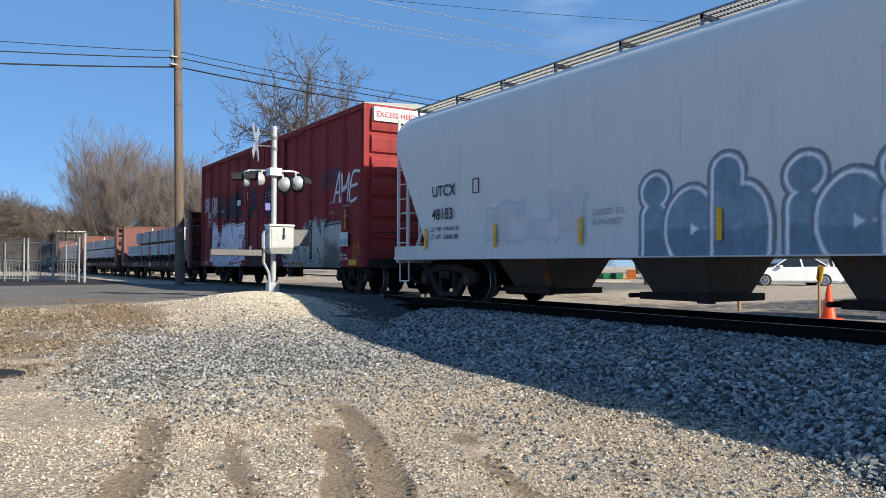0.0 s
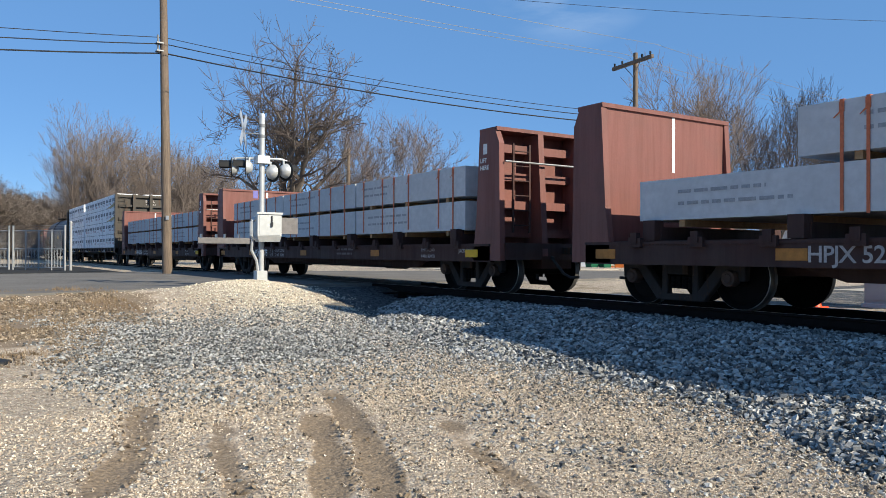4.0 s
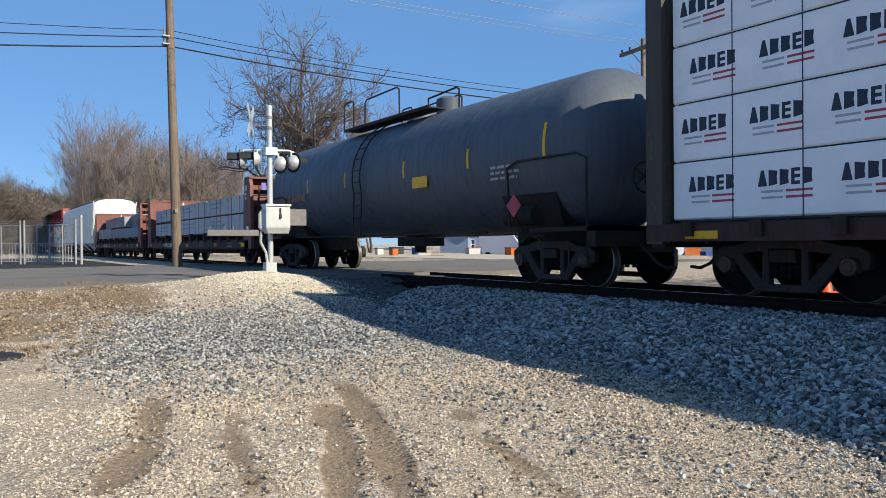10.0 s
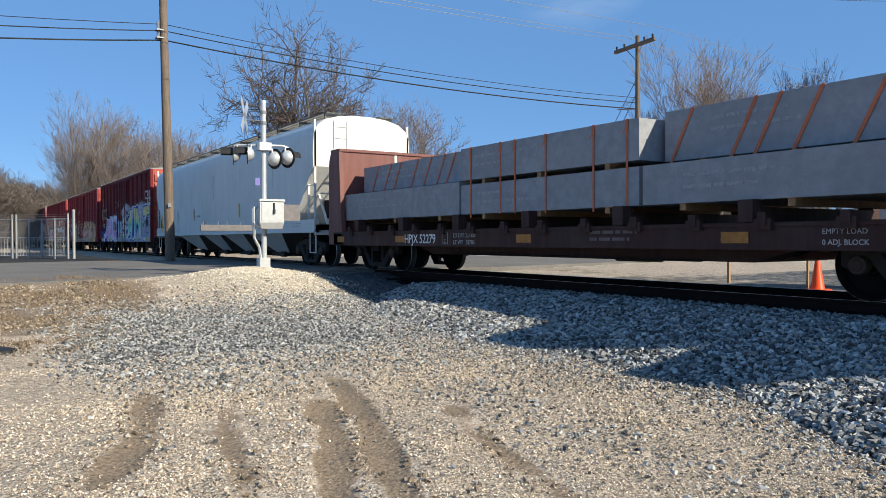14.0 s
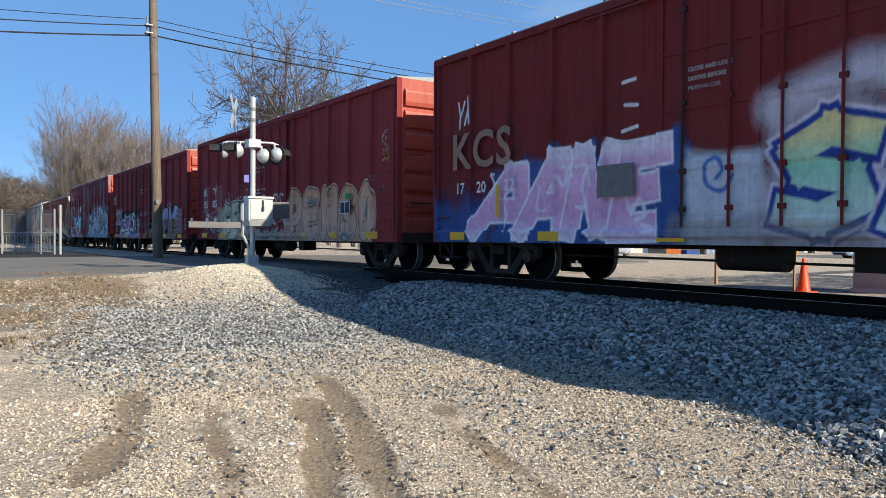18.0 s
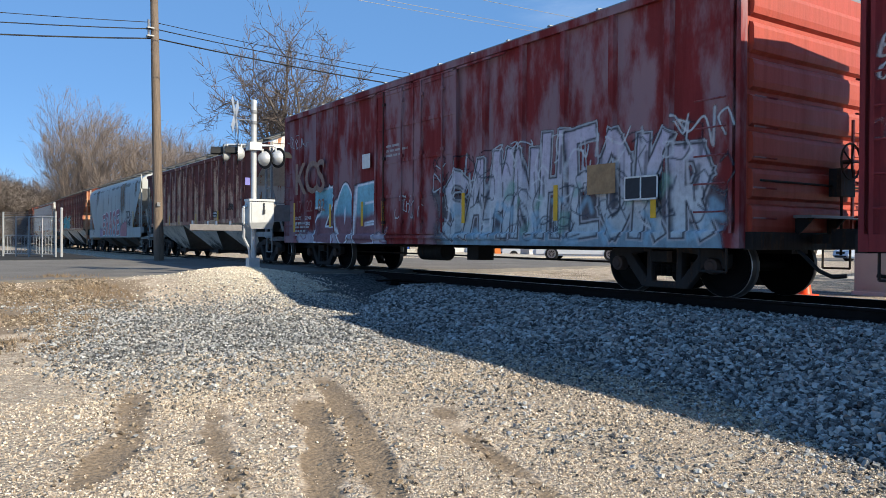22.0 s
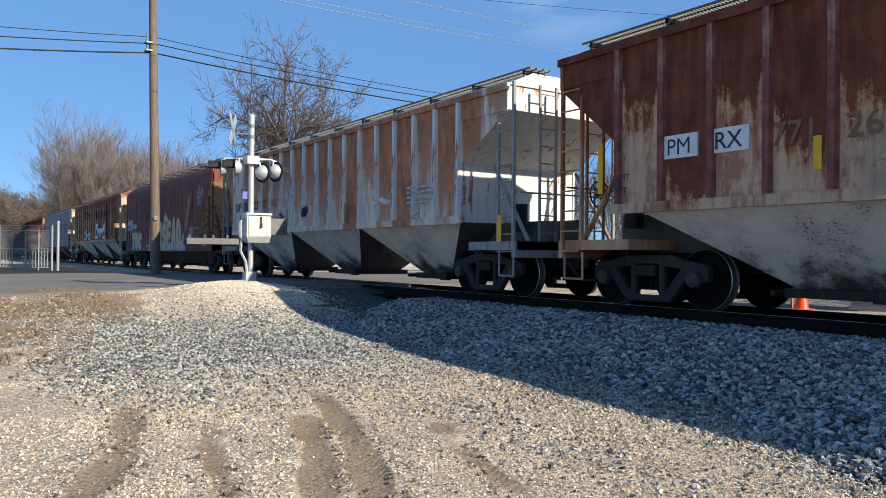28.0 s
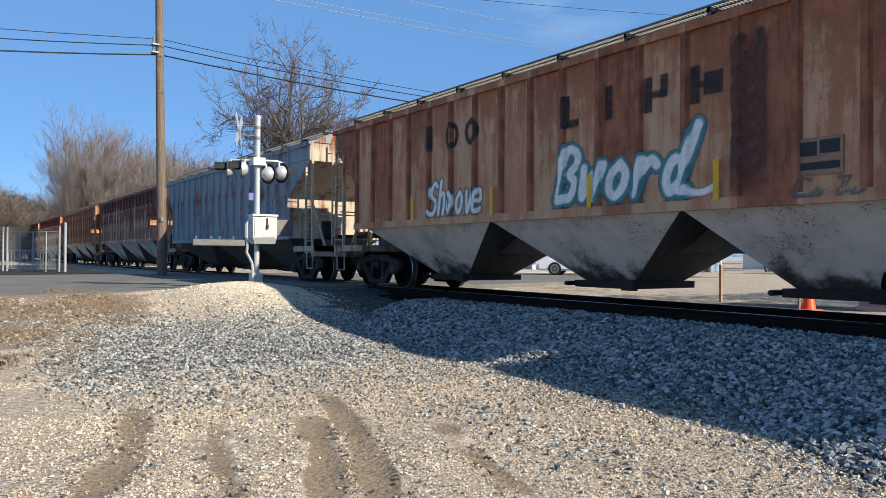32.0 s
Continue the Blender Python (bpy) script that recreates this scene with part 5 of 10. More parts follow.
GLYPHS = {
    "A": (((-0.42, 0), (-0.05, 1), (0.1, 1), (0.42, 0)), ((-0.25, 0.36), (0.28, 0.36))),
    "B": (((-0.34, 0), (-0.32, 1), (0.2, 0.97), (0.3, 0.74), (0.05, 0.54), (0.36, 0.36), (0.25, 0.05), (-0.34, 0)),),
    "C": (((0.36, 0.86), (0, 1), (-0.35, 0.7), (-0.35, 0.28), (0, 0), (0.36, 0.12)),),
    "D": (((-0.34, 0), (-0.34, 1), (0.12, 0.97), (0.38, 0.66), (0.38, 0.32), (0.12, 0.03), (-0.34, 0)),),
    "E": (((0.4, 1), (-0.34, 0.97), (-0.34, 0), (0.4, 0.03)), ((-0.3, 0.5), (0.3, 0.54))),
    "H": (((-0.34, 0), (-0.34, 1)), ((0.34, 0), (0.34, 1)), ((-0.34, 0.5), (0.34, 0.5))),
    "I": (((0, 0), (0, 1)),),
    "K": (((-0.34, 0), (-0.32, 1)), ((0.36, 1), (-0.25, 0.46), (0.38, 0))),
    "L": (((-0.3, 1), (-0.32, 0), (0.38, 0.04)),),
    "M": (((-0.42, 0), (-0.34, 1), (-0.02, 0.35), (0.3, 1), (0.42, 0)),),
    "N": (((-0.36, 0), (-0.34, 1), (0.32, 0.05), (0.36, 1)),),
    "O": (((0, 1), (-0.34, 0.74), (-0.36, 0.26), (0, 0), (0.36, 0.26), (0.34, 0.74), (0, 1)),),
    "P": (((-0.34, 0), (-0.34, 1), (0.2, 0.98), (0.38, 0.72), (0.2, 0.45), (-0.3, 0.44)),),
    "R": (((-0.36, 0), (-0.34, 1), (0.2, 0.98), (0.36, 0.74), (0.15, 0.5), (-0.25, 0.48)), ((0.0, 0.45), (0.4, 0))),
    "S": (((0.36, 0.88), (0, 1), (-0.34, 0.78), (-0.2, 0.56), (0.24, 0.44), (0.36, 0.2), (0, 0), (-0.36, 0.1)),),
    "T": (((-0.4, 0.97), (0.4, 1)), ((0.02, 1), (-0.04, 0))),
    "U": (((-0.34, 1), (-0.34, 0.25), (0, 0), (0.34, 0.25), (0.34, 1)),),
    "V": (((-0.38, 1), (0, 0), (0.38, 1)),),
    "W": (((-0.44, 1), (-0.26, 0), (0.0, 0.66), (0.24, 0), (0.44, 1)),),
    "Y": (((-0.38, 1), (0, 0.5), (0.38, 1)), ((0, 0.5), (0, 0))),
    "Z": (((-0.4, 0.95), (0.38, 1), (-0.36, 0.04), (0.42, 0)),),
    "i": (((0, 0), (0, 0.45)), ((-0.03, 0.8), (0.03, 0.82))),
    "c": (((0.32, 0.5), (0.05, 0.62), (-0.28, 0.45), (-0.28, 0.15), (0.05, 0), (0.34, 0.1)),),
    "h": (((-0.3, 0), (-0.28, 1)), ((-0.28, 0.5), (0.12, 0.62), (0.32, 0.42), (0.32, 0))),
    "w": (((-0.44, 0.6), (-0.3, 0.02), (0.0, 0.45), (0.22, 0.0), (0.44, 0.62)),),
    "o": (((0, 0.6), (-0.3, 0.42), (-0.3, 0.16), (0, 0), (0.3, 0.16), (0.3, 0.42), (0, 0.6)),),
    "r": (((-0.26, 0), (-0.22, 0.6)), ((-0.2, 0.4), (0.1, 0.6), (0.34, 0.5))),
    "d": (((0.2, 0.5), (-0.2, 0.55), (-0.34, 0.25), (-0.1, 0), (0.2, 0.15)), ((0.42, 1.1), (0.2, 0.1), (0.5, 0.0))),
    "v": (((-0.36, 0.6), (-0.02, 0), (0.36, 0.62)),),
    "e": (((-0.3, 0.3), (0.3, 0.34), (0.1, 0.6), (-0.24, 0.5), (-0.28, 0.15), (0.0, 0), (0.34, 0.08)),),
}


class Canvas:
    """Paint on a car's side: a fine sheet that follows ribs, doors and sills, sprayed in passes."""

    def __init__(self, x0, x1, z0, z1, step=0.022, seed=1):
        self.gx, self.gz = np.arange(x0, x1 + step, step), np.arange(z0, z1 + step, step)
        self.x, self.z = np.meshgrid(self.gx, self.gz, indexing="ij")
        self.rgb, self.a = np.zeros(self.x.shape + (3,)), np.zeros(self.x.shape)
        self.rag = lattice(self.x, self.z, 9.0, seed) - 0.5
        self.seed = seed

    def lay(self, win, m, color):
        x, z = self.x[win], self.z[win]
        c = color(x, z) if callable(color) else np.broadcast_to(np.array(color, float), x.shape + (3,))
        m = np.clip(m, 0, 1)
        a = self.a[win]
        out = m + a * (1 - m)
        self.rgb[win] = (c * m[..., None] + self.rgb[win] * (a * (1 - m))[..., None]) / np.maximum(out, 1e-6)[..., None]
        self.a[win] = out
        return self

    def window(self, x0, x1, z0, z1):
        i, j = np.searchsorted(self.gx, (x0, x1)), np.searchsorted(self.gz, (z0, z1))
        return np.s_[max(i[0] - 1, 0):i[1] + 1, max(j[0] - 1, 0):j[1] + 1]

    def field(self, lines, reach, square=False):
        """The distance to a set of strokes, in the window that they reach."""
        xs, zs = [p[0] for ln in lines for p in ln], [p[1] for ln in lines for p in ln]
        win = self.window(min(xs) - reach, max(xs) + reach, min(zs) - reach, max(zs) + reach)
        x, z = self.x[win], self.z[win]
        d = np.full(x.shape, 9.0)
        for ln in lines:
            for (ax, az), (bx, bz) in zip(ln, ln[1:]):
                dx, dz = bx - ax, bz - az
                n = max(math.hypot(dx, dz), 1e-6)
                u = ((x - ax) * dx + (z - az) * dz) / n
                v = np.abs(((x - ax) * dz - (z - az) * dx) / n)
                over = np.maximum(np.maximum(-u, u - n), 0)
                d = np.minimum(d, np.maximum(v, over * 1.25) if square else np.hypot(v, over))
        return win, d

    def stroke(self, lines, r, color, soft=0.02, cover=1.0, square=False, rag=0.0):
        win, d = self.field(lines, r + soft + 0.05, square)
        return self.lay(win, cover * smooth(r + soft, r - soft, d + rag * self.rag[win]), color)

    def cloud(self, x0, x1, z0, z1, color, cover=0.9, soft=0.2, rag=0.5, low=True):
        """A soft sprayed ground coat with an uneven edge."""
        win = self.window(x0 - soft - rag * 0.3, x1 + soft + rag * 0.3, z0 - soft, z1 + soft + rag * 0.3)
        x, z = self.x[win], self.z[win]
        nz = (lattice(x, z, 1.6, self.seed + 5) - 0.5) * rag
        d = np.maximum(np.maximum(x0 - x, x - x1), np.maximum((z0 - z) if not low else z * 0 - 9, z - z1)) + nz
        return self.lay(win, cover * smooth(soft, -soft, d), color)

    def letter(self, ch, x, z, w, h, r, fill, edge, ew, lean=0.0, square=False, rim=None, rw=0.0, soft=0.014, drop=None):
        lines = [[(x + (u + lean * (v - 0.5)) * w, z + v * h) for u, v in ln] for ln in GLYPHS[ch]]
        if not square:
            lines = [curve(ln) for ln in lines]
        if drop:
            self.stroke([[(a + drop[0] * k / 3, b + drop[1] * k / 3) for a, b in ln] for ln in lines for k in (1, 2, 3)], r + ew * 0.6, drop[2], soft, 1.0, square)
        win, d = self.field(lines, r + ew + rw + 0.08, square)
        d = d + 0.018 * self.rag[win]
        if rim:
            self.lay(win, smooth(r + ew + rw + soft, r + ew + rw - soft, d), rim)
        self.lay(win, smooth(r + ew + soft, r + ew - soft, d), edge)
        return self.lay(win, smooth(r + soft, r - soft, d), fill)

    def word(self, text, x0, x1, z0, z1, fat, fill, edge, ew, seed=1, rise=0.0, bounce=0.06, **kw):
        """Fat letters side by side, each its own height and tilt."""
        q = random.Random(seed)
        w, h = (x1 - x0) / len(text), z1 - z0
        for k, ch in enumerate(text):
            up = q.uniform(-bounce, bounce) * h
            r = fat * min(w, h)
            self.letter(ch, x0 + w * (k + 0.5), z0 + r + up, w * q.uniform(0.86, 0.98) - r * 0.4, h * q.uniform(0.95, 1.05) + rise * k - 2 * r, r, fill, edge, ew, **kw)
        return self

    def handwrite(self, text, x, z, w, h, color, thick=0.016, lean=0.3, seed=1, soft=0.012, cover=0.95):
        """A quick hand-sprayed word in thin flowing strokes."""
        q = random.Random(seed)
        cw = w / len(text)
        for k, ch in enumerate(text):
            up, tall = q.uniform(-0.1, 0.1) * h, q.uniform(0.85, 1.2)
            lines = [curve([(x + cw * (k + 0.5 + 0.95 * u) + lean * (v - 0.5) * cw + q.uniform(-0.05, 0.05) * cw, z + up + v * h * tall) for u, v in ln]) for ln in GLYPHS[ch]]
            self.stroke(lines, thick, color, soft, cover)
        return self

    def tangle(self, x0, x1, z0, z1, n, color, thick=0.012, seed=1, cover=0.9, size=0.35, soft=0.012):
        """Restless interlocking arcs and spikes that nobody can read."""
        q = random.Random(seed)
        for k in range(n):
            x, z = x0 + (x1 - x0) * (k + q.random()) / n, q.uniform(z0, z1)
            a, s = q.uniform(0, 6.28), size * q.uniform(0.5, 1.2)
            pts = [(x, z)]
            for _ in range(q.choice((2, 3, 3, 4))):
                a += q.choice((-1, 1)) * q.uniform(0.6, 2.1)
                pts.append((pts[-1][0] + 0.7 * s * math.cos(a), min(max(pts[-1][1] + s * math.sin(a), z0), z1)))
            self.stroke([curve(pts) if q.random() < 0.65 else pts], thick * q.uniform(0.7, 1.2), color, soft, cover)
        return self

    def put(self, car, label, name="graffiti"):
        f = FACES[car.name]
        y = -(f(self.x, self.z) + 0.006)
        keep = self.a > 0.03
        cell = keep[:-1, :-1] | keep[1:, :-1] | keep[1:, 1:] | keep[:-1, 1:]
        idx = np.arange(self.x.size).reshape(self.x.shape)
        quads = np.stack([idx[:-1, :-1], idx[1:, :-1], idx[1:, 1:], idx[:-1, 1:]], -1)[cell]
        used, back = np.unique(quads, return_inverse=True)
        quads = back.reshape(-1, 4)
        v = np.stack([self.x.ravel(), y.ravel(), self.z.ravel()], -1)[used]
        me = bpy.data.meshes.new(name)
        me.from_pydata(v, [], quads)
        at = me.attributes.new("paint", "FLOAT_COLOR", "POINT")
        at.data.foreach_set("color", np.concatenate([self.rgb.reshape(-1, 3), self.a.reshape(-1, 1)], 1)[used].astype(np.float32).ravel())
        me.materials.append(SPRAYED)
        me.shade_smooth()
        ob = new(name, me)
        ob.parent = car
        return tagged(ob, label, kind="stuff")


def fade_up(*stops):
    """A sprayed fill that changes colour with height: (z, colour) from low to high."""
    zs = [s[0] for s in stops]

    def fill(x, z):
        h = z + 0.14 * (lattice(x, z, 2.2, 3) - 0.5)
        c = np.stack([np.interp(h, zs, [s[1][k] for s in stops]) for k in range(3)], -1)
        return c * (0.9 + 0.25 * lattice(x, z, 4.0, 8))[..., None]
    return fill


def rib_face(base, ribs, boxes, half=0.085, crest=0.05, top=SIDE - 0.012):
    """How far a ribbed side stands out at each place: sheet, posts and raised boxes."""
    def depth(x, z):
        d = np.full(x.shape, base)
        u = np.min(np.abs(x[..., None] - np.array(ribs)), axis=-1) if len(ribs) else np.full(x.shape, 9.0)
        d = np.maximum(d, base + (top - base) * np.clip((half + 0.02 - u) / (half - crest), 0, 1))
        for x0, x1, z0, z1, out in boxes:
            d = np.where((x > x0 - 0.022) & (x < x1 + 0.022) & (z > z0 - 0.022) & (z < z1 + 0.022), np.maximum(d, out), d)
        return d
    return depth


def notice(car, x0, x1, z0, z1):
    """A dark notice board in a white frame, fixed over the paint."""
    p = part("notice_board", Shape().box(x0, x1, -SIDE - 0.022, -SIDE, z0, z1), INK, car, "dark notice board in a white frame")
    for a, b, c, d in ((x0, x1, z0, z0 + 0.025), (x0, x1, z1 - 0.025, z1), (x0, x0 + 0.025, z0, z1), (x1 - 0.025, x1, z0, z1), ((x0 + x1) / 2 - 0.012, (x0 + x1) / 2 + 0.012, z0, z1)):
        part("frame", Shape().box(a, b, -SIDE - 0.028, -SIDE - 0.022, c, d), WHITE, p)


def marks(car, x, z, w, rows, mat, step=0.11, h=0.05, seed=1, y=-SIDE - 0.004):
    """Small stencilled print too small to read, as bars."""
    r = random.Random(seed)
    s = Shape()
    for k in range(rows):
        u = x
        end = x + w * r.uniform(0.6, 1.0)
        while u < end:
            ln = r.uniform(0.08, 0.3)
            s.box(u, min(end, u + ln), y, y + 0.003, z - k * step - h, z - k * step)
            u += ln + 0.05
    return tagged(part("stencil", s, mat, car), "fine stencilled print", kind="stuff")


# ---- boxcar ----
def boxcar(rear, length, eave, body, ends, door, label, ribs=13, sill=0.7, plugs=True, trucks=(1.6, None)):
    car = rolling("boxcar", label, "boxcar", rear)
    L = length
    for sd in (-1, 1):
        def yy(a, b):
            return sorted((sd * a, sd * b))
        part("side_wall", Shape().box(0.04, L - 0.04, *yy(1.46, 1.525), sill + 0.05, eave - 0.05), body, car)
        part("top_chord", Shape().box(0, L, *yy(1.46, SIDE - 0.01), eave - 0.13, eave), body, car)
        part("side_sill", Shape().box(0, L, *yy(1.46, SIDE - 0.015), sill, sill + 0.2), body, car)
        rib = Shape().prism([(-0.085, sd * 1.525), (0.085, sd * 1.525), (0.05, sd * (SIDE - 0.012)), (-0.05, sd * (SIDE - 0.012))], sill + 0.2, eave - 0.13, "z").mesh("rib", body)
        for k in range(ribs + 1):
            x = 0.1 + (L - 0.2) * k / ribs
            if not (door[0] - 0.15 < x < door[1] + 0.15):
                r = new("rib", rib)
                r.parent = car
                r.location = (x, 0, 0)
        d = part("door", Shape().box(door[0], door[1], *yy(1.525, SIDE - 0.005), sill + 0.22, eave - 0.16), body, car)
        fr = Shape()
        for x in (door[0], (door[0] + door[1]) / 2, door[1]):
            fr.box(x - 0.05, x + 0.05, *yy(SIDE - 0.005, SIDE + 0.02), sill + 0.22, eave - 0.16)
        for z in np.linspace(sill + 0.3, eave - 0.25, 5):
            fr.box(door[0], door[1], *yy(SIDE - 0.005, SIDE + 0.012), z - 0.04, z + 0.04)
        part("door_frame", fr, body, d)
        for x in np.linspace(door[0] + 0.42, door[1] - 0.42, 4):
            rod = Shape().tube((x, sd * (SIDE + 0.045), sill + 0.25), (x, sd * (SIDE + 0.045), eave - 0.2), 0.02, n=6)
            for z in (sill + 0.5, 1.75, 2.7, eave - 0.5):
                rod.box(x - 0.05, x + 0.05, *yy(SIDE + 0.01, SIDE + 0.055), z - 0.035, z + 0.035)
            part("lock_rod", rod, body if x > door[0] + 1 else SILL_BROWN, d)
        part("door_track", Shape().box(door[0] - 1.6, door[1] + 1.6, *yy(SIDE - 0.015, SIDE + 0.03), sill + 0.13, sill + 0.19), body, car)
        part("door_track", Shape().box(door[0] - 1.6, door[1] + 1.6, *yy(SIDE - 0.01, SIDE + 0.02), eave - 0.2, eave - 0.16), body, car)
        for x in (0.42, L - 0.42):
            ladder(car, x, sd * (SIDE + 0.035), sill + 0.3, sill + 2.2, 0.5, 5, body, uprights=False, name="grab_irons")
            part("step", Shape().path([(x - 0.22, sd * 1.55, sill), (x - 0.22, sd * 1.55, sill - 0.32), (x + 0.22, sd * 1.55, sill - 0.32), (x + 0.22, sd * 1.55, sill)], 0.018), BLACK, car)
    bars = [(door[0], door[1], z - 0.04, z + 0.04, SIDE + 0.012) for z in np.linspace(sill + 0.3, eave - 0.25, 5)]
    bars += [(x - 0.05, x + 0.05, sill + 0.22, eave - 0.16, SIDE + 0.02) for x in (door[0], (door[0] + door[1]) / 2, door[1])]
    FACES[car.name] = rib_face(1.525, [x for x in (0.1 + (L - 0.2) * k / ribs for k in range(ribs + 1)) if not door[0] - 0.15 < x < door[1] + 0.15], [
        (-1, L + 1, -1, sill + 0.2, SIDE - 0.015), (-1, L + 1, eave - 0.13, 9, SIDE - 0.01), (door[0], door[1], sill + 0.22, eave - 0.16, SIDE - 0.005),
        (door[0] - 1.6, door[1] + 1.6, sill + 0.13, sill + 0.19, SIDE + 0.03), (-1, 0.1, -1, 9, SIDE - 0.012), (L - 0.1, L + 1, -1, 9, SIDE - 0.012)] + bars)
    for x, e in ((0, -1), (L, 1)):
        s = Shape().box(*sorted((x, x - e * 0.06)), -1.5, 1.5, sill, eave)
        n, bulge = 7, []
        for k in range(n):
            z0 = sill + 0.15 + (eave - sill - 0.35) * k / n
            hh = (eave - sill - 0.35) / n
            bulge.append(Shape().prism([(x, z0 + 0.04 * hh), (x + e * 0.06, z0 + 0.12 * hh), (x + e * 0.075, z0 + 0.3 * hh), (x + e * 0.075, z0 + 0.74 * hh), (x + e * 0.055, z0 + 0.86 * hh), (x, z0 + 0.92 * hh)], -1.4, 1.4, "y"))
        wall = part("end_wall", s, ends, car, "corrugated steel end")
        for one in bulge:
            part("corrugation", one, ends, wall)
        for sd in (-1, 1):
            part("corner_post", Shape().box(*sorted((x - e * 0.1, x + e * 0.015)), *sorted((sd * 1.46, sd * (SIDE - 0.012))), sill, eave), body, car)
        ladder(car, x + e * 0.13, -1.2, sill + 0.2, sill + 2.2, 0.5, 5, body, "y", False, "grab_irons")
        part("end_sill", Shape().box(*sorted((x - e * 0.02, x + e * 0.12)), -1.45, 1.45, sill - 0.02, sill + 0.22), BLACK, car)
        part("platform", Shape().box(*sorted((x + e * 0.1, x + e * 0.36)), -0.5, 1.3, sill + 0.42, sill + 0.46), GALV, car, "galvanised end platform")
        for y in (-0.4, 0.4, 1.2):
            part("bracket", Shape().prism([(x + e * 0.08, sill + 0.42), (x + e * 0.34, sill + 0.42), (x + e * 0.08, sill + 0.15)], y - 0.02, y + 0.02, "y"), BLACK, car)
        ladder(car, x + e * 0.14, 1.18, sill + 0.1, sill + 1.9, 0.46, 5, ends, "y", True, "end_ladder")
        part("brake_box", Shape().box(*sorted((x + e * 0.08, x + e * 0.26)), 0.42, 0.8, sill + 0.75, sill + 1.15), BLACK, car)
        part("brake_rod", Shape().tube((x + e * 0.17, 0.6, sill + 0.75), (x + e * 0.17, 0.6, sill - 0.1), 0.02).tube((x + e * 0.13, -1.3, sill + 0.9), (x + e * 0.13, 1.3, sill + 0.9), 0.016), BLACK, car)
    brake_wheel(car, L + 0.3, 0.6, sill + 1.25, BLACK)
    roof = Shape().prism([(-1.585, eave), (-1.585, eave + 0.025), (0, eave + 0.15), (1.585, eave + 0.025), (1.585, eave)], 0, L)
    part("roof", roof, GALV, car, "galvanised ribbed roof")
    rr = Shape().prism([(-1.59, eave + 0.03), (-1.59, eave + 0.055), (0, eave + 0.185), (1.59, eave + 0.055), (1.59, eave + 0.03), (0, eave + 0.15)], -0.03, 0.03).mesh("roof_rib", GALV)
    for k in range(14):
        q = new("roof_rib", rr)
        q.parent = car
        q.location = (0.3 + (L - 0.6) * k / 13, 0, 0)
    part("center_sill", Shape().box(0.1, L - 0.1, -0.2, 0.2, 0.64, sill + 0.1).box(0.2, L - 0.2, -1.46, 1.46, sill + 0.01, sill + 0.06), BLACK, car)
    u = Shape().tube((L * 0.42, -0.75, 0.55), (L * 0.42 + 1.0, -0.75, 0.55), 0.2, n=12).box(L * 0.55, L * 0.55 + 0.4, -0.95, -0.55, 0.4, 0.7)
    u.path([(2.8, -0.6, 0.5), (L - 2.8, -0.6, 0.45)], 0.02)
    part("brake_gear", u, BLACK, car, smooth=30)
    running_gear(car, L, trucks[0], L - 1.65 if trucks[1] is None else trucks[1])
    return car


# ---- covered hoppers ----
def walkway(car, L, z, mat, y0=-1.12, y1=-0.62, both=True):
    for sd in ((-1, 1) if both else (-1,)):
        s = Shape()
        a, b = (y0, y1) if sd < 0 else (-y1, -y0)
        for y in (a, a * 0.67 + b * 0.33, a * 0.33 + b * 0.67, b):
            s.box(0.1, L - 0.1, y - 0.012, y + 0.012, z - 0.03, z)
        k = 0
        while 0.1 + k * 0.06 < L - 0.12:
            s.box(0.1 + k * 0.06, 0.116 + k * 0.06, a, b, z - 0.03, z - 0.004)
            k += 1
        for i in range(11):
            x = 0.3 + (L - 0.6) * i / 10
            s.box(x - 0.03, x + 0.03, a, b, z - 0.1, z - 0.03)
            s.box(x - 0.025, x + 0.025, a, a + 0.03, z - 0.38, z)
        part("running_board", s, mat, car, "open steel grating walkway")


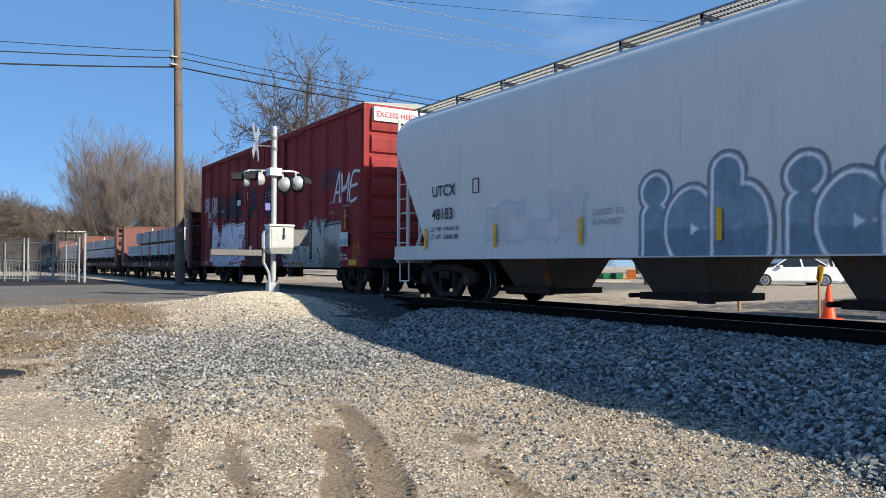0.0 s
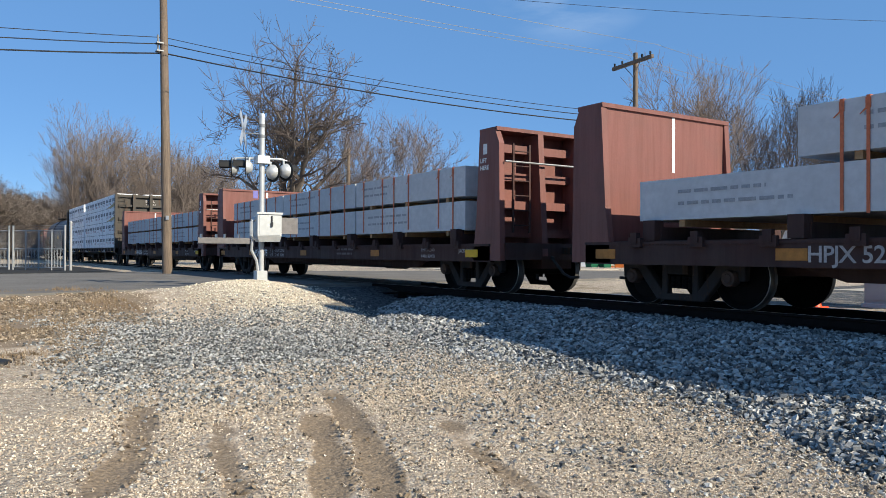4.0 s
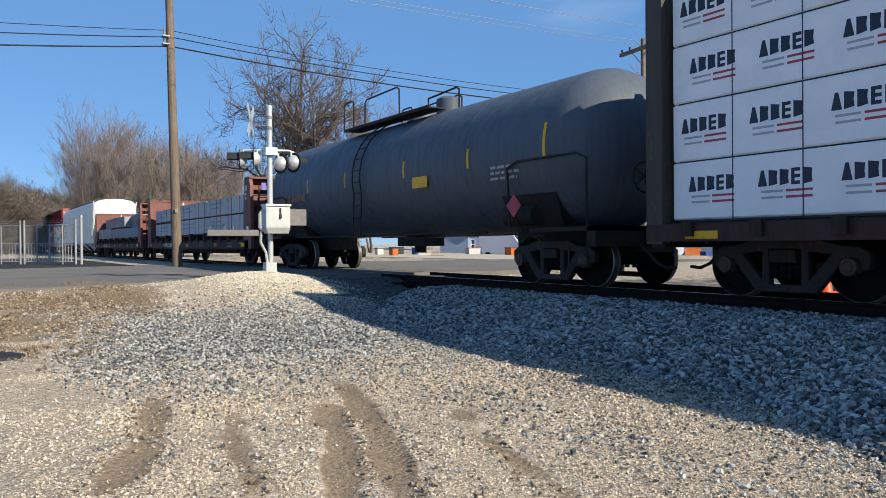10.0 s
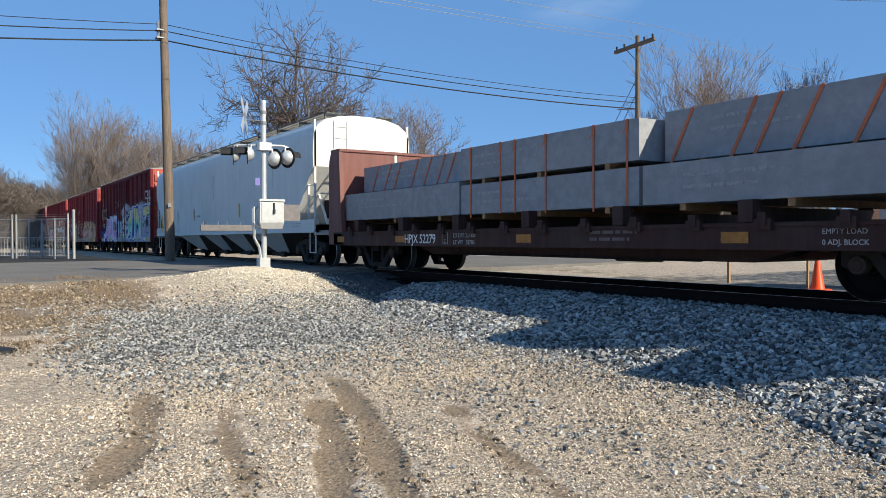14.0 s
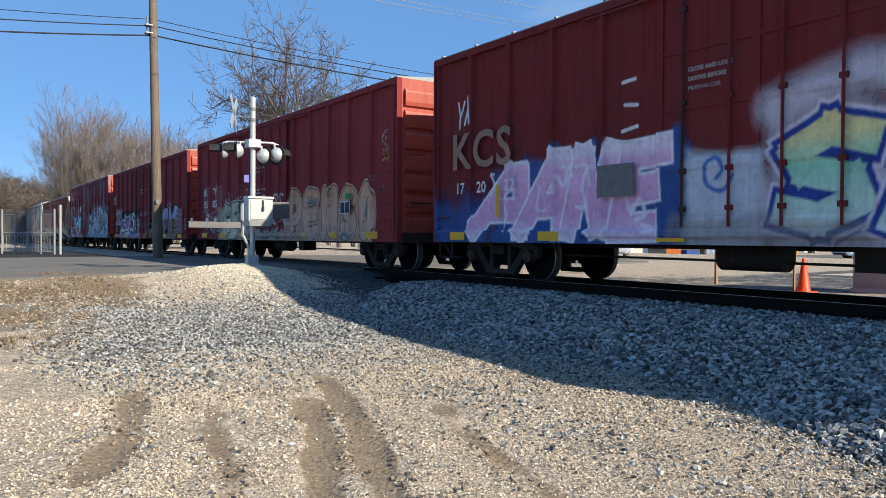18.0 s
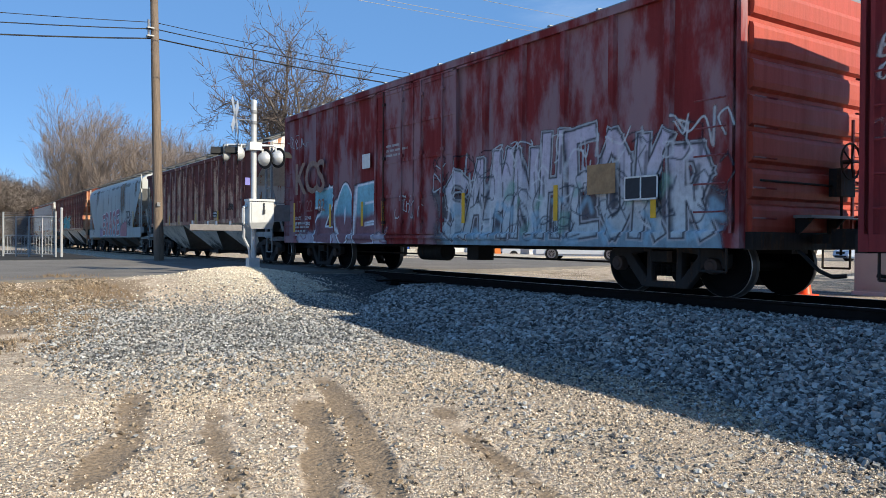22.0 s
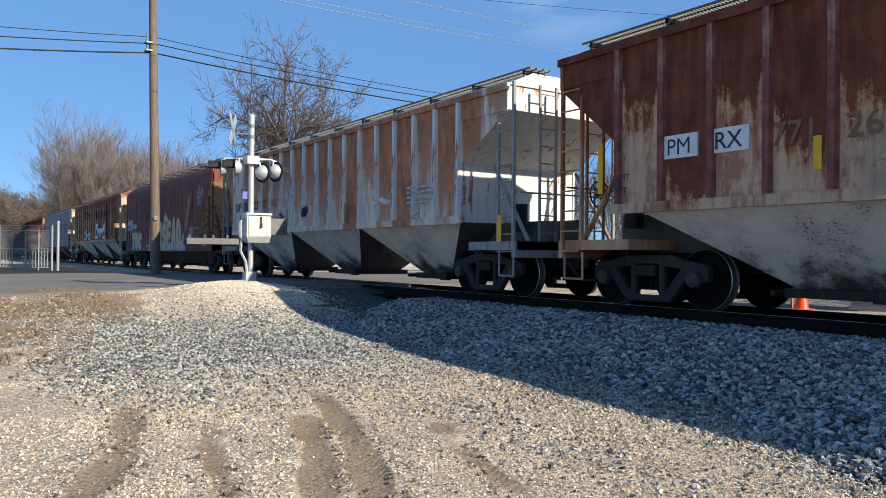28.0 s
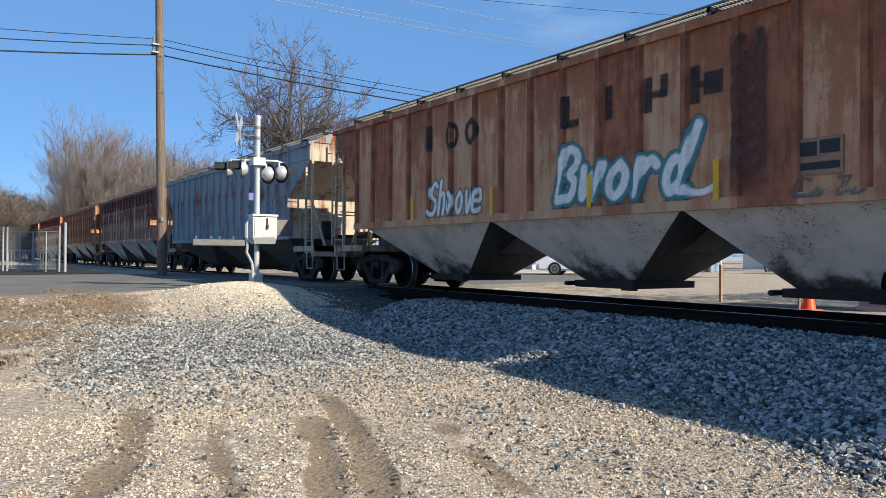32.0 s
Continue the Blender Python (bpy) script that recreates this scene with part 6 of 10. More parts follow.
def hopper_ends(car, L, eave, mat, plat=1.06, deep=1.5):
    for x, e in ((0.0, 1), (L, -1)):
        part("end_platform", Shape().box(*sorted((x, x + e * deep)), -1.5, 1.5, plat - 0.16, plat).box(*sorted((x, x + e * 0.1)), -1.55, 1.55, plat - 0.3, plat), mat, car)
        for sd in (-1, 1):
            for dx in (0.05, 0.5):
                part("end_post", Shape().box(*sorted((x + e * dx, x + e * (dx + 0.05))), *sorted((sd * 1.5, sd * 1.56)), plat, eave - (0.0 if dx < 0.1 else 0.7)), mat, car)
            ladder(car, x + e * 0.29, sd * 1.57, plat - 0.35, eave - 0.4, 0.42, 9, mat, uprights=False)
            part("step", Shape().path([(x + e * 0.1, sd * 1.5, plat - 0.2), (x + e * 0.1, sd * 1.5, 0.42), (x + e * 0.52, sd * 1.5, 0.42), (x + e * 0.52, sd * 1.5, plat - 0.2)], 0.02), mat, car)
            part("diagonal_brace", Shape().tube((x + e * 0.15, sd * 1.1, plat), (x + e * 1.2, sd * 1.1, plat + 1.5), 0.04), mat, car)
        part("end_ladder", Shape().box(*sorted((x + e * 0.02, x + e * 0.06)), -0.95, -0.91, plat, eave).box(*sorted((x + e * 0.02, x + e * 0.06)), -0.55, -0.51, plat, eave), mat, car)
        ladder(car, x + e * 0.04, -0.73, plat, eave, 0.42, 9, mat, "y", False)
        part("handrail", Shape().path([(x + e * 0.04, -1.4, plat + 0.9), (x + e * 0.04, 1.4, plat + 0.9)], 0.018).path([(x + e * 0.04, 0.5, plat), (x + e * 0.04, 0.5, plat + 1.3)], 0.018), mat, car)
        part("brake_gear", Shape().box(*sorted((x + e * 0.5, x + e * 1.0)), -0.3, 0.1, plat, plat + 0.35).tube((x + e * 0.5, 0.5, plat + 0.3), (x + e * 1.2, 0.5, plat + 0.3), 0.17, n=12).tube((x + e * 0.9, -0.7, plat + 0.2), (x + e * 0.9, -0.7, plat + 0.75), 0.16, n=12), BLACK, car, smooth=30)
        part("center_sill", Shape().box(*sorted((x, x + e * 3.0)), -0.3, 0.3, 0.55, plat - 0.16), BLACK, car)
    brake_wheel(car, L + 0.05, 0.55, plat + 0.95, BLACK)


def bay(car, x0, x1, ztop, zlow, ytop, mat, gate_y=0.6, wide=0.55):
    c = (x0 + x1) / 2
    w = min(wide, (x1 - x0) * (0.3 if wide < 0.7 else 0.37))
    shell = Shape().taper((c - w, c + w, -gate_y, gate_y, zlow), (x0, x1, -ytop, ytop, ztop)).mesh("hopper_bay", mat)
    # sheets facing along x take the dark copy, their shade painted in
    shell.materials.append(BAY_SHADE)
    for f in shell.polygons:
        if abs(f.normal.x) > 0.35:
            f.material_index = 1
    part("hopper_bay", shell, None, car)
    part("outlet_gate", Shape().box(c - w - 0.12, c + w + 0.12, -gate_y - 0.2, gate_y + 0.2, zlow - 0.1, zlow + 0.02).tube((c - w - 0.2, -gate_y - 0.35, zlow - 0.04), (c - w - 0.2, gate_y + 0.35, zlow - 0.04), 0.04).box(c + w, c + w + 0.25, -gate_y - 0.32, -gate_y - 0.2, zlow - 0.12, zlow + 0.06), BLACK, car)


def ribbed_hopper(rear, length, eave, body, ends, baymat, label, peaks, ribs=16, zb=1.48, top=None, slope_in=1.75, rear_in=1.28, post_mat=None, slope_mat=None):
    """Flat-sided covered hopper with outside posts and zigzag bays."""
    car = rolling("covered_hopper", label, "hopper car", rear)
    L = length
    side = [(rear_in, zb), (rear_in, 2.55), (0.0, 3.6), (0.0, eave), (L - 0.25, eave), (L - 0.25, 3.5), (L - slope_in, 2.62), (L - slope_in, zb)]
    shell = Shape().prism(side, -1.53, 1.53, "y").mesh("body", body)
    shell.materials.append(slope_mat or ends)
    for f in shell.polygons:
        if abs(f.normal.x) > 0.3:
            f.material_index = 1
    part("body", shell, None, car)
    for sd in (-1, 1):
        part("top_chord", Shape().box(0.0, L - 0.2, *sorted((sd * 1.53, sd * (SIDE - 0.01))), eave - 0.12, eave), body, car)
        part("side_sill", Shape().box(rear_in - 0.05, L - slope_in + 0.05, *sorted((sd * 1.53, sd * (SIDE - 0.01))), zb - 0.03, zb + 0.12), body, car)
        post = Shape().prism([(-0.07, sd * 1.53), (0.07, sd * 1.53), (0.045, sd * (SIDE - 0.008)), (-0.045, sd * (SIDE - 0.008))], zb + 0.12, eave - 0.12, "z").mesh("side_post", post_mat or body)
        for k in range(ribs + 1):
            x = rear_in + 0.05 + (L - slope_in - rear_in - 0.1) * k / ribs
            p = new("side_post", post)
            p.parent = car
            p.location = (x, 0, 0)
        for x0, x1 in ((0.02, rear_in), (L - slope_in, L - 0.25)):
            part("end_gusset", Shape().box(x0, x1, *sorted((sd * 1.535, sd * 1.55)), eave - 0.5, eave - 0.12), body, car)
    FACES[car.name] = rib_face(1.53, [rear_in + 0.05 + (L - slope_in - rear_in - 0.1) * k / ribs for k in range(ribs + 1)], [(-1, 99, -1, zb + 0.12, SIDE - 0.01), (-1, 99, eave - 0.12, 9, SIDE - 0.01)], 0.07, 0.045, SIDE - 0.008)
    roof = Shape().prism([(-1.56, eave - 0.02), (-0.95, eave + 0.26), (0.95, eave + 0.26), (1.56, eave - 0.02)], 0.02, L - 0.22)
    part("roof", roof, top or body, car)
    for k in range(4):
        x = 1.0 + (L - 2) * k / 4
        part("hatch_cover", Shape().box(x, x + (L - 2) / 4 - 0.15, -0.4, 0.4, eave + 0.26, eave + 0.36), top or body, car)
    walkway(car, L, eave + 0.34, GRATING)
    # sill between the bays has the same painted-in shade
    part("center_sill", Shape().box(0.4, L - 0.4, -0.42, 0.42, 0.86, zb + 0.02), BAY_SHADE, car)
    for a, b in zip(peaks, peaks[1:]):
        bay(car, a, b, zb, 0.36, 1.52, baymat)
    hopper_ends(car, L, eave, ends)
    running_gear(car, L, 1.5, L - 1.5)
    return car


def smooth_hopper(rear, length, eave, body, ends, baymat, label, bays, half=SIDE, zs=0.98, sill=0.32, cut=1.35, ztop=3.55, zcut=1.35, slope_mat=None, wide=0.55, walk_mat=None, deep=1.38):
    """Round-sided covered hopper with a deep side sill and sloped end sheets."""
    car = rolling("covered_hopper", label, "hopper car", rear)
    L = length
    prof = []
    for y, z in ((-half + 0.022, zs + 0.1), (-half + 0.014, 1.7), (-half + 0.01, 2.5), (-half + 0.01, 3.3), (-1.57, eave - 0.32), (-1.46, eave - 0.06), (-1.2, eave + 0.13), (-0.75, eave + 0.25), (-0.3, eave + 0.29)):
        prof.append((y, z))
    prof += [(-y, z) for y, z in reversed(prof)]
    bm = bmesh.new()
    bm.from_mesh(Shape().prism(prof, 0.05, L - 0.05).mesh("body", None))
    for x0, nx in ((0.05, -1), (L - 0.05, 1)):
        a = Vector((x0, 0, ztop))
        b = Vector((x0 - nx * cut, 0, zcut))
        d = (b - a).normalized()
        nrm = Vector((nx * abs(d.z), 0, -abs(d.x)))
        cutg = bmesh.ops.bisect_plane(bm, geom=bm.verts[:] + bm.edges[:] + bm.faces[:], plane_co=a, plane_no=nrm, clear_outer=True)
        edges = [g for g in cutg["geom_cut"] if isinstance(g, bmesh.types.BMEdge)]
        bmesh.ops.contextual_create(bm, geom=edges)
    bmesh.ops.recalc_face_normals(bm, faces=bm.faces)
    me = bpy.data.meshes.new("body")
    bm.to_mesh(me)
    bm.free()
    me.materials.append(body)
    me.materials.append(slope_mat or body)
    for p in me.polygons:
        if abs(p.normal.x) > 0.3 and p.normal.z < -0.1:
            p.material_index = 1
    me.shade_smooth()
    me.set_sharp_from_angle(angle=radians(32))
    part("body", me, None, car)
    for sd in (-1, 1):
        part("side_sill", Shape().box(0, L, *sorted((sd * 1.44, sd * (half - 0.015))), zs, zs + sill).box(0, L, *sorted((sd * 1.40, sd * (half))), zs - 0.03, zs + 0.02), body, car)
        for k in range(1, 6):
            x = L * k / 6
            part("seam", Shape().tube((x, sd * (half - 0.004), 2.4), (x, sd * (half - 0.004), 3.3), 0.008, n=5), body, car)
    FACES[car.name] = lambda x, z: np.interp(z, [zs + 0.02, zs + 0.045, zs + sill, zs + sill + 0.03, 3.3, eave - 0.32, eave - 0.06], [half, half - 0.012, half - 0.012, half - 0.008, half - 0.008, 1.572, 1.465])
    for k in range(5):
        x = 1.0 + (L - 2) * k / 5
        part("hatch_cover", Shape().box(x, x + (L - 2) / 5 - 0.12, -0.38, 0.38, eave + 0.2, eave + 0.3), body, car)
    walkway(car, L, eave + 0.36, walk_mat or GRATING)
    for a, b in bays:
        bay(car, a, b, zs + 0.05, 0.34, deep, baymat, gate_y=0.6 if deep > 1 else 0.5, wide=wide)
    hopper_ends(car, L, eave + 0.1, ends, plat=zs + 0.2)
    running_gear(car, L, 1.5, L - 1.5)
    return car


# ---- bulkhead flatcars ----
def bulkhead_flat(rear, length, number, label, bright):
    car = rolling("bulkhead_flatcar", label, "flatcar", rear)
    L = length
    part("deck", Shape().box(0.1, L - 0.1, -1.5, 1.5, 0.9, 1.0), SILL_BROWN, car)
    for sd in (-1, 1):
        part("side_sill", Shape().box(0.3, L - 0.3, *sorted((sd * 1.5, sd * SIDE)), 0.64, 0.97).box(0.3, L - 0.3, *sorted((sd * 1.42, sd * 1.63)), 0.94, 0.985), SILL_BROWN, car)
        pocket = Shape().box(-0.12, 0.12, *sorted((sd * SIDE, sd * 1.68)), 0.9, 1.04).box(-0.06, 0.06, *sorted((sd * SIDE, sd * 1.7)), 0.96, 1.12).mesh("stake_pocket", SILL_BROWN)
        for k in range(14):
            p = new("stake_pocket", pocket)
            p.parent = car
            p.location = (1.4 + (L - 2.8) * k / 13, 0, 0)
    for k in range(7):
        x = 1.6 + (L - 3.2) * k / 6
        part("riser", Shape().box(x - 0.13, x + 0.13, -1.45, 1.45, 1.0, 1.2).box(x - 0.11, x + 0.11, -1.58, -1.38, 1.0, 1.3).box(x - 0.11, x + 0.11, 1.38, 1.58, 1.0, 1.3), SILL_BROWN, car, "brown steel load riser")
    for x, e in ((0, 1), (L, -1)):
        h = part("bulkhead", Shape().box(*sorted((x + e * 0.54, x + e * 0.62)), -1.5, 1.5, 1.0, 3.2), OXIDE, car, "oxide red steel bulkhead")
        for sd in (-1, 1):
            y0, y1 = sorted((sd * 1.49, sd * SIDE))
            part("side_gusset", Shape().prism([(x - e * 0.02, 0.66), (x + e * 0.86, 0.66), (x + e * 0.74, 1.55), (x + e * 0.64, 3.2), (x + e * 0.16, 3.2), (x + e * 0.02, 2.9)], y0, y1, "y"), OXIDE, h)
        for y in (-0.52, 0.52):
            part("post", Shape().prism([(x + e * 0.56, 0.7), (x - e * 0.06, 0.75), (x + e * 0.1, 3.15), (x + e * 0.56, 3.15)], y - 0.07, y + 0.07, "y"), OXIDE, h)
        for z in (1.2, 1.75, 2.3, 2.85):
            part("stiffener", Shape().box(*sorted((x + e * 0.32, x + e * 0.55)), -1.5, 1.5, z - 0.08, z + 0.08), OXIDE, h)
        part("top_cap", Shape().box(*sorted((x + e * 0.1, x + e * 0.66)), -1.6, 1.6, 3.15, 3.22), OXIDE, h)
        ladder(car, x - e * 0.02, -1.1, 1.2, 2.9, 0.4, 6, SILL_BROWN, "y", True)
        part("end_rail", Shape().tube((x - e * 0.03, -1.5, 2.55), (x - e * 0.03, 1.5, 2.55), 0.02), GALV, car)
        part("end_sill", Shape().box(*sorted((x - e * 0.05, x + e * 0.3)), -1.5, 1.5, 0.68, 1.0), SILL_BROWN, car)
        if e > 0:
            part("warning_stripe", Shape().box(x + 0.622, x + 0.627, 0.1, 0.17, 2.2, 3.15), WHITE, h)
    brake_wheel(car, L - 0.1, 0.95, 1.9, BLACK)
    part("center_sill", Shape().box(0.2, L - 0.2, -0.4, 0.4, 0.5, 0.92).prism([(2.6, 0.9), (4.2, 0.45), (L - 4.2, 0.45), (L - 2.6, 0.9)], -0.9, 0.9, "y"), SILL_BROWN, car)
    part("air_tank", Shape().tube((L * 0.48, 1.15, 0.52), (L * 0.48 + 1.1, 1.15, 0.52), 0.19, n=14).tube((L * 0.3, -0.95, 0.48), (L * 0.7, -0.95, 0.46), 0.02), BLACK, car, smooth=30)
    lettering(car, "HPJX " + number, 4.1, -SIDE - 0.004, 0.71, 0.28, WHITE if bright else FADED_WHITE, 0.004, spacing=0.95)
    lettering(car, "LD LMT 227300", 6.1, -SIDE - 0.004, 0.83, 0.12, FADED_WHITE, 0.002)
    lettering(car, "LT WT   58700", 6.1, -SIDE - 0.004, 0.69, 0.12, FADED_WHITE, 0.002)
    part("plate_mark", Shape().box(5.68, 5.9, -SIDE - 0.004, -SIDE, 0.69, 0.7).box(5.68, 5.9, -SIDE - 0.004, -SIDE, 0.93, 0.94).box(5.68, 5.69, -SIDE - 0.004, -SIDE, 0.69, 0.94).box(5.89, 5.9, -SIDE - 0.004, -SIDE, 0.69, 0.94), FADED_WHITE, car)
    lettering(car, "C", 5.75, -SIDE - 0.004, 0.72, 0.1, FADED_WHITE, 0.002)
    lettering(car, "JACK / PULL", L - 1.35, -SIDE - 0.004, 0.82, 0.1, FADED_WHITE, 0.002)
    lettering(car, "EMPTY LOAD", L - 2.8, -SIDE - 0.004, 0.84, 0.09, FADED_WHITE, 0.002)
    lettering(car, "0 ADJ. BLOCK", L - 2.8, -SIDE - 0.004, 0.71, 0.09, FADED_WHITE, 0.002)
    lettering(car, "LIFT", L - 0.62, -SIDE - 0.004, 2.56, 0.12, WHITE, 0.003)
    lettering(car, "HERE", L - 0.62, -SIDE - 0.004, 2.42, 0.12, WHITE, 0.003)
    part("lift_mark", Shape().box(L - 0.52, L - 0.4, -SIDE - 0.004, -SIDE, 2.72, 2.92), WHITE, car)
    marks(car, L * 0.6, 0.92, 1.1, 2, spray((0.17, 0.13, 0.12)), seed=int(number))
    if not bright:
        part("data_panel", Shape().box(L * 0.5, L * 0.5 + 0.42, -SIDE - 0.004, -SIDE, 0.68, 0.95), GREY_PRINT, car)
    for x in (0.75, 3.9, 8.4, 12.8, L - 0.9):
        reflector(car, x, 0.8, 0.42, 0.15, YELLOW if bright and x > L - 1 else DULL_YELLOW)
    running_gear(car, L, 1.75, L - 1.75)
    return car


def panel_bundle(rear, x0, x1, z0, z1, seed, mat=None, y=(-1.45, 1.45), slant=False, straps=()):
    """A strapped stack of pale concrete panels that rides on a flatcar."""
    b = thing("concrete_panel_bundle", "strapped bundle of pale grey concrete panels riding on a flatcar", "building panels", (rear, 0, 0), "panel load")
    MOVERS.append((b, rear, 0.0, 0.0))
    r = random.Random(seed)
    n = 4
    for k in range(n):
        ya, yb = y[0] + (y[1] - y[0]) * k / n, y[0] + (y[1] - y[0]) * (k + 1) / n
        j = r.uniform(-0.008, 0.008)
        part("panel", Shape().box(x0 + 0.01 + j * (k > 0), x1 - 0.01 + j * (k > 0), ya + 0.004, yb - 0.004, z0, z1), mat or CONCRETE, b)
    ln = x1 - x0
    m = max(2, int(ln / (0.62 if slant else 0.75)))
    at = straps or [x0 + ln * (k + 0.5) / m + r.uniform(-0.24, 0.24) for k in range(m)]
    if z0 < 1.9 and not slant:
        at = []
    for x in at:
        s = Shape()
        tilt = 0.45 if slant else 0.0
        if not slant:
            foot = r.uniform(1.22, 1.34)
            s.box(x - 0.021, x + 0.021, y[0] - 0.009, y[0] - 0.002, foot, z1)
            s.box(x - 0.03, x + 0.03, y[0] - 0.014, y[0] - 0.003, z1 - 0.14, z1 - 0.02)
            s.hexa([(x - 0.1, y[0] - 0.012, z1 - 0.2), (x - 0.095, y[0] - 0.012, z1 - 0.21), (x - 0.095, y[0] - 0.008, z1 - 0.21), (x - 0.1, y[0] - 0.008, z1 - 0.2), (x - 0.01, y[0] - 0.016, z1 - 0.12), (x, y[0] - 0.016, z1 - 0.14), (x, y[0] - 0.01, z1 - 0.14), (x - 0.01, y[0] - 0.01, z1 - 0.12)])
            s.box(x - 0.026, x + 0.026, y[0] - 0.009, y[1], z1, z1 + 0.008)
            part("strap", s, STRAP, b, "orange strap")
            continue
        s.hexa([(x - 0.028, y[0] - 0.008, z0 - 0.12), (x + 0.028, y[0] - 0.008, z0 - 0.12), (x + 0.028, y[0], z0 - 0.12), (x - 0.028, y[0], z0 - 0.12), (x - 0.028 + tilt, y[0] - 0.008, z1), (x + 0.028 + tilt, y[0] - 0.008, z1), (x + 0.028 + tilt, y[0], z1), (x - 0.028 + tilt, y[0], z1)])
        s.box(x - 0.02 + tilt, x + 0.02 + tilt, y[0] - 0.008, y[1], z1, z1 + 0.008)
        part("strap", s, STRAP, b, "orange strap")
    for k in range(3):
        x = x0 + ln * (0.15 + 0.35 * k)
        part("spacer", Shape().box(x - 0.05, x + 0.05, y[0] + 0.05, y[1] - 0.05, z0 - 0.1, z0), TIMBER, b, "timber spacer")
    marks(b, x0 + ln * r.uniform(0.08, 0.2), z1 - 0.17, min(2.0, ln * 0.45), 2, BUNDLE_PRINT, 0.17, 0.05, seed, y[0] - 0.003)
    return b


# ---- centre-beam car ----
def centerbeam(rear, L):
    car = rolling("centerbeam_flatcar", "dark olive centre-beam flatcar loaded with wrapped lumber", "flatcar", rear)
    part("deck", Shape().box(0.1, L - 0.1, -1.5, 1.5, 0.95, 1.06), BLACK, car)
    for sd in (-1, 1):
        part("side_sill", Shape().box(0, L, *sorted((sd * 1.5, sd * 1.62)), 0.79, 1.04), SILL_BROWN, car)
        pk = Shape().box(-0.09, 0.09, *sorted((sd * 1.62, sd * 1.7)), 0.86, 1.06).mesh("winch", BLACK)
        for k in range(20):
            p = new("winch", pk)
            p.parent = car
            p.location = (0.8 + (L - 1.6) * k / 19, 0, 0)
    part("center_beam", Shape().box(0.4, L - 0.4, -0.12, 0.12, 1.06, 1.3).box(0.4, L - 0.4, -0.16, 0.16, 4.2, 4.36), DARK_OLIVE, car)
    for k in range(12):
        x = 0.8 + (L - 1.6) * k / 11
        part("beam_post", Shape().box(x - 0.08, x + 0.08, -0.1, 0.1, 1.3, 4.2), DARK_OLIVE, car)
    for x, e in ((0, 1), (L, -1)):
        h = part("bulkhead", Shape().box(*sorted((x + e * 0.25, x + e * 0.33)), -1.5, 1.5, 1.06, 4.4), DARK_OLIVE, car, "dark olive bulkhead")
        for y in (-1.53, -0.5, 0.5, 1.53):
            part("post", Shape().box(*sorted((x, x + e * 0.3)), y - 0.08, y + 0.08, 0.75, 4.42), DARK_OLIVE, h)
        for z in (1.3, 2.1, 2.9, 3.7, 4.3):
            part("stiffener", Shape().box(*sorted((x + e * 0.1, x + e * 0.25)), -1.5, 1.5, z - 0.07, z + 0.07), DARK_OLIVE, h)
        ladder(car, x - e * 0.02, -1.15, 1.0, 4.3, 0.42, 10, DARK_OLIVE, "y", True)
        part("end_sill", Shape().box(*sorted((x, x + e * 0.25)), -1.5, 1.5, 0.7, 1.06), BLACK, car)
    brake_wheel(car, L + 0.12, -0.2, 2.0, BLACK)
    for words, z in (("BC   L", 3.95), ("730089", 3.7)):
        lettering(car, words, L - 0.24, 0.2, z, 0.22, FADED_WHITE, 0.003, turn=90)
    lettering(car, "PLATE C", L - 0.1, -1.68, 3.1, 0.07, WHITE, 0.001)
    lettering(car, "73008", 4.75, -1.625, 0.79, 0.24, WHITE, 0.004)
    part("owner_mark", Shape().box(3.7, 4.45, -1.628, -1.62, 0.8, 0.98), FADED_WHITE, car, "worn white owner mark")
    for x in (10.8, 18.0):
        part("owner_mark", Shape().box(x, x + 1.1, -1.628, -1.62, 0.8, 0.95), FADED_WHITE, car)
    for x in (1.0, 7.6, 12.6, 17.0, 21.5):
        reflector(car, x, 0.88, 0.55, 0.11, YELLOW, -1.626)
    reflector(car, L - 0.16, 2.2, 0.1, 1.0, DULL_YELLOW, -1.62)
    part("center_sill", Shape().box(0.2, L - 0.2, -0.35, 0.35, 0.5, 0.95), BLACK, car)
    part("brake_gear", Shape().tube((9.0, -0.8, 0.5), (10.2, -0.8, 0.5), 0.18, n=12).box(11.5, 11.9, -0.9, -0.5, 0.35, 0.75).path([(3, -0.7, 0.5), (L - 3, -0.7, 0.45)], 0.02).box(14, 14.5, -0.8, -0.4, 0.3, 0.8), BLACK, car)
    running_gear(car, L, 1.9, L - 2.0)
    return car


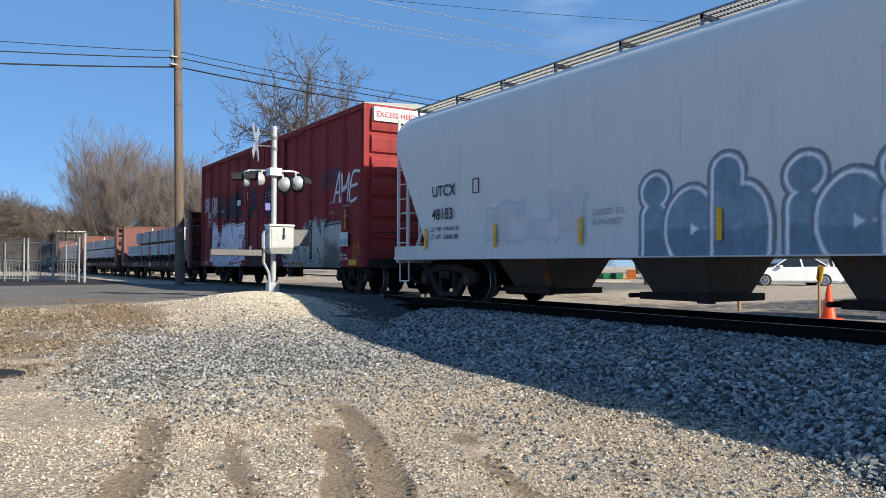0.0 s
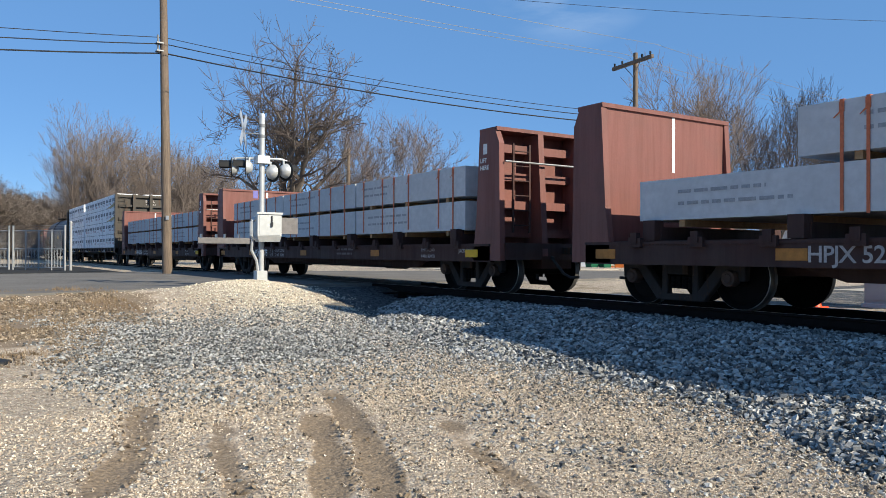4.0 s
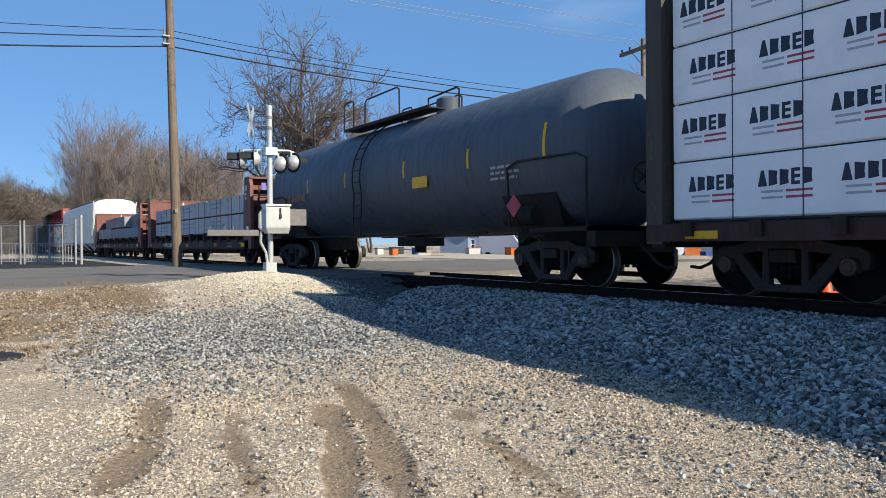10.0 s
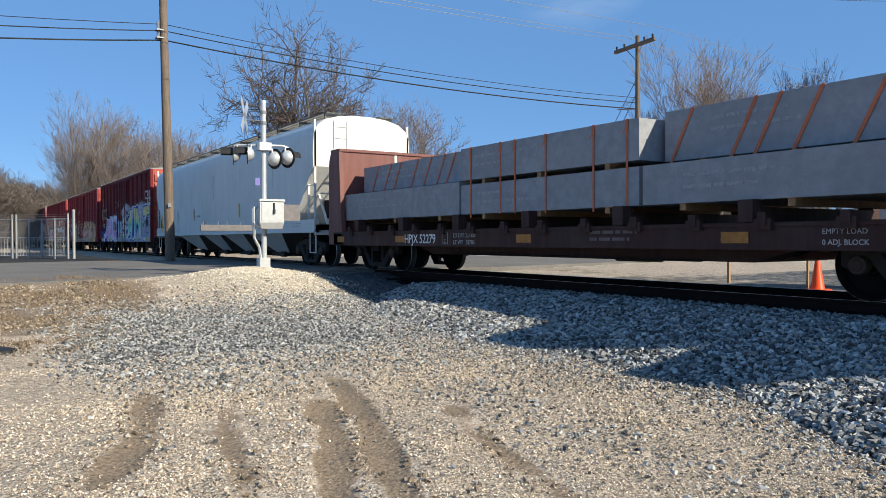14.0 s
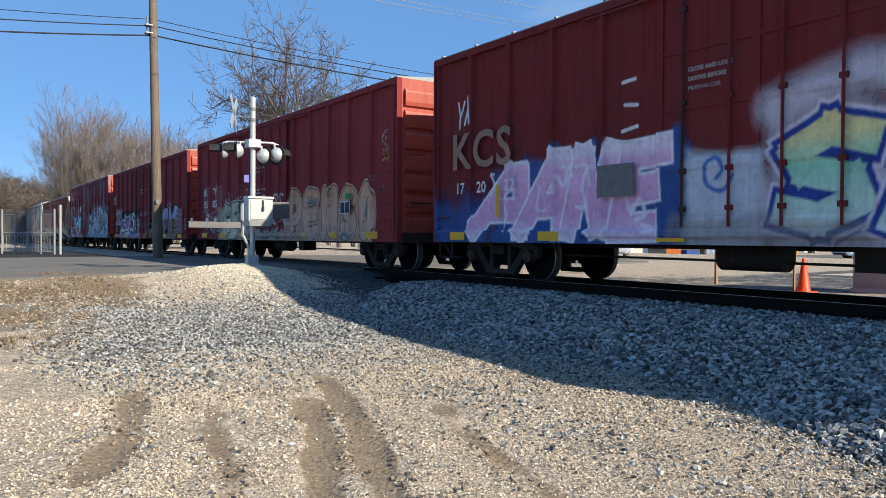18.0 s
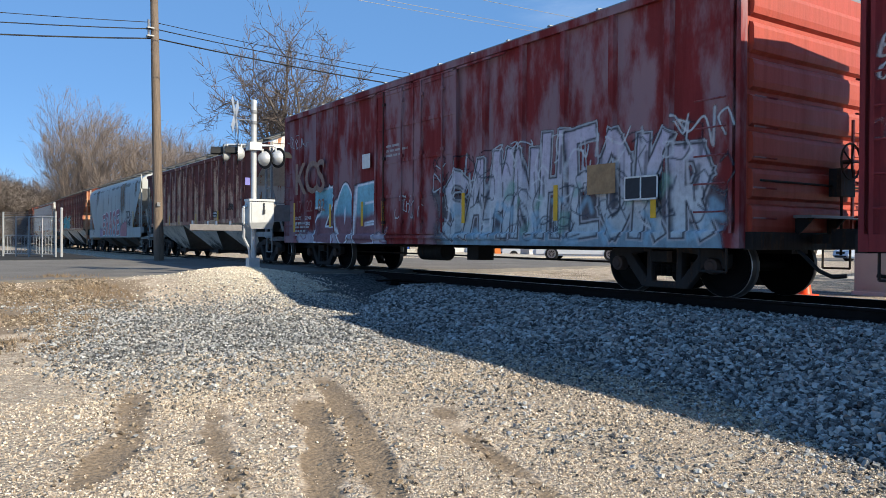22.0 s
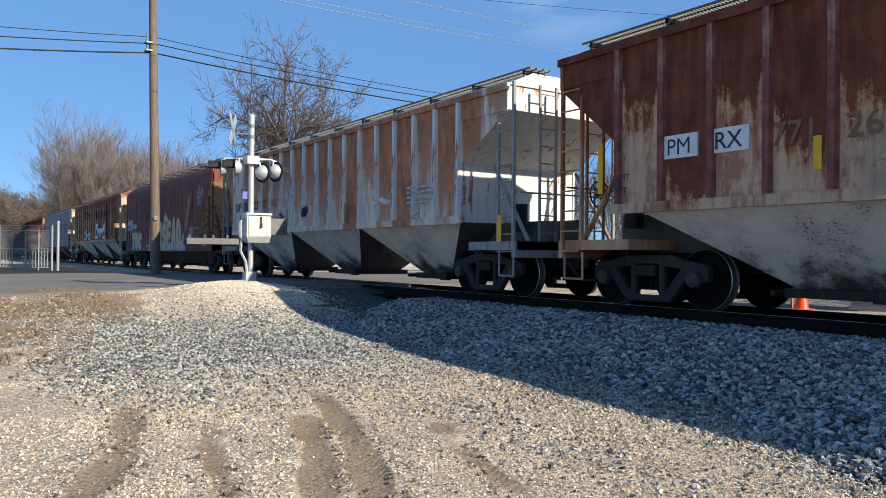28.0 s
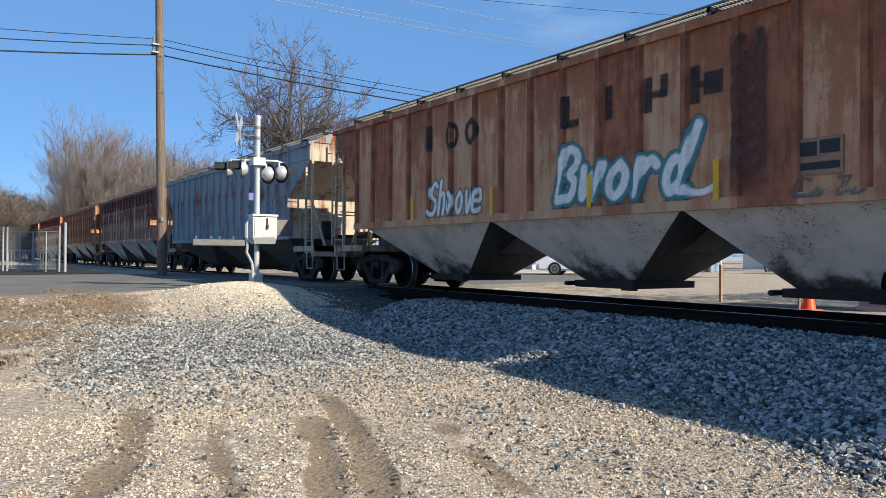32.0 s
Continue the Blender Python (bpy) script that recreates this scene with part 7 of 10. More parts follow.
def lumber_pack(rear, x0, x1, z0, z1, side, seed):
    """A paper-wrapped pack of lumber with printed wrap: dark blocks over two fine lines."""
    y0, y1 = sorted((side * 0.2, side * 1.46))
    b = thing("wrapped_lumber_pack", "white plastic-wrapped lumber pack with navy printed marks", "lumber", (rear, 0, 0), "lumber load")
    MOVERS.append((b, rear, 0.0, 0.0))
    r = random.Random(seed)
    s = Shape()
    ch = 0.025
    prof = [(y0 + ch, z0), (y1 - ch, z0), (y1, z0 + ch), (y1, z1 - ch), (y1 - ch, z1), (y0 + ch, z1), (y0, z1 - ch), (y0, z0 + ch)]
    s.prism(prof, x0 + 0.012, x1 - 0.012)
    part("wrap", s, WRAP, b)
    if side < 0:
        y = y0 - 0.003
        p, red, gry = Shape(), Shape(), Shape()
        step = 1.12
        u = x0 + r.uniform(-0.1, 0.35)
        zb = z0 + (z1 - z0) * 0.48
        while u < x1 - 0.3:
            for k in range(5):
                a = u + k * 0.158
                if x0 + 0.03 < a and a + 0.13 < x1 - 0.03:
                    if k == 0:
                        p.prism([(a, zb), (a + 0.135, zb), (a + 0.088, zb + 0.21), (a + 0.047, zb + 0.21)], y, y + 0.002, "y")
                    elif k == 3:
                        p.box(a, a + 0.045, y, y + 0.002, zb, zb + 0.21)
                        for zz in (0.0, 0.083, 0.166):
                            p.box(a + 0.045, a + 0.12, y, y + 0.002, zb + zz, zb + zz + 0.044)
                    else:
                        p.prism([(a, zb), (a + 0.125, zb + 0.02), (a + 0.115, zb + 0.105), (a + 0.125, zb + 0.19), (a, zb + 0.21)], y, y + 0.002, "y")
            if x0 < u and u + 0.8 < x1:
                for k in range(2):
                    gry.box(u + 0.05, u + 0.36, y, y + 0.002, zb - 0.085 - k * 0.08, zb - 0.055 - k * 0.08)
                    red.box(u + 0.4, u + 0.76, y, y + 0.002, zb - 0.085 - k * 0.08, zb - 0.055 - k * 0.08)
            u += step
        if seed in (24, 34):
            part("exposed_lumber", Shape().prism([(x0 + 0.3, z0 + 0.01), (x0 + 1.6, z0 + 0.12), (x0 + 3.2, z0 + 0.3), (x1 - 0.6, z0 + 0.27), (x1 - 0.5, z0 + 0.12), (x0 + 2.6, z0 + 0.03)], y - 0.004, y, "y"), LUMBER, b, "torn wrap showing yellow sawn lumber")
        if p.v:
            tagged(part("print", p, NAVY, b), "navy printed marks", kind="stuff")
        if red.v:
            tagged(part("print", red, RED_PRINT, b), "red printed lines", kind="stuff")
            tagged(part("print", gry, GREY_PRINT, b), "grey printed lines", kind="stuff")
        for k in range(1, 4):
            x = x0 + (x1 - x0) * k / 4
            part("band", Shape().box(x - 0.007, x + 0.007, y - 0.002, y + 0.002, z0, z1), INK, b, "thin black steel band")
        part("runner", Shape().box(x0 + 0.1, x1 - 0.1, y0 + 0.02, y0 + 0.09, z0 - 0.03, z0 + 0.0), INK, b)
    return b


# ---- tank car ----
def tank_car(rear, L):
    car = rolling("tank_car", "charcoal black tank car with yellow reflectors", "tank car", rear)
    r, zc = 1.52, 2.5
    prof = [(0.0, 0.0), (0.45, 0.05), (0.85, 0.17), (1.15, 0.33), (1.38, 0.55), (1.49, 0.78), (r, 1.0), (r, L / 2), (r, L - 1.0), (1.49, L - 0.78), (1.38, L - 0.55), (1.15, L - 0.33), (0.85, L - 0.17), (0.45, L - 0.05), (0.0, L)]
    part("shell", Shape().lathe(prof, (0, 0, zc), "x", 56), TANK, car, smooth=40)
    for x in (3.4, 5.5, 7.6, 9.7, 12.2):
        part("weld_seam", Shape().lathe([(r, -0.012), (r + 0.006, 0), (r, 0.012)], (x, 0, zc), "x", 56), TANK, car)
    dome = part("manway", Shape().lathe([(0.0, 4.42), (0.22, 4.42), (0.3, 4.36), (0.3, 3.95)], (9.3, 0, 0), "z", 20), TANK, car, smooth=40)
    part("valve_box", Shape().lathe([(0.0, 4.28), (0.35, 4.28), (0.38, 4.24), (0.38, 3.95)], (8.0, 0, 0), "z", 20), TANK, car, smooth=40)
    part("platform", Shape().box(5.3, 9.9, -0.95, -0.45, 4.0, 4.03).box(5.3, 9.9, 0.45, 0.95, 4.0, 4.03).box(5.3, 9.9, -0.97, -0.95, 3.98, 4.06), BLACK, car)
    rails = Shape()
    for y in (-0.95, 0.95):
        rails.path([(5.3, y, 4.02), (5.3, y, 4.72), (5.38, y, 4.8), (5.82, y, 4.8), (5.9, y, 4.72), (5.9, y, 4.02)], 0.022)
        rails.path([(6.6, y, 4.02), (6.6, y, 4.62), (6.7, y, 4.7), (8.4, y, 4.74), (8.5, y, 4.66), (8.5, y, 4.02)], 0.022)
        rails.path([(9.9, y, 4.02), (9.9, y, 4.2), (11.1, y, 4.26), (11.2, y, 4.2), (11.2, y, 3.8)], 0.022)
    part("safety_railing", rails, BLACK, car)
    for x in (7.33,):
        s = Shape()
        for e in (-0.22, 0.22):
            pts = []
            for k in range(9):
                pts.append((x + e, -(r + 0.09) * math.sin(math.radians(20 + 85 * k / 8)), zc + (r + 0.09) * math.cos(math.radians(20 + 85 * k / 8))))
            pts += [(x + e, -(r + 0.07), 1.0)]
            s.path(pts, 0.02, 5)
        for k in range(11):
            if k < 7:
                a = math.radians(28 + 11 * k)
                y, z = -(r + 0.09) * math.sin(a), zc + (r + 0.09) * math.cos(a)
            else:
                y, z = -(r + 0.08), 2.1 - 0.32 * (k - 7)
            s.tube((x - 0.22, y, z), (x + 0.22, y, z), 0.013, n=5)
        part("ladder", s, BLACK, car)
    for x in (0.79, 3.86, 6.44, 9.65, 12.3, 14.7):
        w, h = (0.075, 0.62) if x in (0.79, 14.7) else (0.07, 0.4)
        s = Shape()
        for k in range(4):
            a0, a1 = -0.12 + (h / r) * k / 4, -0.12 + (h / r) * (k + 1) / 4
            s.hexa([(x, -(r + 0.004) * math.cos(a0), zc + (r + 0.004) * math.sin(a0)), (x + w, -(r + 0.004) * math.cos(a0), zc + (r + 0.004) * math.sin(a0)), (x + w, -(r + 0.009) * math.cos(a0), zc + (r + 0.009) * math.sin(a0)), (x, -(r + 0.009) * math.cos(a0), zc + (r + 0.009) * math.sin(a0)),
                    (x, -(r + 0.004) * math.cos(a1), zc + (r + 0.004) * math.sin(a1)), (x + w, -(r + 0.004) * math.cos(a1), zc + (r + 0.004) * math.sin(a1)), (x + w, -(r + 0.009) * math.cos(a1), zc + (r + 0.009) * math.sin(a1)), (x, -(r + 0.009) * math.cos(a1), zc + (r + 0.009) * math.sin(a1))])
        part("reflector", s, YELLOW, car, "yellow reflective strip")
    lettering(car, "UTLX 668740", 1.67, -r - 0.012, 2.1, 0.3, DULL_YELLOW, 0.004, spacing=1.22)
    marks(car, 1.9, 2.02, 1.0, 3, DULL_YELLOW, seed=4, y=-r - 0.01)
    marks(car, 13.1, 2.5, 1.0, 5, FADED_WHITE, seed=9, y=-r + 0.015)
    part("notice", Shape().box(10.1, 10.75, -r - 0.012, -r + 0.0, 2.05, 2.3), YELLOW, car, "yellow notice panel")
    pl = part("placard", Shape().prism([(13.73, 1.48), (13.95, 1.26), (14.17, 1.48), (13.95, 1.7)], -1.6, -1.585, "y"), RED_PRINT, car, "red diamond placard on a bracket")
    part("placard_bracket", Shape().tube((13.95, -1.58, 1.3), (13.95, -1.4, 1.0), 0.02), BLACK, car)
    for x, e in ((0, 1), (L, -1)):
        part("stub_sill", Shape().box(*sorted((x - e * 0.1, x + e * 3.4)), -0.35, 0.35, 0.6, 1.02).box(*sorted((x - e * 0.1, x + e * 1.6)), -1.5, 1.5, 0.98, 1.06).box(*sorted((x - e * 0.1, x + e * 0.1)), -1.5, 1.5, 0.72, 1.06), BLACK, car)
        part("saddle", Shape().taper((*sorted((x + e * 1.2, x + e * 2.6)), -1.0, 1.0, 1.0), (*sorted((x + e * 1.1, x + e * 2.7)), -1.3, 1.3, 1.7)), BLACK, car)
        part("handrail", Shape().path([(x + e * 2.2, -1.5, 1.05), (x + e * 2.2, -1.55, 2.2), (x + e * 1.9, -1.55, 2.3), (x + e * 0.3, -1.55, 2.3), (x + e * 0.1, -1.5, 2.2), (x + e * 0.1, -1.5, 1.05)], 0.022), BLACK, car)
        part("step", Shape().path([(x + e * 0.1, -1.5, 0.8), (x + e * 0.1, -1.5, 0.4), (x + e * 0.55, -1.5, 0.4), (x + e * 0.55, -1.5, 0.8)], 0.018), BLACK, car)
    part("side_rod", Shape().tube((3, -1.45, 1.0), (L - 3, -1.45, 1.0), 0.025).tube((3, 1.45, 1.0), (L - 3, 1.45, 1.0), 0.025), BLACK, car)
    part("reservoir", Shape().tube((L - 2.6, -1.2, 1.32), (L - 1.7, -1.2, 1.32), 0.2, n=14), BLACK, car, smooth=30)
    brake_wheel(car, L + 0.15, -0.4, 1.9, BLACK)
    part("bottom_outlet", Shape().tube((7.9, 0, 0.55), (7.9, 0, 1.0), 0.16, n=12).box(7.2, 8.6, -0.3, 0.3, 0.72, 0.95), BLACK, car)
    running_gear(car, L, 1.45, L - 1.5)
    return car


# ---- the train: the cars in order ----
# car ahead stays out of view; added to cast shadow at lower right
smooth_hopper(2.3, 17.0, 4.2, WHITE_HOP, WHITE_HOP, BAY_DARK, "unseen white covered hopper car ahead, added for its shadow", [(2.6, 6.6), (6.8, 10.3), (10.5, 14.5)])
hop = smooth_hopper(-15.93, 17.1, 4.2, WHITE_HOP, WHITE_HOP, BAY_DARK, "unseen white covered hopper car ahead, added for its shadow with blue graffiti", [(3.1, 4.7), (6.85, 8.4), (10.3, 11.9)], zs=0.95, sill=0.28, wide=0.95, walk_mat=GALV, deep=0.9)
lettering(hop, "UTCX", 1.75, -SIDE - 0.02, 2.28, 0.34, INK, 0.004)
lettering(hop, "48183", 1.75, -SIDE - 0.02, 1.78, 0.34, INK, 0.004)
lettering(hop, "LD LMT  199400 LBS", 1.68, -SIDE - 0.01, 1.53, 0.13, INK, 0.002)
lettering(hop, "LT  WT   63600 LBS", 1.68, -SIDE - 0.01, 1.36, 0.13, INK, 0.002)
part("plate_mark", Shape().box(3.3, 3.52, -SIDE - 0.01, -SIDE, 2.25, 2.27).box(3.3, 3.52, -SIDE - 0.01, -SIDE, 2.53, 2.55).box(3.3, 3.32, -SIDE - 0.01, -SIDE, 2.25, 2.55).box(3.5, 3.52, -SIDE - 0.01, -SIDE, 2.25, 2.55), INK, hop)
art = Canvas(3.4, 13.2, 0.94, 2.45, 0.022, 11)
art.cloud(3.75, 4.9, 1.3, 1.95, (0.66, 0.66, 0.68), 0.55, 0.1, 0.3, False).cloud(5.7, 6.6, 1.3, 2.05, (0.66, 0.66, 0.68), 0.5, 0.1, 0.3, False).cloud(4.6, 5.9, 1.3, 1.6, (0.70, 0.70, 0.72), 0.5, 0.1, 0.3, False)
blue = fade_up((0.9, (0.13, 0.20, 0.27)), (1.28, (0.14, 0.22, 0.29)), (1.34, (0.20, 0.29, 0.37)), (2.2, (0.15, 0.23, 0.30)))
for ch, x, w, h in (("i", 8.08, 0.5, 1.05), ("c", 8.72, 0.62, 1.08), ("h", 9.53, 0.66, 1.06), ("i", 10.47, 0.5, 1.08), ("c", 11.05, 0.62, 1.08), ("i", 11.65, 0.5, 1.08), ("i", 12.4, 0.5, 1.08)):
    art.letter(ch, x, 1.0, w, h * (1.06 if ch == "i" else 1.0), 0.215, blue, (0.74, 0.76, 0.79), 0.05, rim=(0.16, 0.20, 0.25), rw=0.055)
art.put(hop, "blue-grey bubble graffiti with white edges")
for k, words in enumerate(("LEASED TO", "ALPHABET")):
    lettering(hop, words, 6.75, -SIDE - 0.004, 1.62 - 0.16 * k, 0.14, GREY_PRINT, 0.001)
for x in (1.5, 4.1, 6.5, 9.24):
    reflector(hop, x, 1.37, 0.09, 0.45, None, -SIDE - 0.03)

box = boxcar(-33.3, 15.68, 5.0, MAROON_LIGHT, MAROON_LIGHT, (6.15, 9.95), "tall maroon boxcar with white graffiti and ribbed sides", 13, 0.74)
part("excess_height_panel", Shape().box(15.685, 15.805, -1.36, 1.36, 4.55, 4.92), WHITE, box, "white painted panel high on the end")
lettering(box, "EXCESS HEIGHT CAR", 15.815, -1.3, 4.66, 0.2, RED_PRINT, 0.003, turn=90)
lettering(box, "AO   K", 1.15, -SIDE - 0.004, 2.72, 0.34, WHITE, 0.004)
lettering(box, "111  860", 1.15, -SIDE - 0.004, 2.3, 0.34, WHITE, 0.004)
lettering(box, "PLATE F", 3.0, -SIDE - 0.004, 2.85, 0.12, FADED_WHITE, 0.002)
part("torn_label", Shape().box(5.1, 5.5, -SIDE - 0.004, -SIDE, 3.0, 3.2), WHITE, box, "torn white paper label")
for k, words in enumerate(("SECURITY", "DEVICE", "ONLY")):
    lettering(box, words, 6.3, -SIDE - 0.026, 3.36 - 0.11 * k, 0.075, WHITE, 0.002)
for k, words in enumerate(("CLOSE AND LOCK", "BOTH DOORS BEFORE", "MOVING CAR")):
    lettering(box, words, 8.3, -SIDE - 0.026, 3.2 - 0.12 * k, 0.09, FADED_WHITE, 0.002)
art = Canvas(0.1, 15.5, 0.72, 3.75, 0.022, 21)
art.cloud(2.1, 5.2, 2.6, 3.5, (0.10, 0.03, 0.035), 0.35, 0.3, 0.8, False)
for ch, x, w in (("A", 2.95, 0.85), ("V", 3.8, 0.7), ("N", 4.45, 0.6), ("E", 5.05, 0.55)):
    art.letter(ch, x, 2.72, w, 0.62, 0.075, (0.018, 0.022, 0.03), (0.03, 0.03, 0.035), 0.03, soft=0.05)
art.stroke([curve([(3.3, 2.5), (3.9, 2.3), (4.9, 2.5)])], 0.11, (0.02, 0.022, 0.03), 0.07, 0.8)
for ch, x, w in (("A", 7.0, 0.9), ("E", 8.6, 0.9)):
    art.letter(ch, x, 2.55, w, 0.75, 0.09, (0.02, 0.024, 0.032), (0.03, 0.03, 0.035), 0.03, soft=0.06)
art.cloud(1.7, 5.6, 0.72, 1.5, (0.52, 0.49, 0.55), 0.85, 0.12, 0.5)
art.word("RANE", 1.5, 5.7, 0.85, 2.3, 0.17, fade_up((0.8, (0.50, 0.46, 0.54)), (1.5, (0.66, 0.63, 0.70)), (2.3, (0.74, 0.72, 0.78))), (0.24, 0.035, 0.08), 0.035, 2, rim=(0.72, 0.69, 0.75), rw=0.05, lean=0.1, square=True)
art.word("C", 5.45, 6.1, 1.05, 1.9, 0.2, (0.40, 0.10, 0.17), (0.66, 0.62, 0.68), 0.05, 3)
art.handwrite("PLM", 4.5, 0.95, 0.75, 0.3, (0.20, 0.03, 0.07), 0.022, 0.3, 5)
art.handwrite("SANE", 0.3, 3.0, 1.0, 0.5, (0.64, 0.62, 0.65), 0.028, 0.3, 27, 0.03)
art.handwrite("CAVE", 1.4, 2.95, 0.9, 0.5, (0.64, 0.62, 0.65), 0.028, 0.3, 24, 0.03)
art.stroke([curve([(1.0, 3.4), (0.9, 2.9), (1.1, 2.5), (2.3, 3.0), (2.4, 2.5)])], 0.018, (0.6, 0.57, 0.6), 0.03)
art.tangle(6.3, 9.6, 1.35, 2.2, 12, (0.46, 0.43, 0.44), 0.01, 9, 0.6, 0.22)
art.cloud(6.2, 9.9, 0.72, 1.25, (0.045, 0.035, 0.035), 0.6, 0.2, 0.5)
art.cloud(10.0, 14.2, 0.72, 1.75, (0.27, 0.255, 0.235), 0.85, 0.1, 0.35)
art.word("CONE", 10.0, 14.25, 0.8, 2.0, 0.18, fade_up((0.8, (0.22, 0.20, 0.18)), (1.4, (0.40, 0.38, 0.34)), (2.0, (0.46, 0.44, 0.41))), (0.015, 0.015, 0.018), 0.045, 4, rim=(0.44, 0.42, 0.40), rw=0.035, square=True)
art.tangle(10.0, 14.2, 1.85, 2.1, 14, (0.03, 0.03, 0.03), 0.014, 14, 0.9, 0.16)
art.cloud(13.3, 14.2, 0.72, 1.3, (0.10, 0.075, 0.055), 0.8, 0.2, 0.6)
art.stroke([[(13.0, 3.2), (13.9, 3.3)]], 0.25, (0.06, 0.09, 0.14), 0.2, 0.35)
for ch, x, w in (("A", 13.95, 0.45), ("M", 14.45, 0.5), ("E", 15.0, 0.55)):
    art.letter(ch, x, 2.55, w, 0.72, 0.024, (0.72, 0.71, 0.73), (0.6, 0.58, 0.6), 0.012, 0.35, soft=0.03)
art.handwrite("BN", 14.9, 1.0, 0.55, 0.4, (0.50, 0.20, 0.05), 0.018, 0.2, 31, 0.02)
art.put(box, "white and grey sprayed graffiti with dark tags")
part("placard", Shape().box(14.3, 14.8, -SIDE - 0.012, -SIDE - 0.004, 1.3, 1.68), WHITE, box, "white placard frame")
for k in range(2):
    part("card", Shape().box(14.33 + 0.23 * k, 14.54 + 0.23 * k, -SIDE - 0.016, -SIDE - 0.012, 1.33, 1.5), GREY_PRINT, box)
for k, words in enumerate(("LIFT AND", "JACK HERE")):
    lettering(box, words, 14.35, -SIDE - 0.006, 1.03 - 0.1 * k, 0.09, WHITE, 0.002)
for k in range(5):
    lettering(box, ("EXW  17-0", "EXW H  6-8", "IW   9-0", "IL  50-6", "CUBE 7100")[k], 13.55 + 0.95 * (k % 2), -SIDE - 0.004, 2.5 - 0.14 * k, 0.1, FADED_WHITE, 0.002)
part("reflector_strip", Shape().box(14.55, 14.66, -SIDE - 0.01, -SIDE, 1.75, 2.3), DULL_YELLOW, box)
for x in (0.9, 4.4, 11.3, 15.1):
    reflector(box, x, 0.86, 0.48, 0.15, DULL_YELLOW if x < 14 else YELLOW)

flat_a = bulkhead_flat(-52.5, 17.2, "52231", "oxide red bulkhead flatcar loaded with concrete panels", False)
for a, b in ((1.3, 6.39), (6.43, 11.3), (11.35, 16.0)):
    panel_bundle(-52.5, a, b, 1.3, 1.9, int(a * 10))
panel_bundle(-52.5, 3.87, 8.81, 2.02, 2.64, 37, None, (-1.45, 1.45), False, [4.44, 4.75, 5.28, 5.53, 5.75, 6.86, 7.51, 7.74, 7.94, 8.12])
panel_bundle(-52.5, 8.85, 13.92, 2.02, 2.64, 86, None, (-1.45, 0.4), False, [9.81, 9.99, 10.17, 10.36, 11.0, 12.02, 12.43, 12.67, 13.29, 13.51])
flat_b = bulkhead_flat(-72.25, 17.75, "52378", "oxide red bulkhead flatcar loaded with concrete panels", True)
for lay, (z0, z1) in enumerate(((1.28, 1.88), (1.98, 2.6))):
    for a, b in ((1.5, 6.33), (6.38, 11.4), (11.45, 16.4)):
        panel_bundle(-72.25, a, b, z0, z1, int(a * 10) + 31 + lay)
flat_c = bulkhead_flat(-91.1, 16.95, "52326", "oxide red bulkhead flatcar loaded with concrete panels", True)
for lay, (z0, z1) in enumerate(((1.28, 1.88), (1.96, 2.56))):
    for a, b in ((0.9, 5.96), (6.0, 11.0), (11.05, 15.9)):
        panel_bundle(-91.1, a, b, z0, z1, int(a * 10) + 61 + lay)

CB = -115.8
centerbeam(CB, 22.5)
for row in range(4):
    z0 = 1.1 + 0.845 * row
    for k, (a, b) in enumerate(((0.38, 4.45), (4.5, 8.6), (9.4, 13.7), (13.75, 18.15), (18.2, 22.05))):
        for sd in (-1, 1):
            lumber_pack(CB, a, b, z0, z0 + 0.83, sd, row * 10 + k)

tank_car(-133.0, 15.9)

flat_f = bulkhead_flat(-151.3, 17.2, "52388", "oxide red bulkhead flatcar loaded with concrete panels", True)
for lay, (z0, z1) in enumerate(((1.28, 1.88), (2.0, 2.6))):
    for a, b in ((1.25, 5.9), (6.2, 11.0), (11.05, 15.9)):
        panel_bundle(-151.3, a, b, z0, z1 + 0.06 * (a > 6), int(a * 10) + 91 + lay)
flat_g = bulkhead_flat(-170.1, 16.8, "52279", "oxide red bulkhead flatcar loaded with dark and pale panels", True)
panel_bundle(-170.1, 0.5, 6.1, 1.3, 1.98, 121, CONCRETE_B)
panel_bundle(-170.1, 0.9, 6.0, 2.05, 2.7, 122, CONCRETE_B, (-1.0, 1.2), True)
for lay, (z0, z1) in enumerate(((1.3, 1.9), (2.0, 2.65))):
    panel_bundle(-170.1, 6.15, 11.0, z0, z1, 123 + lay, CONCRETE_B)
panel_bundle(-170.1, 11.05, 15.9, 1.3, 1.9, 126, CONCRETE_B)
panel_bundle(-170.1, 11.1, 15.5, 1.98, 2.75, 127, CONCRETE_B, (-1.0, 1.2), True)

hop = smooth_hopper(-190.75, 19.6, 4.15, CREAM_HOP, CREAM_HOP, CREAM_HOP, "clean off-unseen white covered hopper car ahead, added for its shadow", [(3.2, 6.7), (7.2, 9.7), (10.0, 12.5), (13.0, 16.4)], zs=1.03, sill=0.35, cut=1.3, ztop=2.9, zcut=1.5)
part("number_panel", Shape().box(1.85, 2.95, -SIDE - 0.015, -SIDE, 2.28, 2.68), WHITE, hop)
lettering(hop, "DUPX", 1.9, -SIDE - 0.02, 2.33, 0.36, INK, 0.008)
lettering(hop, "22158", 1.95, -SIDE - 0.012, 1.93, 0.34, INK, 0.008)
lettering(hop, "LD LMT 220600", 2.0, -SIDE - 0.012, 1.66, 0.15, INK, 0.002)
lettering(hop, "LT  WT  65400", 2.0, -SIDE - 0.012, 1.48, 0.15, INK, 0.002)
lettering(hop, "10-HATCHES", 7.4, -SIDE - 0.012, 1.75, 0.1, INK, 0.002)
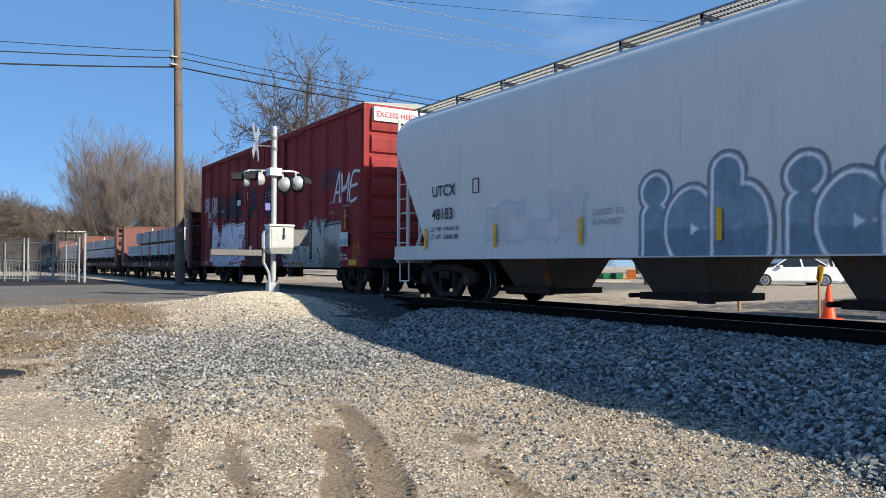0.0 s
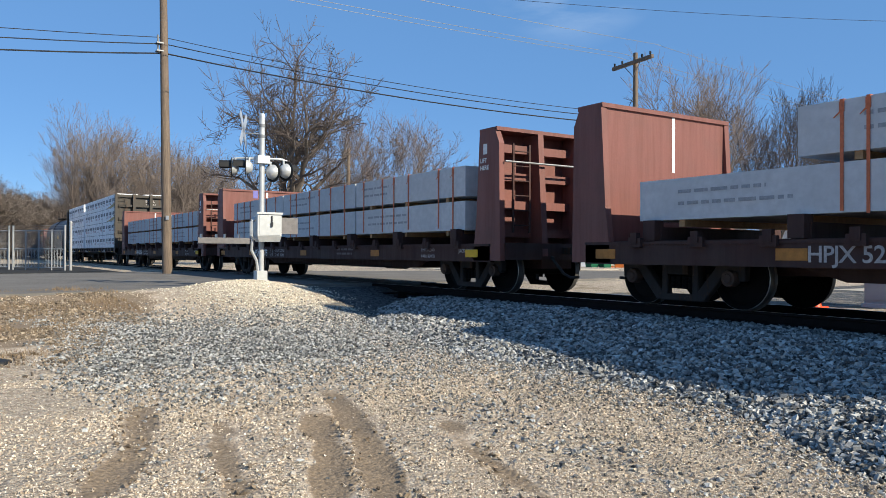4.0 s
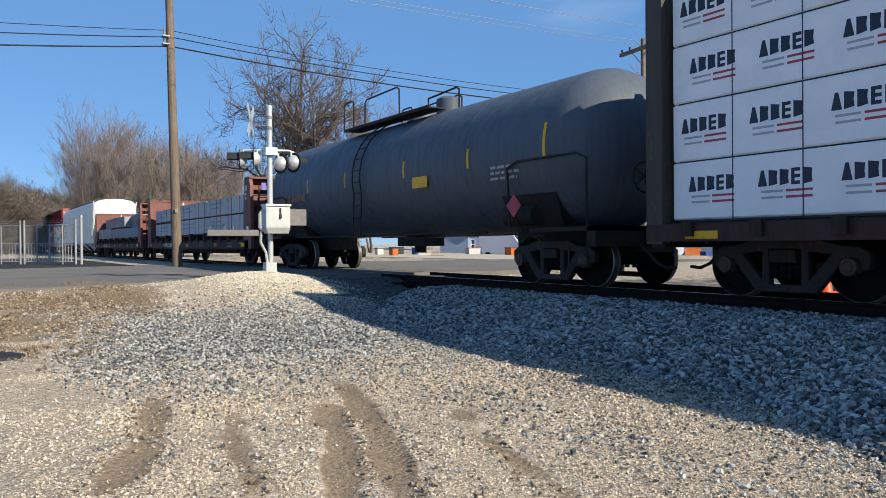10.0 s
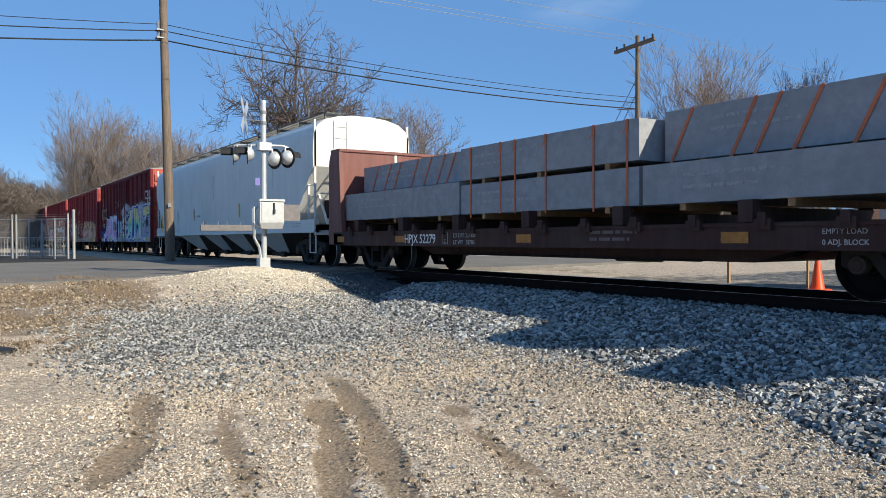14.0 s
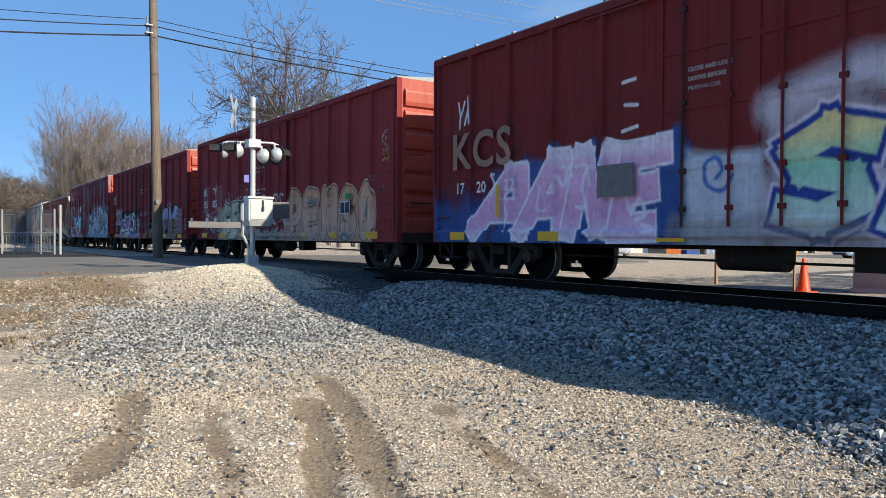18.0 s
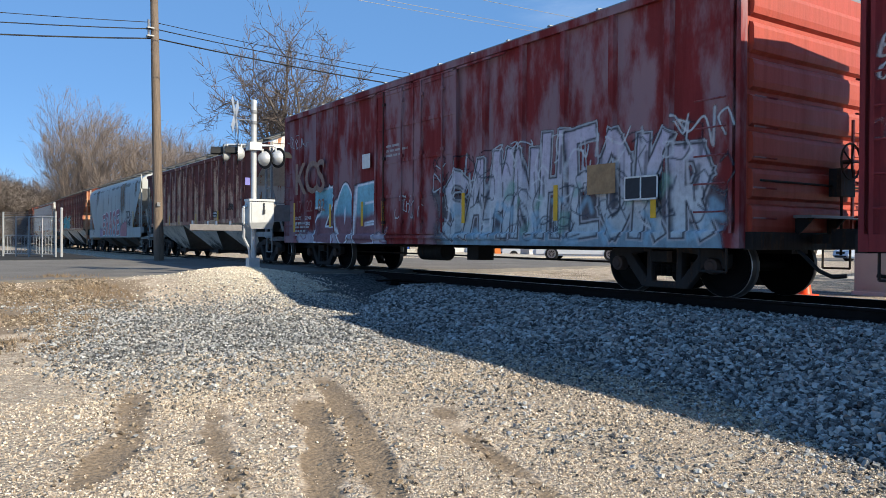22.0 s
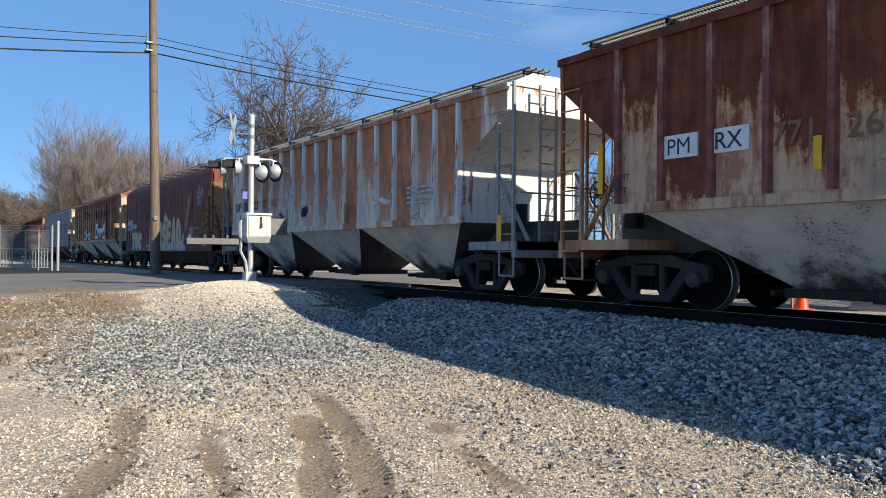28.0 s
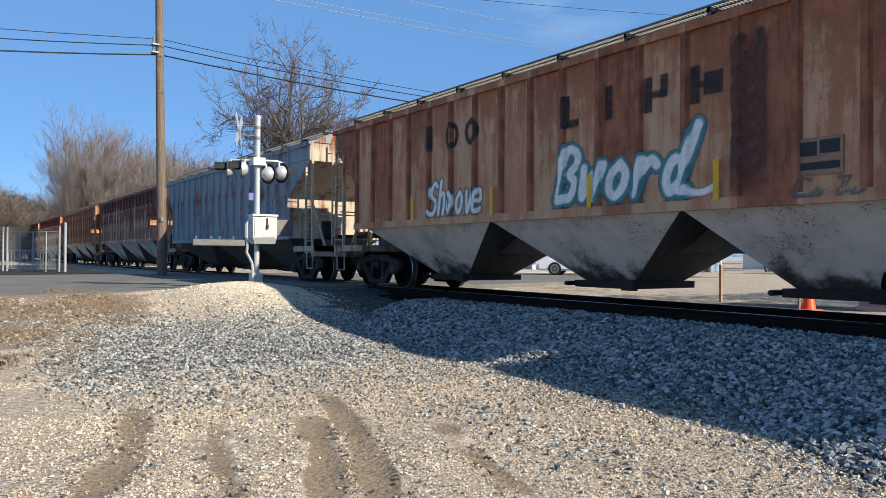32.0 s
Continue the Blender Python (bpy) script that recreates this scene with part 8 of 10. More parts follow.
for x in (1.3, 4.3, 7.0, 13.0, 16.5):
    reflector(hop, x, 1.6 if x < 2 else 1.85, 0.1, 0.82 if x < 2 else 0.5, YELLOW, -SIDE - 0.014)
for x in (0.6, 3.8, 8.0, 12.0, 18.0):
    marks(hop, x, 1.28, 0.8, 2, GREY_PRINT, 0.07, 0.02, int(x * 7), -SIDE - 0.002)

box = boxcar(-207.5, 15.4, 4.5, MAROON_B, RED_END, (6.0, 9.1), "brown-red boxcar with a large green and yellow mural", 13, 0.72)
art = Canvas(0.05, 15.35, 0.72, 3.7, 0.022, 31)
lilac = (0.42, 0.39, 0.45)
art.cloud(0.0, 2.0, 0.72, 1.55, (0.03, 0.075, 0.24), 0.9, 0.3, 0.7).cloud(2.0, 6.5, 0.72, 2.1, (0.03, 0.085, 0.27), 0.9, 0.12, 0.6)
for x in (3.7, 4.6, 6.3):
    art.stroke([[(x, 2.0), (x, 2.3)]], 0.12, (0.03, 0.085, 0.27), 0.08, 0.9)
pink = fade_up((0.8, (0.62, 0.50, 0.62)), (1.2, (0.60, 0.33, 0.52)), (2.0, (0.64, 0.40, 0.58)), (2.2, (0.70, 0.60, 0.68)))
for ch, x, w, h in (("A", 2.35, 1.7, 1.0), ("A", 3.55, 1.3, 1.15), ("N", 4.55, 1.0, 1.2), ("E", 5.55, 0.9, 1.15)):
    art.letter(ch, x, 0.95, w, h, 0.2, pink, (0.76, 0.72, 0.76), 0.045, 0.3, True, soft=0.02)
art.tangle(1.6, 6.0, 0.9, 2.0, 9, (0.74, 0.70, 0.75), 0.03, 33, 0.8, 0.4, 0.02)
art.cloud(6.5, 7.7, 0.8, 2.0, (0.50, 0.53, 0.60), 0.95, 0.1, 0.25).stroke([curve([(6.95, 1.62), (7.05, 1.75), (6.95, 1.9), (6.78, 1.8), (6.8, 1.55), (7.05, 1.45), (7.2, 1.65)])], 0.03, (0.06, 0.14, 0.4), 0.02)
art.cloud(7.7, 15.2, 0.72, 2.35, lilac, 0.95, 0.16, 0.35)
art.stroke([[(7.8, 2.45), (8.9, 2.75), (9.4, 2.65)], [(10.2, 2.45), (12.9, 2.6), (14.9, 2.5)]], 0.22, (0.60, 0.57, 0.64), 0.2, 0.8)
mint = fade_up((0.75, (0.60, 0.64, 0.64)), (1.25, (0.44, 0.62, 0.52)), (1.7, (0.26, 0.56, 0.40)), (2.05, (0.66, 0.62, 0.30)), (2.5, (0.66, 0.52, 0.22)))
navy = (0.018, 0.045, 0.25)
for ch, x, z, w, h, r in (("S", 8.45, 1.05, 1.25, 1.05, 0.19), ("A", 9.85, 1.0, 1.15, 1.35, 0.2), ("I", 11.0, 1.0, 0.6, 1.45, 0.22), ("N", 12.1, 1.0, 1.3, 1.4, 0.2), ("T", 13.95, 0.95, 1.45, 1.45, 0.22)):
    art.letter(ch, x, z, w, h, r, mint, navy, 0.085, 0.12, True, rim=(0.60, 0.55, 0.62), rw=0.05, soft=0.018, drop=(0.07, -0.1, navy))
art.stroke([[(9.3, 2.1), (10.0, 2.5)], [(12.3, 2.3), (13.1, 2.62)]], 0.008, (0.75, 0.75, 0.77), 0.012)
art.cloud(6.3, 9.0, 0.72, 1.05, (0.20, 0.18, 0.16), 0.6, 0.1, 0.5)
for text, x, z in (("CEINK", 14.05, 3.0), ("TAR", 14.15, 2.62)):
    art.handwrite(text, x, z, 1.25, 0.36, (0.66, 0.62, 0.64), 0.035, 0.2, 33, 0.02)
art.stroke([[(14.0, 2.72), (15.25, 2.66)]], 0.03, (0.66, 0.62, 0.64), 0.02)
art.handwrite("YA", 0.75, 3.02, 0.55, 0.5, (0.66, 0.63, 0.64), 0.026, 0.2, 3, 0.02)
art.stroke([[(5.2, 3.2), (5.45, 3.22)], [(5.25, 2.85), (5.5, 2.82)], [(5.2, 2.45), (5.5, 2.5)], [(5.15, 2.3), (5.4, 2.26)]], 0.03, (0.6, 0.55, 0.55), 0.015)
art.put(box, "large green, yellow and pink sprayed mural")
part("tar_patch", Shape().box(4.75, 5.5, -SIDE - 0.004, -SIDE + 0.004, 1.45, 1.95), BRACKET, box, "dark painted-over square")
notice(box, 14.02, 14.5, 1.6, 1.92)
part("sticker", Shape().box(13.5, 13.8, -SIDE - 0.012, -SIDE, 1.5, 1.72), spray((0.05, 0.30, 0.12)), box, "green sticker")
for ch, x in (("K", 0.70), ("C", 1.40), ("S", 2.15)):
    lettering(box, ch, x, -SIDE - 0.012, 2.18, 0.98, TAN_LETTER, 0.02)
for words, x in (("17", 0.85), ("20", 1.55), ("22", 2.4)):
    lettering(box, words, x, -SIDE - 0.012, 1.68, 0.3, WHITE, 0.004)
for k, words in enumerate(("CLOSE AND LOCK", "DOORS BEFORE", "MOVING CAR")):
    lettering(box, words, 6.5, -SIDE - 0.026, 3.12 - 0.13 * k, 0.085, FADED_WHITE, 0.002)
for x in (0.9, 3.6, 6.2, 11.8, 14.6):
    reflector(box, x, 0.84, 0.5, 0.16)
reflector(box, 2.2, 1.5, 0.09, 0.6, YELLOW)

box = boxcar(-224.7, 15.65, 4.45, MAROON, RED_END, (6.0, 9.15), "maroon boxcar with a tan and pink mural along the side", 13, 0.7)
for words, x, z in (("BK", 0.95, 2.36), ("TY", 2.1, 2.36), ("155", 0.92, 1.9), ("035", 2.03, 1.9)):
    lettering(box, words, x, -SIDE - 0.012, z, 0.36, WHITE, 0.004)
art = Canvas(0.3, 15.6, 0.7, 3.5, 0.022, 41)
for x in (1.02, 2.45):
    art.stroke([[(x, 2.05), (x, 2.4)]], 0.42, (0.25, 0.085, 0.085), 0.012, 0.95, True)
art.cloud(9.0, 14.5, 0.7, 1.6, (0.42, 0.27, 0.20), 0.9, 0.1, 0.3)
tan = fade_up((0.75, (0.40, 0.29, 0.23)), (1.2, (0.56, 0.36, 0.27)), (1.8, (0.55, 0.32, 0.20)), (2.2, (0.50, 0.27, 0.13)))
for ch, x, w, h in (("P", 9.72, 0.62, 1.0), ("E", 10.8, 0.8, 1.0), ("N", 12.0, 0.72, 1.05), ("S", 13.1, 0.75, 1.0), ("O", 14.1, 0.56, 1.05)):
    art.letter(ch, x, 0.92, w, h, 0.2, tan, (0.05, 0.028, 0.022), 0.03, rim=(0.50, 0.33, 0.24), rw=0.05, soft=0.02)
    art.stroke([curve([(x - 0.2, 1.0), (x - 0.05, 1.5), (x + 0.25, 1.8)])], 0.012, (0.06, 0.035, 0.03), 0.012, 0.8)
art.stroke([[(10.6, 1.75), (11.2, 1.82)], [(14.05, 1.35), (14.15, 1.75)], [(12.9, 0.95), (13.3, 0.8)]], 0.06, (0.10, 0.17, 0.19), 0.05, 0.85)
art.tangle(9.3, 14.4, 0.8, 2.0, 16, (0.10, 0.055, 0.045), 0.011, 47, 0.8, 0.3)
art.cloud(2.6, 6.0, 0.7, 1.8, (0.34, 0.28, 0.20), 0.9, 0.1, 0.5)
olive = fade_up((0.75, (0.58, 0.46, 0.34)), (1.3, (0.56, 0.49, 0.35)), (1.6, (0.33, 0.34, 0.24)), (2.0, (0.52, 0.47, 0.36)))
for ch, x, w in (("S", 3.4, 0.75), ("E", 4.35, 0.75), ("T", 5.35, 0.8)):
    art.letter(ch, x, 0.9, w, 0.95, 0.17, olive, (0.02, 0.018, 0.018), 0.045, 0.15, True, rim=(0.48, 0.38, 0.28), rw=0.05)
art.cloud(6.1, 9.0, 0.7, 1.15, (0.40, 0.36, 0.30), 0.8, 0.1, 0.6)
art.tangle(6.2, 9.0, 0.75, 1.3, 16, (0.12, 0.10, 0.09), 0.02, 48, 0.85, 0.3).tangle(7.6, 9.0, 1.2, 2.1, 12, (0.50, 0.45, 0.40), 0.035, 49, 0.9, 0.35, 0.02)
art.cloud(0.9, 2.9, 0.95, 1.6, (0.34, 0.16, 0.15), 0.45, 0.15, 0.7, False).tangle(0.8, 2.9, 0.95, 1.75, 70, (0.60, 0.54, 0.52), 0.009, 44, 0.95, 0.13).tangle(2.9, 5.9, 1.95, 2.45, 16, (0.52, 0.48, 0.47), 0.010, 45, 0.85, 0.2)
art.tangle(1.1, 2.6, 2.7, 3.1, 5, (0.40, 0.33, 0.32), 0.012, 46, 0.8, 0.25).handwrite("KE", 14.85, 3.0, 0.32, 0.32, (0.50, 0.38, 0.36), 0.010, 0.2, 9).handwrite("SO", 14.85, 2.62, 0.36, 0.26, (0.55, 0.36, 0.16), 0.012, 0.2, 10).tangle(14.2, 14.9, 1.95, 2.3, 6, (0.36, 0.20, 0.20), 0.010, 53, 0.8, 0.2)
art.put(box, "tan bubble graffiti with dark lines and scribbles")
part("stencil_panel", Shape().box(6.2, 7.3, -SIDE - 0.026, -SIDE - 0.005, 1.5, 2.0), PANEL_RED, box, "faded red stencil panel")
for k, words in enumerate(("CLOSE AND LOCK", "DOORS BEFORE", "MOVING CAR")):
    lettering(box, words, 6.3, -SIDE - 0.03, 1.84 - 0.15 * k, 0.12, FADED_WHITE, 0.003)
for k, words in enumerate(("CLOSE AND LOCK DOOR", "BEFORE MOVING CAR")):
    lettering(box, words, 6.3, -SIDE - 0.026, 3.0 - 0.14 * k, 0.1, FADED_WHITE, 0.002)
for k in range(1, 3):
    marks(box, 6.3, 3.1 - 0.75 * k, 1.3, 3, FADED_WHITE, seed=51 + k)
notice(box, 12.85, 13.4, 1.4, 1.72)
part("sticker", Shape().box(13.15, 13.4, -SIDE - 0.022, -SIDE, 1.78, 1.92), spray((0.03, 0.3, 0.1)), box, "green sticker")
for x, w in ((1.0, 0.62), (3.2, 0.5), (5.2, 0.4), (8.0, 0.4), (10.5, 0.4), (12.4, 0.4), (14.5, 0.62)):
    reflector(box, x, 0.86, w, 0.17)

box = boxcar(-241.8, 15.55, 4.4, MAROON, RED_END, (6.0, 9.1), "maroon boxcar with purple and white graffiti", 13, 0.7)
for words, x, z in (("BK", 0.98, 1.95), ("TY", 1.86, 1.95), ("151", 0.98, 1.42), ("580", 1.78, 1.42)):
    lettering(box, words, x, -SIDE - 0.012, z, 0.33, WHITE, 0.004)
for k, words in enumerate(("LD LMT 158500", "LT WT   61500")):
    lettering(box, words, 0.86, -SIDE - 0.012, 1.24 - 0.15 * k, 0.1, FADED_WHITE, 0.002)
art = Canvas(0.1, 15.4, 0.7, 3.3, 0.022, 61)
art.stroke([[(1.165, 1.71), (1.165, 2.07)]], 0.355, (0.42, 0.215, 0.235), 0.012, 0.95, True).stroke([[(2.095, 2.035), (2.095, 2.075)]], 0.365, (0.42, 0.215, 0.235), 0.012, 0.95, True)
art.handwrite("BOZE", 0.18, 2.9, 0.45, 0.22, (0.6, 0.55, 0.54), 0.012, 0.3, 3).handwrite("OUTER", 0.18, 2.65, 0.45, 0.2, (0.6, 0.55, 0.54), 0.012, 0.3, 4).tangle(0.25, 0.6, 1.95, 2.2, 8, (0.32, 0.16, 0.16), 0.01, 62, 0.8, 0.14)
art.cloud(2.3, 7.2, 1.2, 2.1, (0.035, 0.045, 0.055), 0.9, 0.2, 0.6, False).cloud(1.5, 7.0, 0.7, 1.6, (0.12, 0.09, 0.15), 0.97, 0.14, 0.4)
violet, bone = (0.29, 0.14, 0.30), (0.74, 0.70, 0.56)
for pts, r in (([(1.7, 0.8), (2.3, 1.15)], 0.16), ([(2.4, 1.1), (2.9, 1.6), (3.3, 1.75)], 0.17), ([(3.0, 0.85), (3.5, 1.3)], 0.15), ([(3.7, 1.2), (4.1, 1.7)], 0.16), ([(4.3, 1.3), (4.9, 1.75), (5.2, 1.8)], 0.17), ([(4.2, 0.8), (4.9, 1.15)], 0.15), ([(5.5, 0.85), (6.0, 1.4), (6.3, 1.7)], 0.17), ([(6.2, 0.85), (6.9, 1.2)], 0.16)):
    art.stroke([pts], r, violet, 0.03, 0.92, rag=0.15)
for pts, r in (([(1.38, 0.78), (1.72, 1.05), (2.2, 1.3), (2.6, 1.74), (2.98, 1.68), (3.06, 1.93), (3.39, 2.0), (3.58, 1.82), (4.2, 1.93), (4.4, 1.68), (4.76, 1.95), (5.2, 2.04), (5.47, 1.77), (5.42, 1.4)], 0.028),
               ([(2.15, 0.74), (2.52, 1.2), (3.0, 1.08), (3.15, 0.9), (2.7, 0.95)], 0.035), ([(3.35, 1.62), (3.75, 1.12), (4.2, 1.68)], 0.04), ([(3.3, 1.3), (3.1, 1.15), (3.6, 0.98), (3.45, 0.76)], 0.03), ([(3.95, 0.72), (4.05, 1.0), (3.5, 0.74)], 0.03),
               ([(4.28, 1.22), (4.9, 1.12), (5.2, 1.55), (4.95, 1.7)], 0.045), ([(4.55, 1.15), (4.75, 0.9), (5.2, 0.74)], 0.03), ([(4.1, 1.45), (4.6, 1.62), (5.0, 1.95)], 0.022), ([(2.65, 1.5), (3.2, 1.4), (3.3, 1.65)], 0.022), ([(1.9, 0.95), (2.3, 0.9), (2.6, 0.72)], 0.025),
               ([(5.6, 0.8), (5.72, 1.3), (6.1, 1.2), (6.4, 1.75), (6.75, 1.6), (6.7, 1.2)], 0.03), ([(5.9, 0.75), (6.4, 1.0), (6.2, 1.35), (6.9, 1.45)], 0.03), ([(6.5, 0.75), (6.8, 1.0), (7.1, 0.8)], 0.03)):
    art.stroke([pts], r, bone, 0.012, 0.95)
for x, z, r in ((3.42, 1.62, 0.09), (3.75, 0.95, 0.07), (5.05, 1.5, 0.1), (3.0, 1.85, 0.06), (5.15, 1.98, 0.07), (2.45, 1.05, 0.07), (6.2, 1.5, 0.08)):
    art.stroke([[(x, z), (x + 0.12, z + 0.1)]], r, bone, 0.015, 0.95)
art.stroke([[(4.86, 1.42), (4.86, 1.5)]], 0.11, (0.19, 0.035, 0.038), 0.012, 0.95, True)
art.tangle(1.7, 7.2, 0.75, 1.9, 18, (0.50, 0.47, 0.40), 0.010, 63, 0.9, 0.3).tangle(2.0, 2.3, 1.3, 1.45, 6, (0.30, 0.36, 0.10), 0.014, 64, 0.9, 0.12)
art.cloud(9.2, 14.0, 0.95, 1.9, (0.016, 0.016, 0.024), 0.97, 0.07, 0.35, False).cloud(9.1, 14.0, 0.7, 1.0, (0.13, 0.075, 0.05), 0.85, 0.06, 0.2)
two = fade_up((1.5, (0.19, 0.105, 0.07)), (1.56, (0.20, 0.11, 0.075)), (1.64, (0.36, 0.31, 0.48)), (2.2, (0.44, 0.39, 0.56)))
for ch, x, w, h in (("M", 9.75, 0.8, 0.95), ("I", 10.6, 0.3, 0.95), ("I", 11.05, 0.3, 0.85), ("V", 11.75, 0.62, 1.0), ("L", 12.7, 0.5, 1.0), ("E", 13.5, 0.5, 1.0)):
    art.letter(ch, x, 0.92, w, h, 0.165, two, (0.58, 0.56, 0.60), 0.014, 0.25, False, rim=(0.016, 0.016, 0.024), rw=0.09, soft=0.03)
art.stroke([curve([(10.75, 2.25), (10.65, 2.4), (10.8, 2.5), (10.92, 2.4), (10.85, 2.25), (10.72, 2.2)])], 0.025, (0.6, 0.58, 0.6), 0.02)
art.tangle(12.1, 12.75, 2.12, 2.3, 9, (0.62, 0.60, 0.62), 0.012, 66, 0.95, 0.14)
art.tangle(9.85, 10.75, 0.73, 0.9, 12, (0.60, 0.58, 0.60), 0.012, 67, 0.95, 0.14)
art.handwrite("AHOY", 7.15, 1.85, 0.6, 0.16, (0.64, 0.61, 0.62), 0.011, 0.2, 5).tangle(8.0, 8.6, 1.82, 2.02, 9, (0.64, 0.61, 0.62), 0.011, 68, 0.95, 0.15)
art.tangle(7.3, 9.1, 1.25, 1.55, 26, (0.30, 0.22, 0.22), 0.014, 69, 0.8, 0.22).tangle(8.0, 9.0, 0.75, 1.1, 9, (0.45, 0.38, 0.38), 0.012, 70, 0.85, 0.2)
art.tangle(14.9, 15.3, 1.1, 1.6, 10, (0.52, 0.45, 0.32), 0.02, 71, 0.85, 0.22).tangle(14.9, 15.3, 2.1, 2.9, 7, (0.36, 0.2, 0.2), 0.012, 72, 0.8, 0.25)
art.put(box, "purple and lilac sprayed graffiti on black")
part("stencil_panel", Shape().box(14.03, 14.85, -SIDE - 0.006, -SIDE + 0.06, 0.95, 2.0), spray((0.30, 0.12, 0.16)), box, "pinkish stencil panel")
for k, words in enumerate(("EXW 10-8  H 13-3", "IW   9-7  H 14-9", "IL  50-6", "CUBIC FT 5355")):
    lettering(box, words, 14.08, -SIDE - 0.01, 1.72 - 0.2 * k, 0.09, FADED_WHITE, 0.001)
for k, words in enumerate(("CLOSE AND LOCK DOOR", "BEFORE MOVING CAR")):
    lettering(box, words, 7.1, -SIDE - 0.026, 3.1 - 0.14 * k, 0.1, FADED_WHITE, 0.002)
for x, w in ((1.0, 0.6), (3.2, 0.5), (8.0, 0.45), (12.0, 0.5), (14.5, 0.6)):
    reflector(box, x, 0.84, w, 0.17)

box = boxcar(-258.87, 15.5, 4.45, MAROON_FADED, RED_END, (5.7, 9.0), "chalky faded red boxcar with blue and white graffiti", 14, 0.72)
for ch, x in (("K", 0.80), ("C", 1.52), ("S", 2.3)):
    lettering(box, ch, x, -SIDE - 0.012, 2.12, 1.25, TAN_LETTER, 0.02)
for words, x in (("17", 0.88), ("22", 1.62), ("82", 2.42)):
    lettering(box, words, x, -SIDE - 0.012, 1.6, 0.46, TAN_LETTER if x > 2 else PANEL_RED, 0.004)
for k, (words, num) in enumerate((("LD LMT", "213400"), ("LT WT", "72500"))):
    lettering(box, words, 0.86, -SIDE - 0.008, 1.38 - 0.16 * k, 0.13, WHITE, 0.002)
    lettering(box, num, 1.58, -SIDE - 0.008, 1.38 - 0.16 * k, 0.13, WHITE, 0.002)
art = Canvas(0.1, 15.45, 0.72, 3.95, 0.022, 81)
art.cloud(1.0, 6.2, 0.72, 0.98, (0.44, 0.40, 0.47), 0.9, 0.1, 0.4)
art.tangle(1.1, 6.0, 0.75, 1.1, 14, (0.16, 0.07, 0.10), 0.022, 80, 0.9, 0.25)
teal = fade_up((0.75, (0.20, 0.10, 0.12)), (1.35, (0.21, 0.10, 0.12)), (1.5, (0.17, 0.37, 0.46)), (2.1, (0.22, 0.46, 0.54)))
for ch, x, w, h in (("Z", 2.65, 0.95, 1.05), ("O", 3.9, 0.62, 1.1), ("E", 5.05, 0.8, 1.05)):
    art.letter(ch, x, 0.92, w, h, 0.21, teal, (0.74, 0.76, 0.80), 0.05, 0.08, ch != "O", rim=(0.10, 0.10, 0.13), rw=0.03)
art.cloud(8.3, 15.1, 0.72, 1.75, (0.13, 0.12, 0.13), 0.8, 0.2, 0.9).cloud(8.6, 15.2, 0.72, 0.98, (0.20, 0.31, 0.38), 0.85, 0.08, 0.3)
pale = fade_up((0.8, (0.34, 0.42, 0.46)), (1.4, (0.50, 0.53, 0.55)), (2.2, (0.46, 0.42, 0.50)))
q = random.Random(5)
for k in range(9):
    art.letter("SAMNHEOKR"[k], 8.95 + 0.72 * k, 0.95, 0.62, 1.1 + 0.45 * math.sin(0.36 * k) + q.uniform(-0.1, 0.1), 0.105, pale, (0.04, 0.04, 0.05), 0.035, q.uniform(-0.2, 0.4), True, rim=(0.40, 0.41, 0.43), rw=0.03)
q = random.Random(6)
for k in range(46):
    x, z = q.uniform(8.3, 15.2), q.uniform(1.5, 2.2)
    art.stroke([[(x, z), (x + q.uniform(-0.06, 0.06), z + q.uniform(0.2, 0.55))]], q.uniform(0.012, 0.04), (0.52, 0.52, 0.54) if k % 3 else (0.035, 0.035, 0.04), 0.02, q.uniform(0.5, 0.9))
for k in range(9):
    x, z = q.uniform(10.5, 14.8), q.uniform(0.95, 1.7)
    art.stroke([[(x, z), (x + 0.1, z + 0.15)]], q.uniform(0.05, 0.12), (0.16, 0.34, 0.27), 0.05, 0.55)
art.tangle(8.2, 15.3, 0.85, 2.5, 70, (0.05, 0.06, 0.08), 0.012, 82, 0.9, 0.4).tangle(8.2, 15.3, 1.0, 2.6, 34, (0.58, 0.60, 0.62), 0.015, 83, 0.8, 0.35).tangle(8.6, 15.2, 0.8, 1.5, 16, (0.24, 0.40, 0.52), 0.05, 84, 0.7, 0.3, 0.04)
art.tangle(0.15, 1.3, 3.45, 3.85, 8, (0.6, 0.57, 0.58), 0.013, 85, 0.9, 0.25).tangle(6.6, 7.6, 1.3, 1.8, 10, (0.55, 0.52, 0.53), 0.012, 86, 0.9, 0.2)
art.put(box, "blue and white sprayed graffiti on chalky red")
part("patch", Shape().box(5.0, 5.4, -SIDE - 0.006, -SIDE, 2.55, 2.9), WHITE, box, "torn white sticker")
part("board", Shape().box(12.75, 13.35, -SIDE - 0.012, -SIDE, 1.55, 2.02), TIMBER, box, "bare plywood square")
notice(box, 13.55, 14.2, 1.42, 1.78)
marks(box, 0.85, 1.3, 1.1, 4, FADED_WHITE, seed=88)
marks(box, 6.2, 3.0, 1.0, 3, FADED_WHITE, seed=89)
for x in (0.78, 3.2, 5.0, 6.05, 9.3, 12.0, 14.1):
    reflector(box, x, 1.45, 0.1, 0.6 + 0.25 * (x < 1), YELLOW)

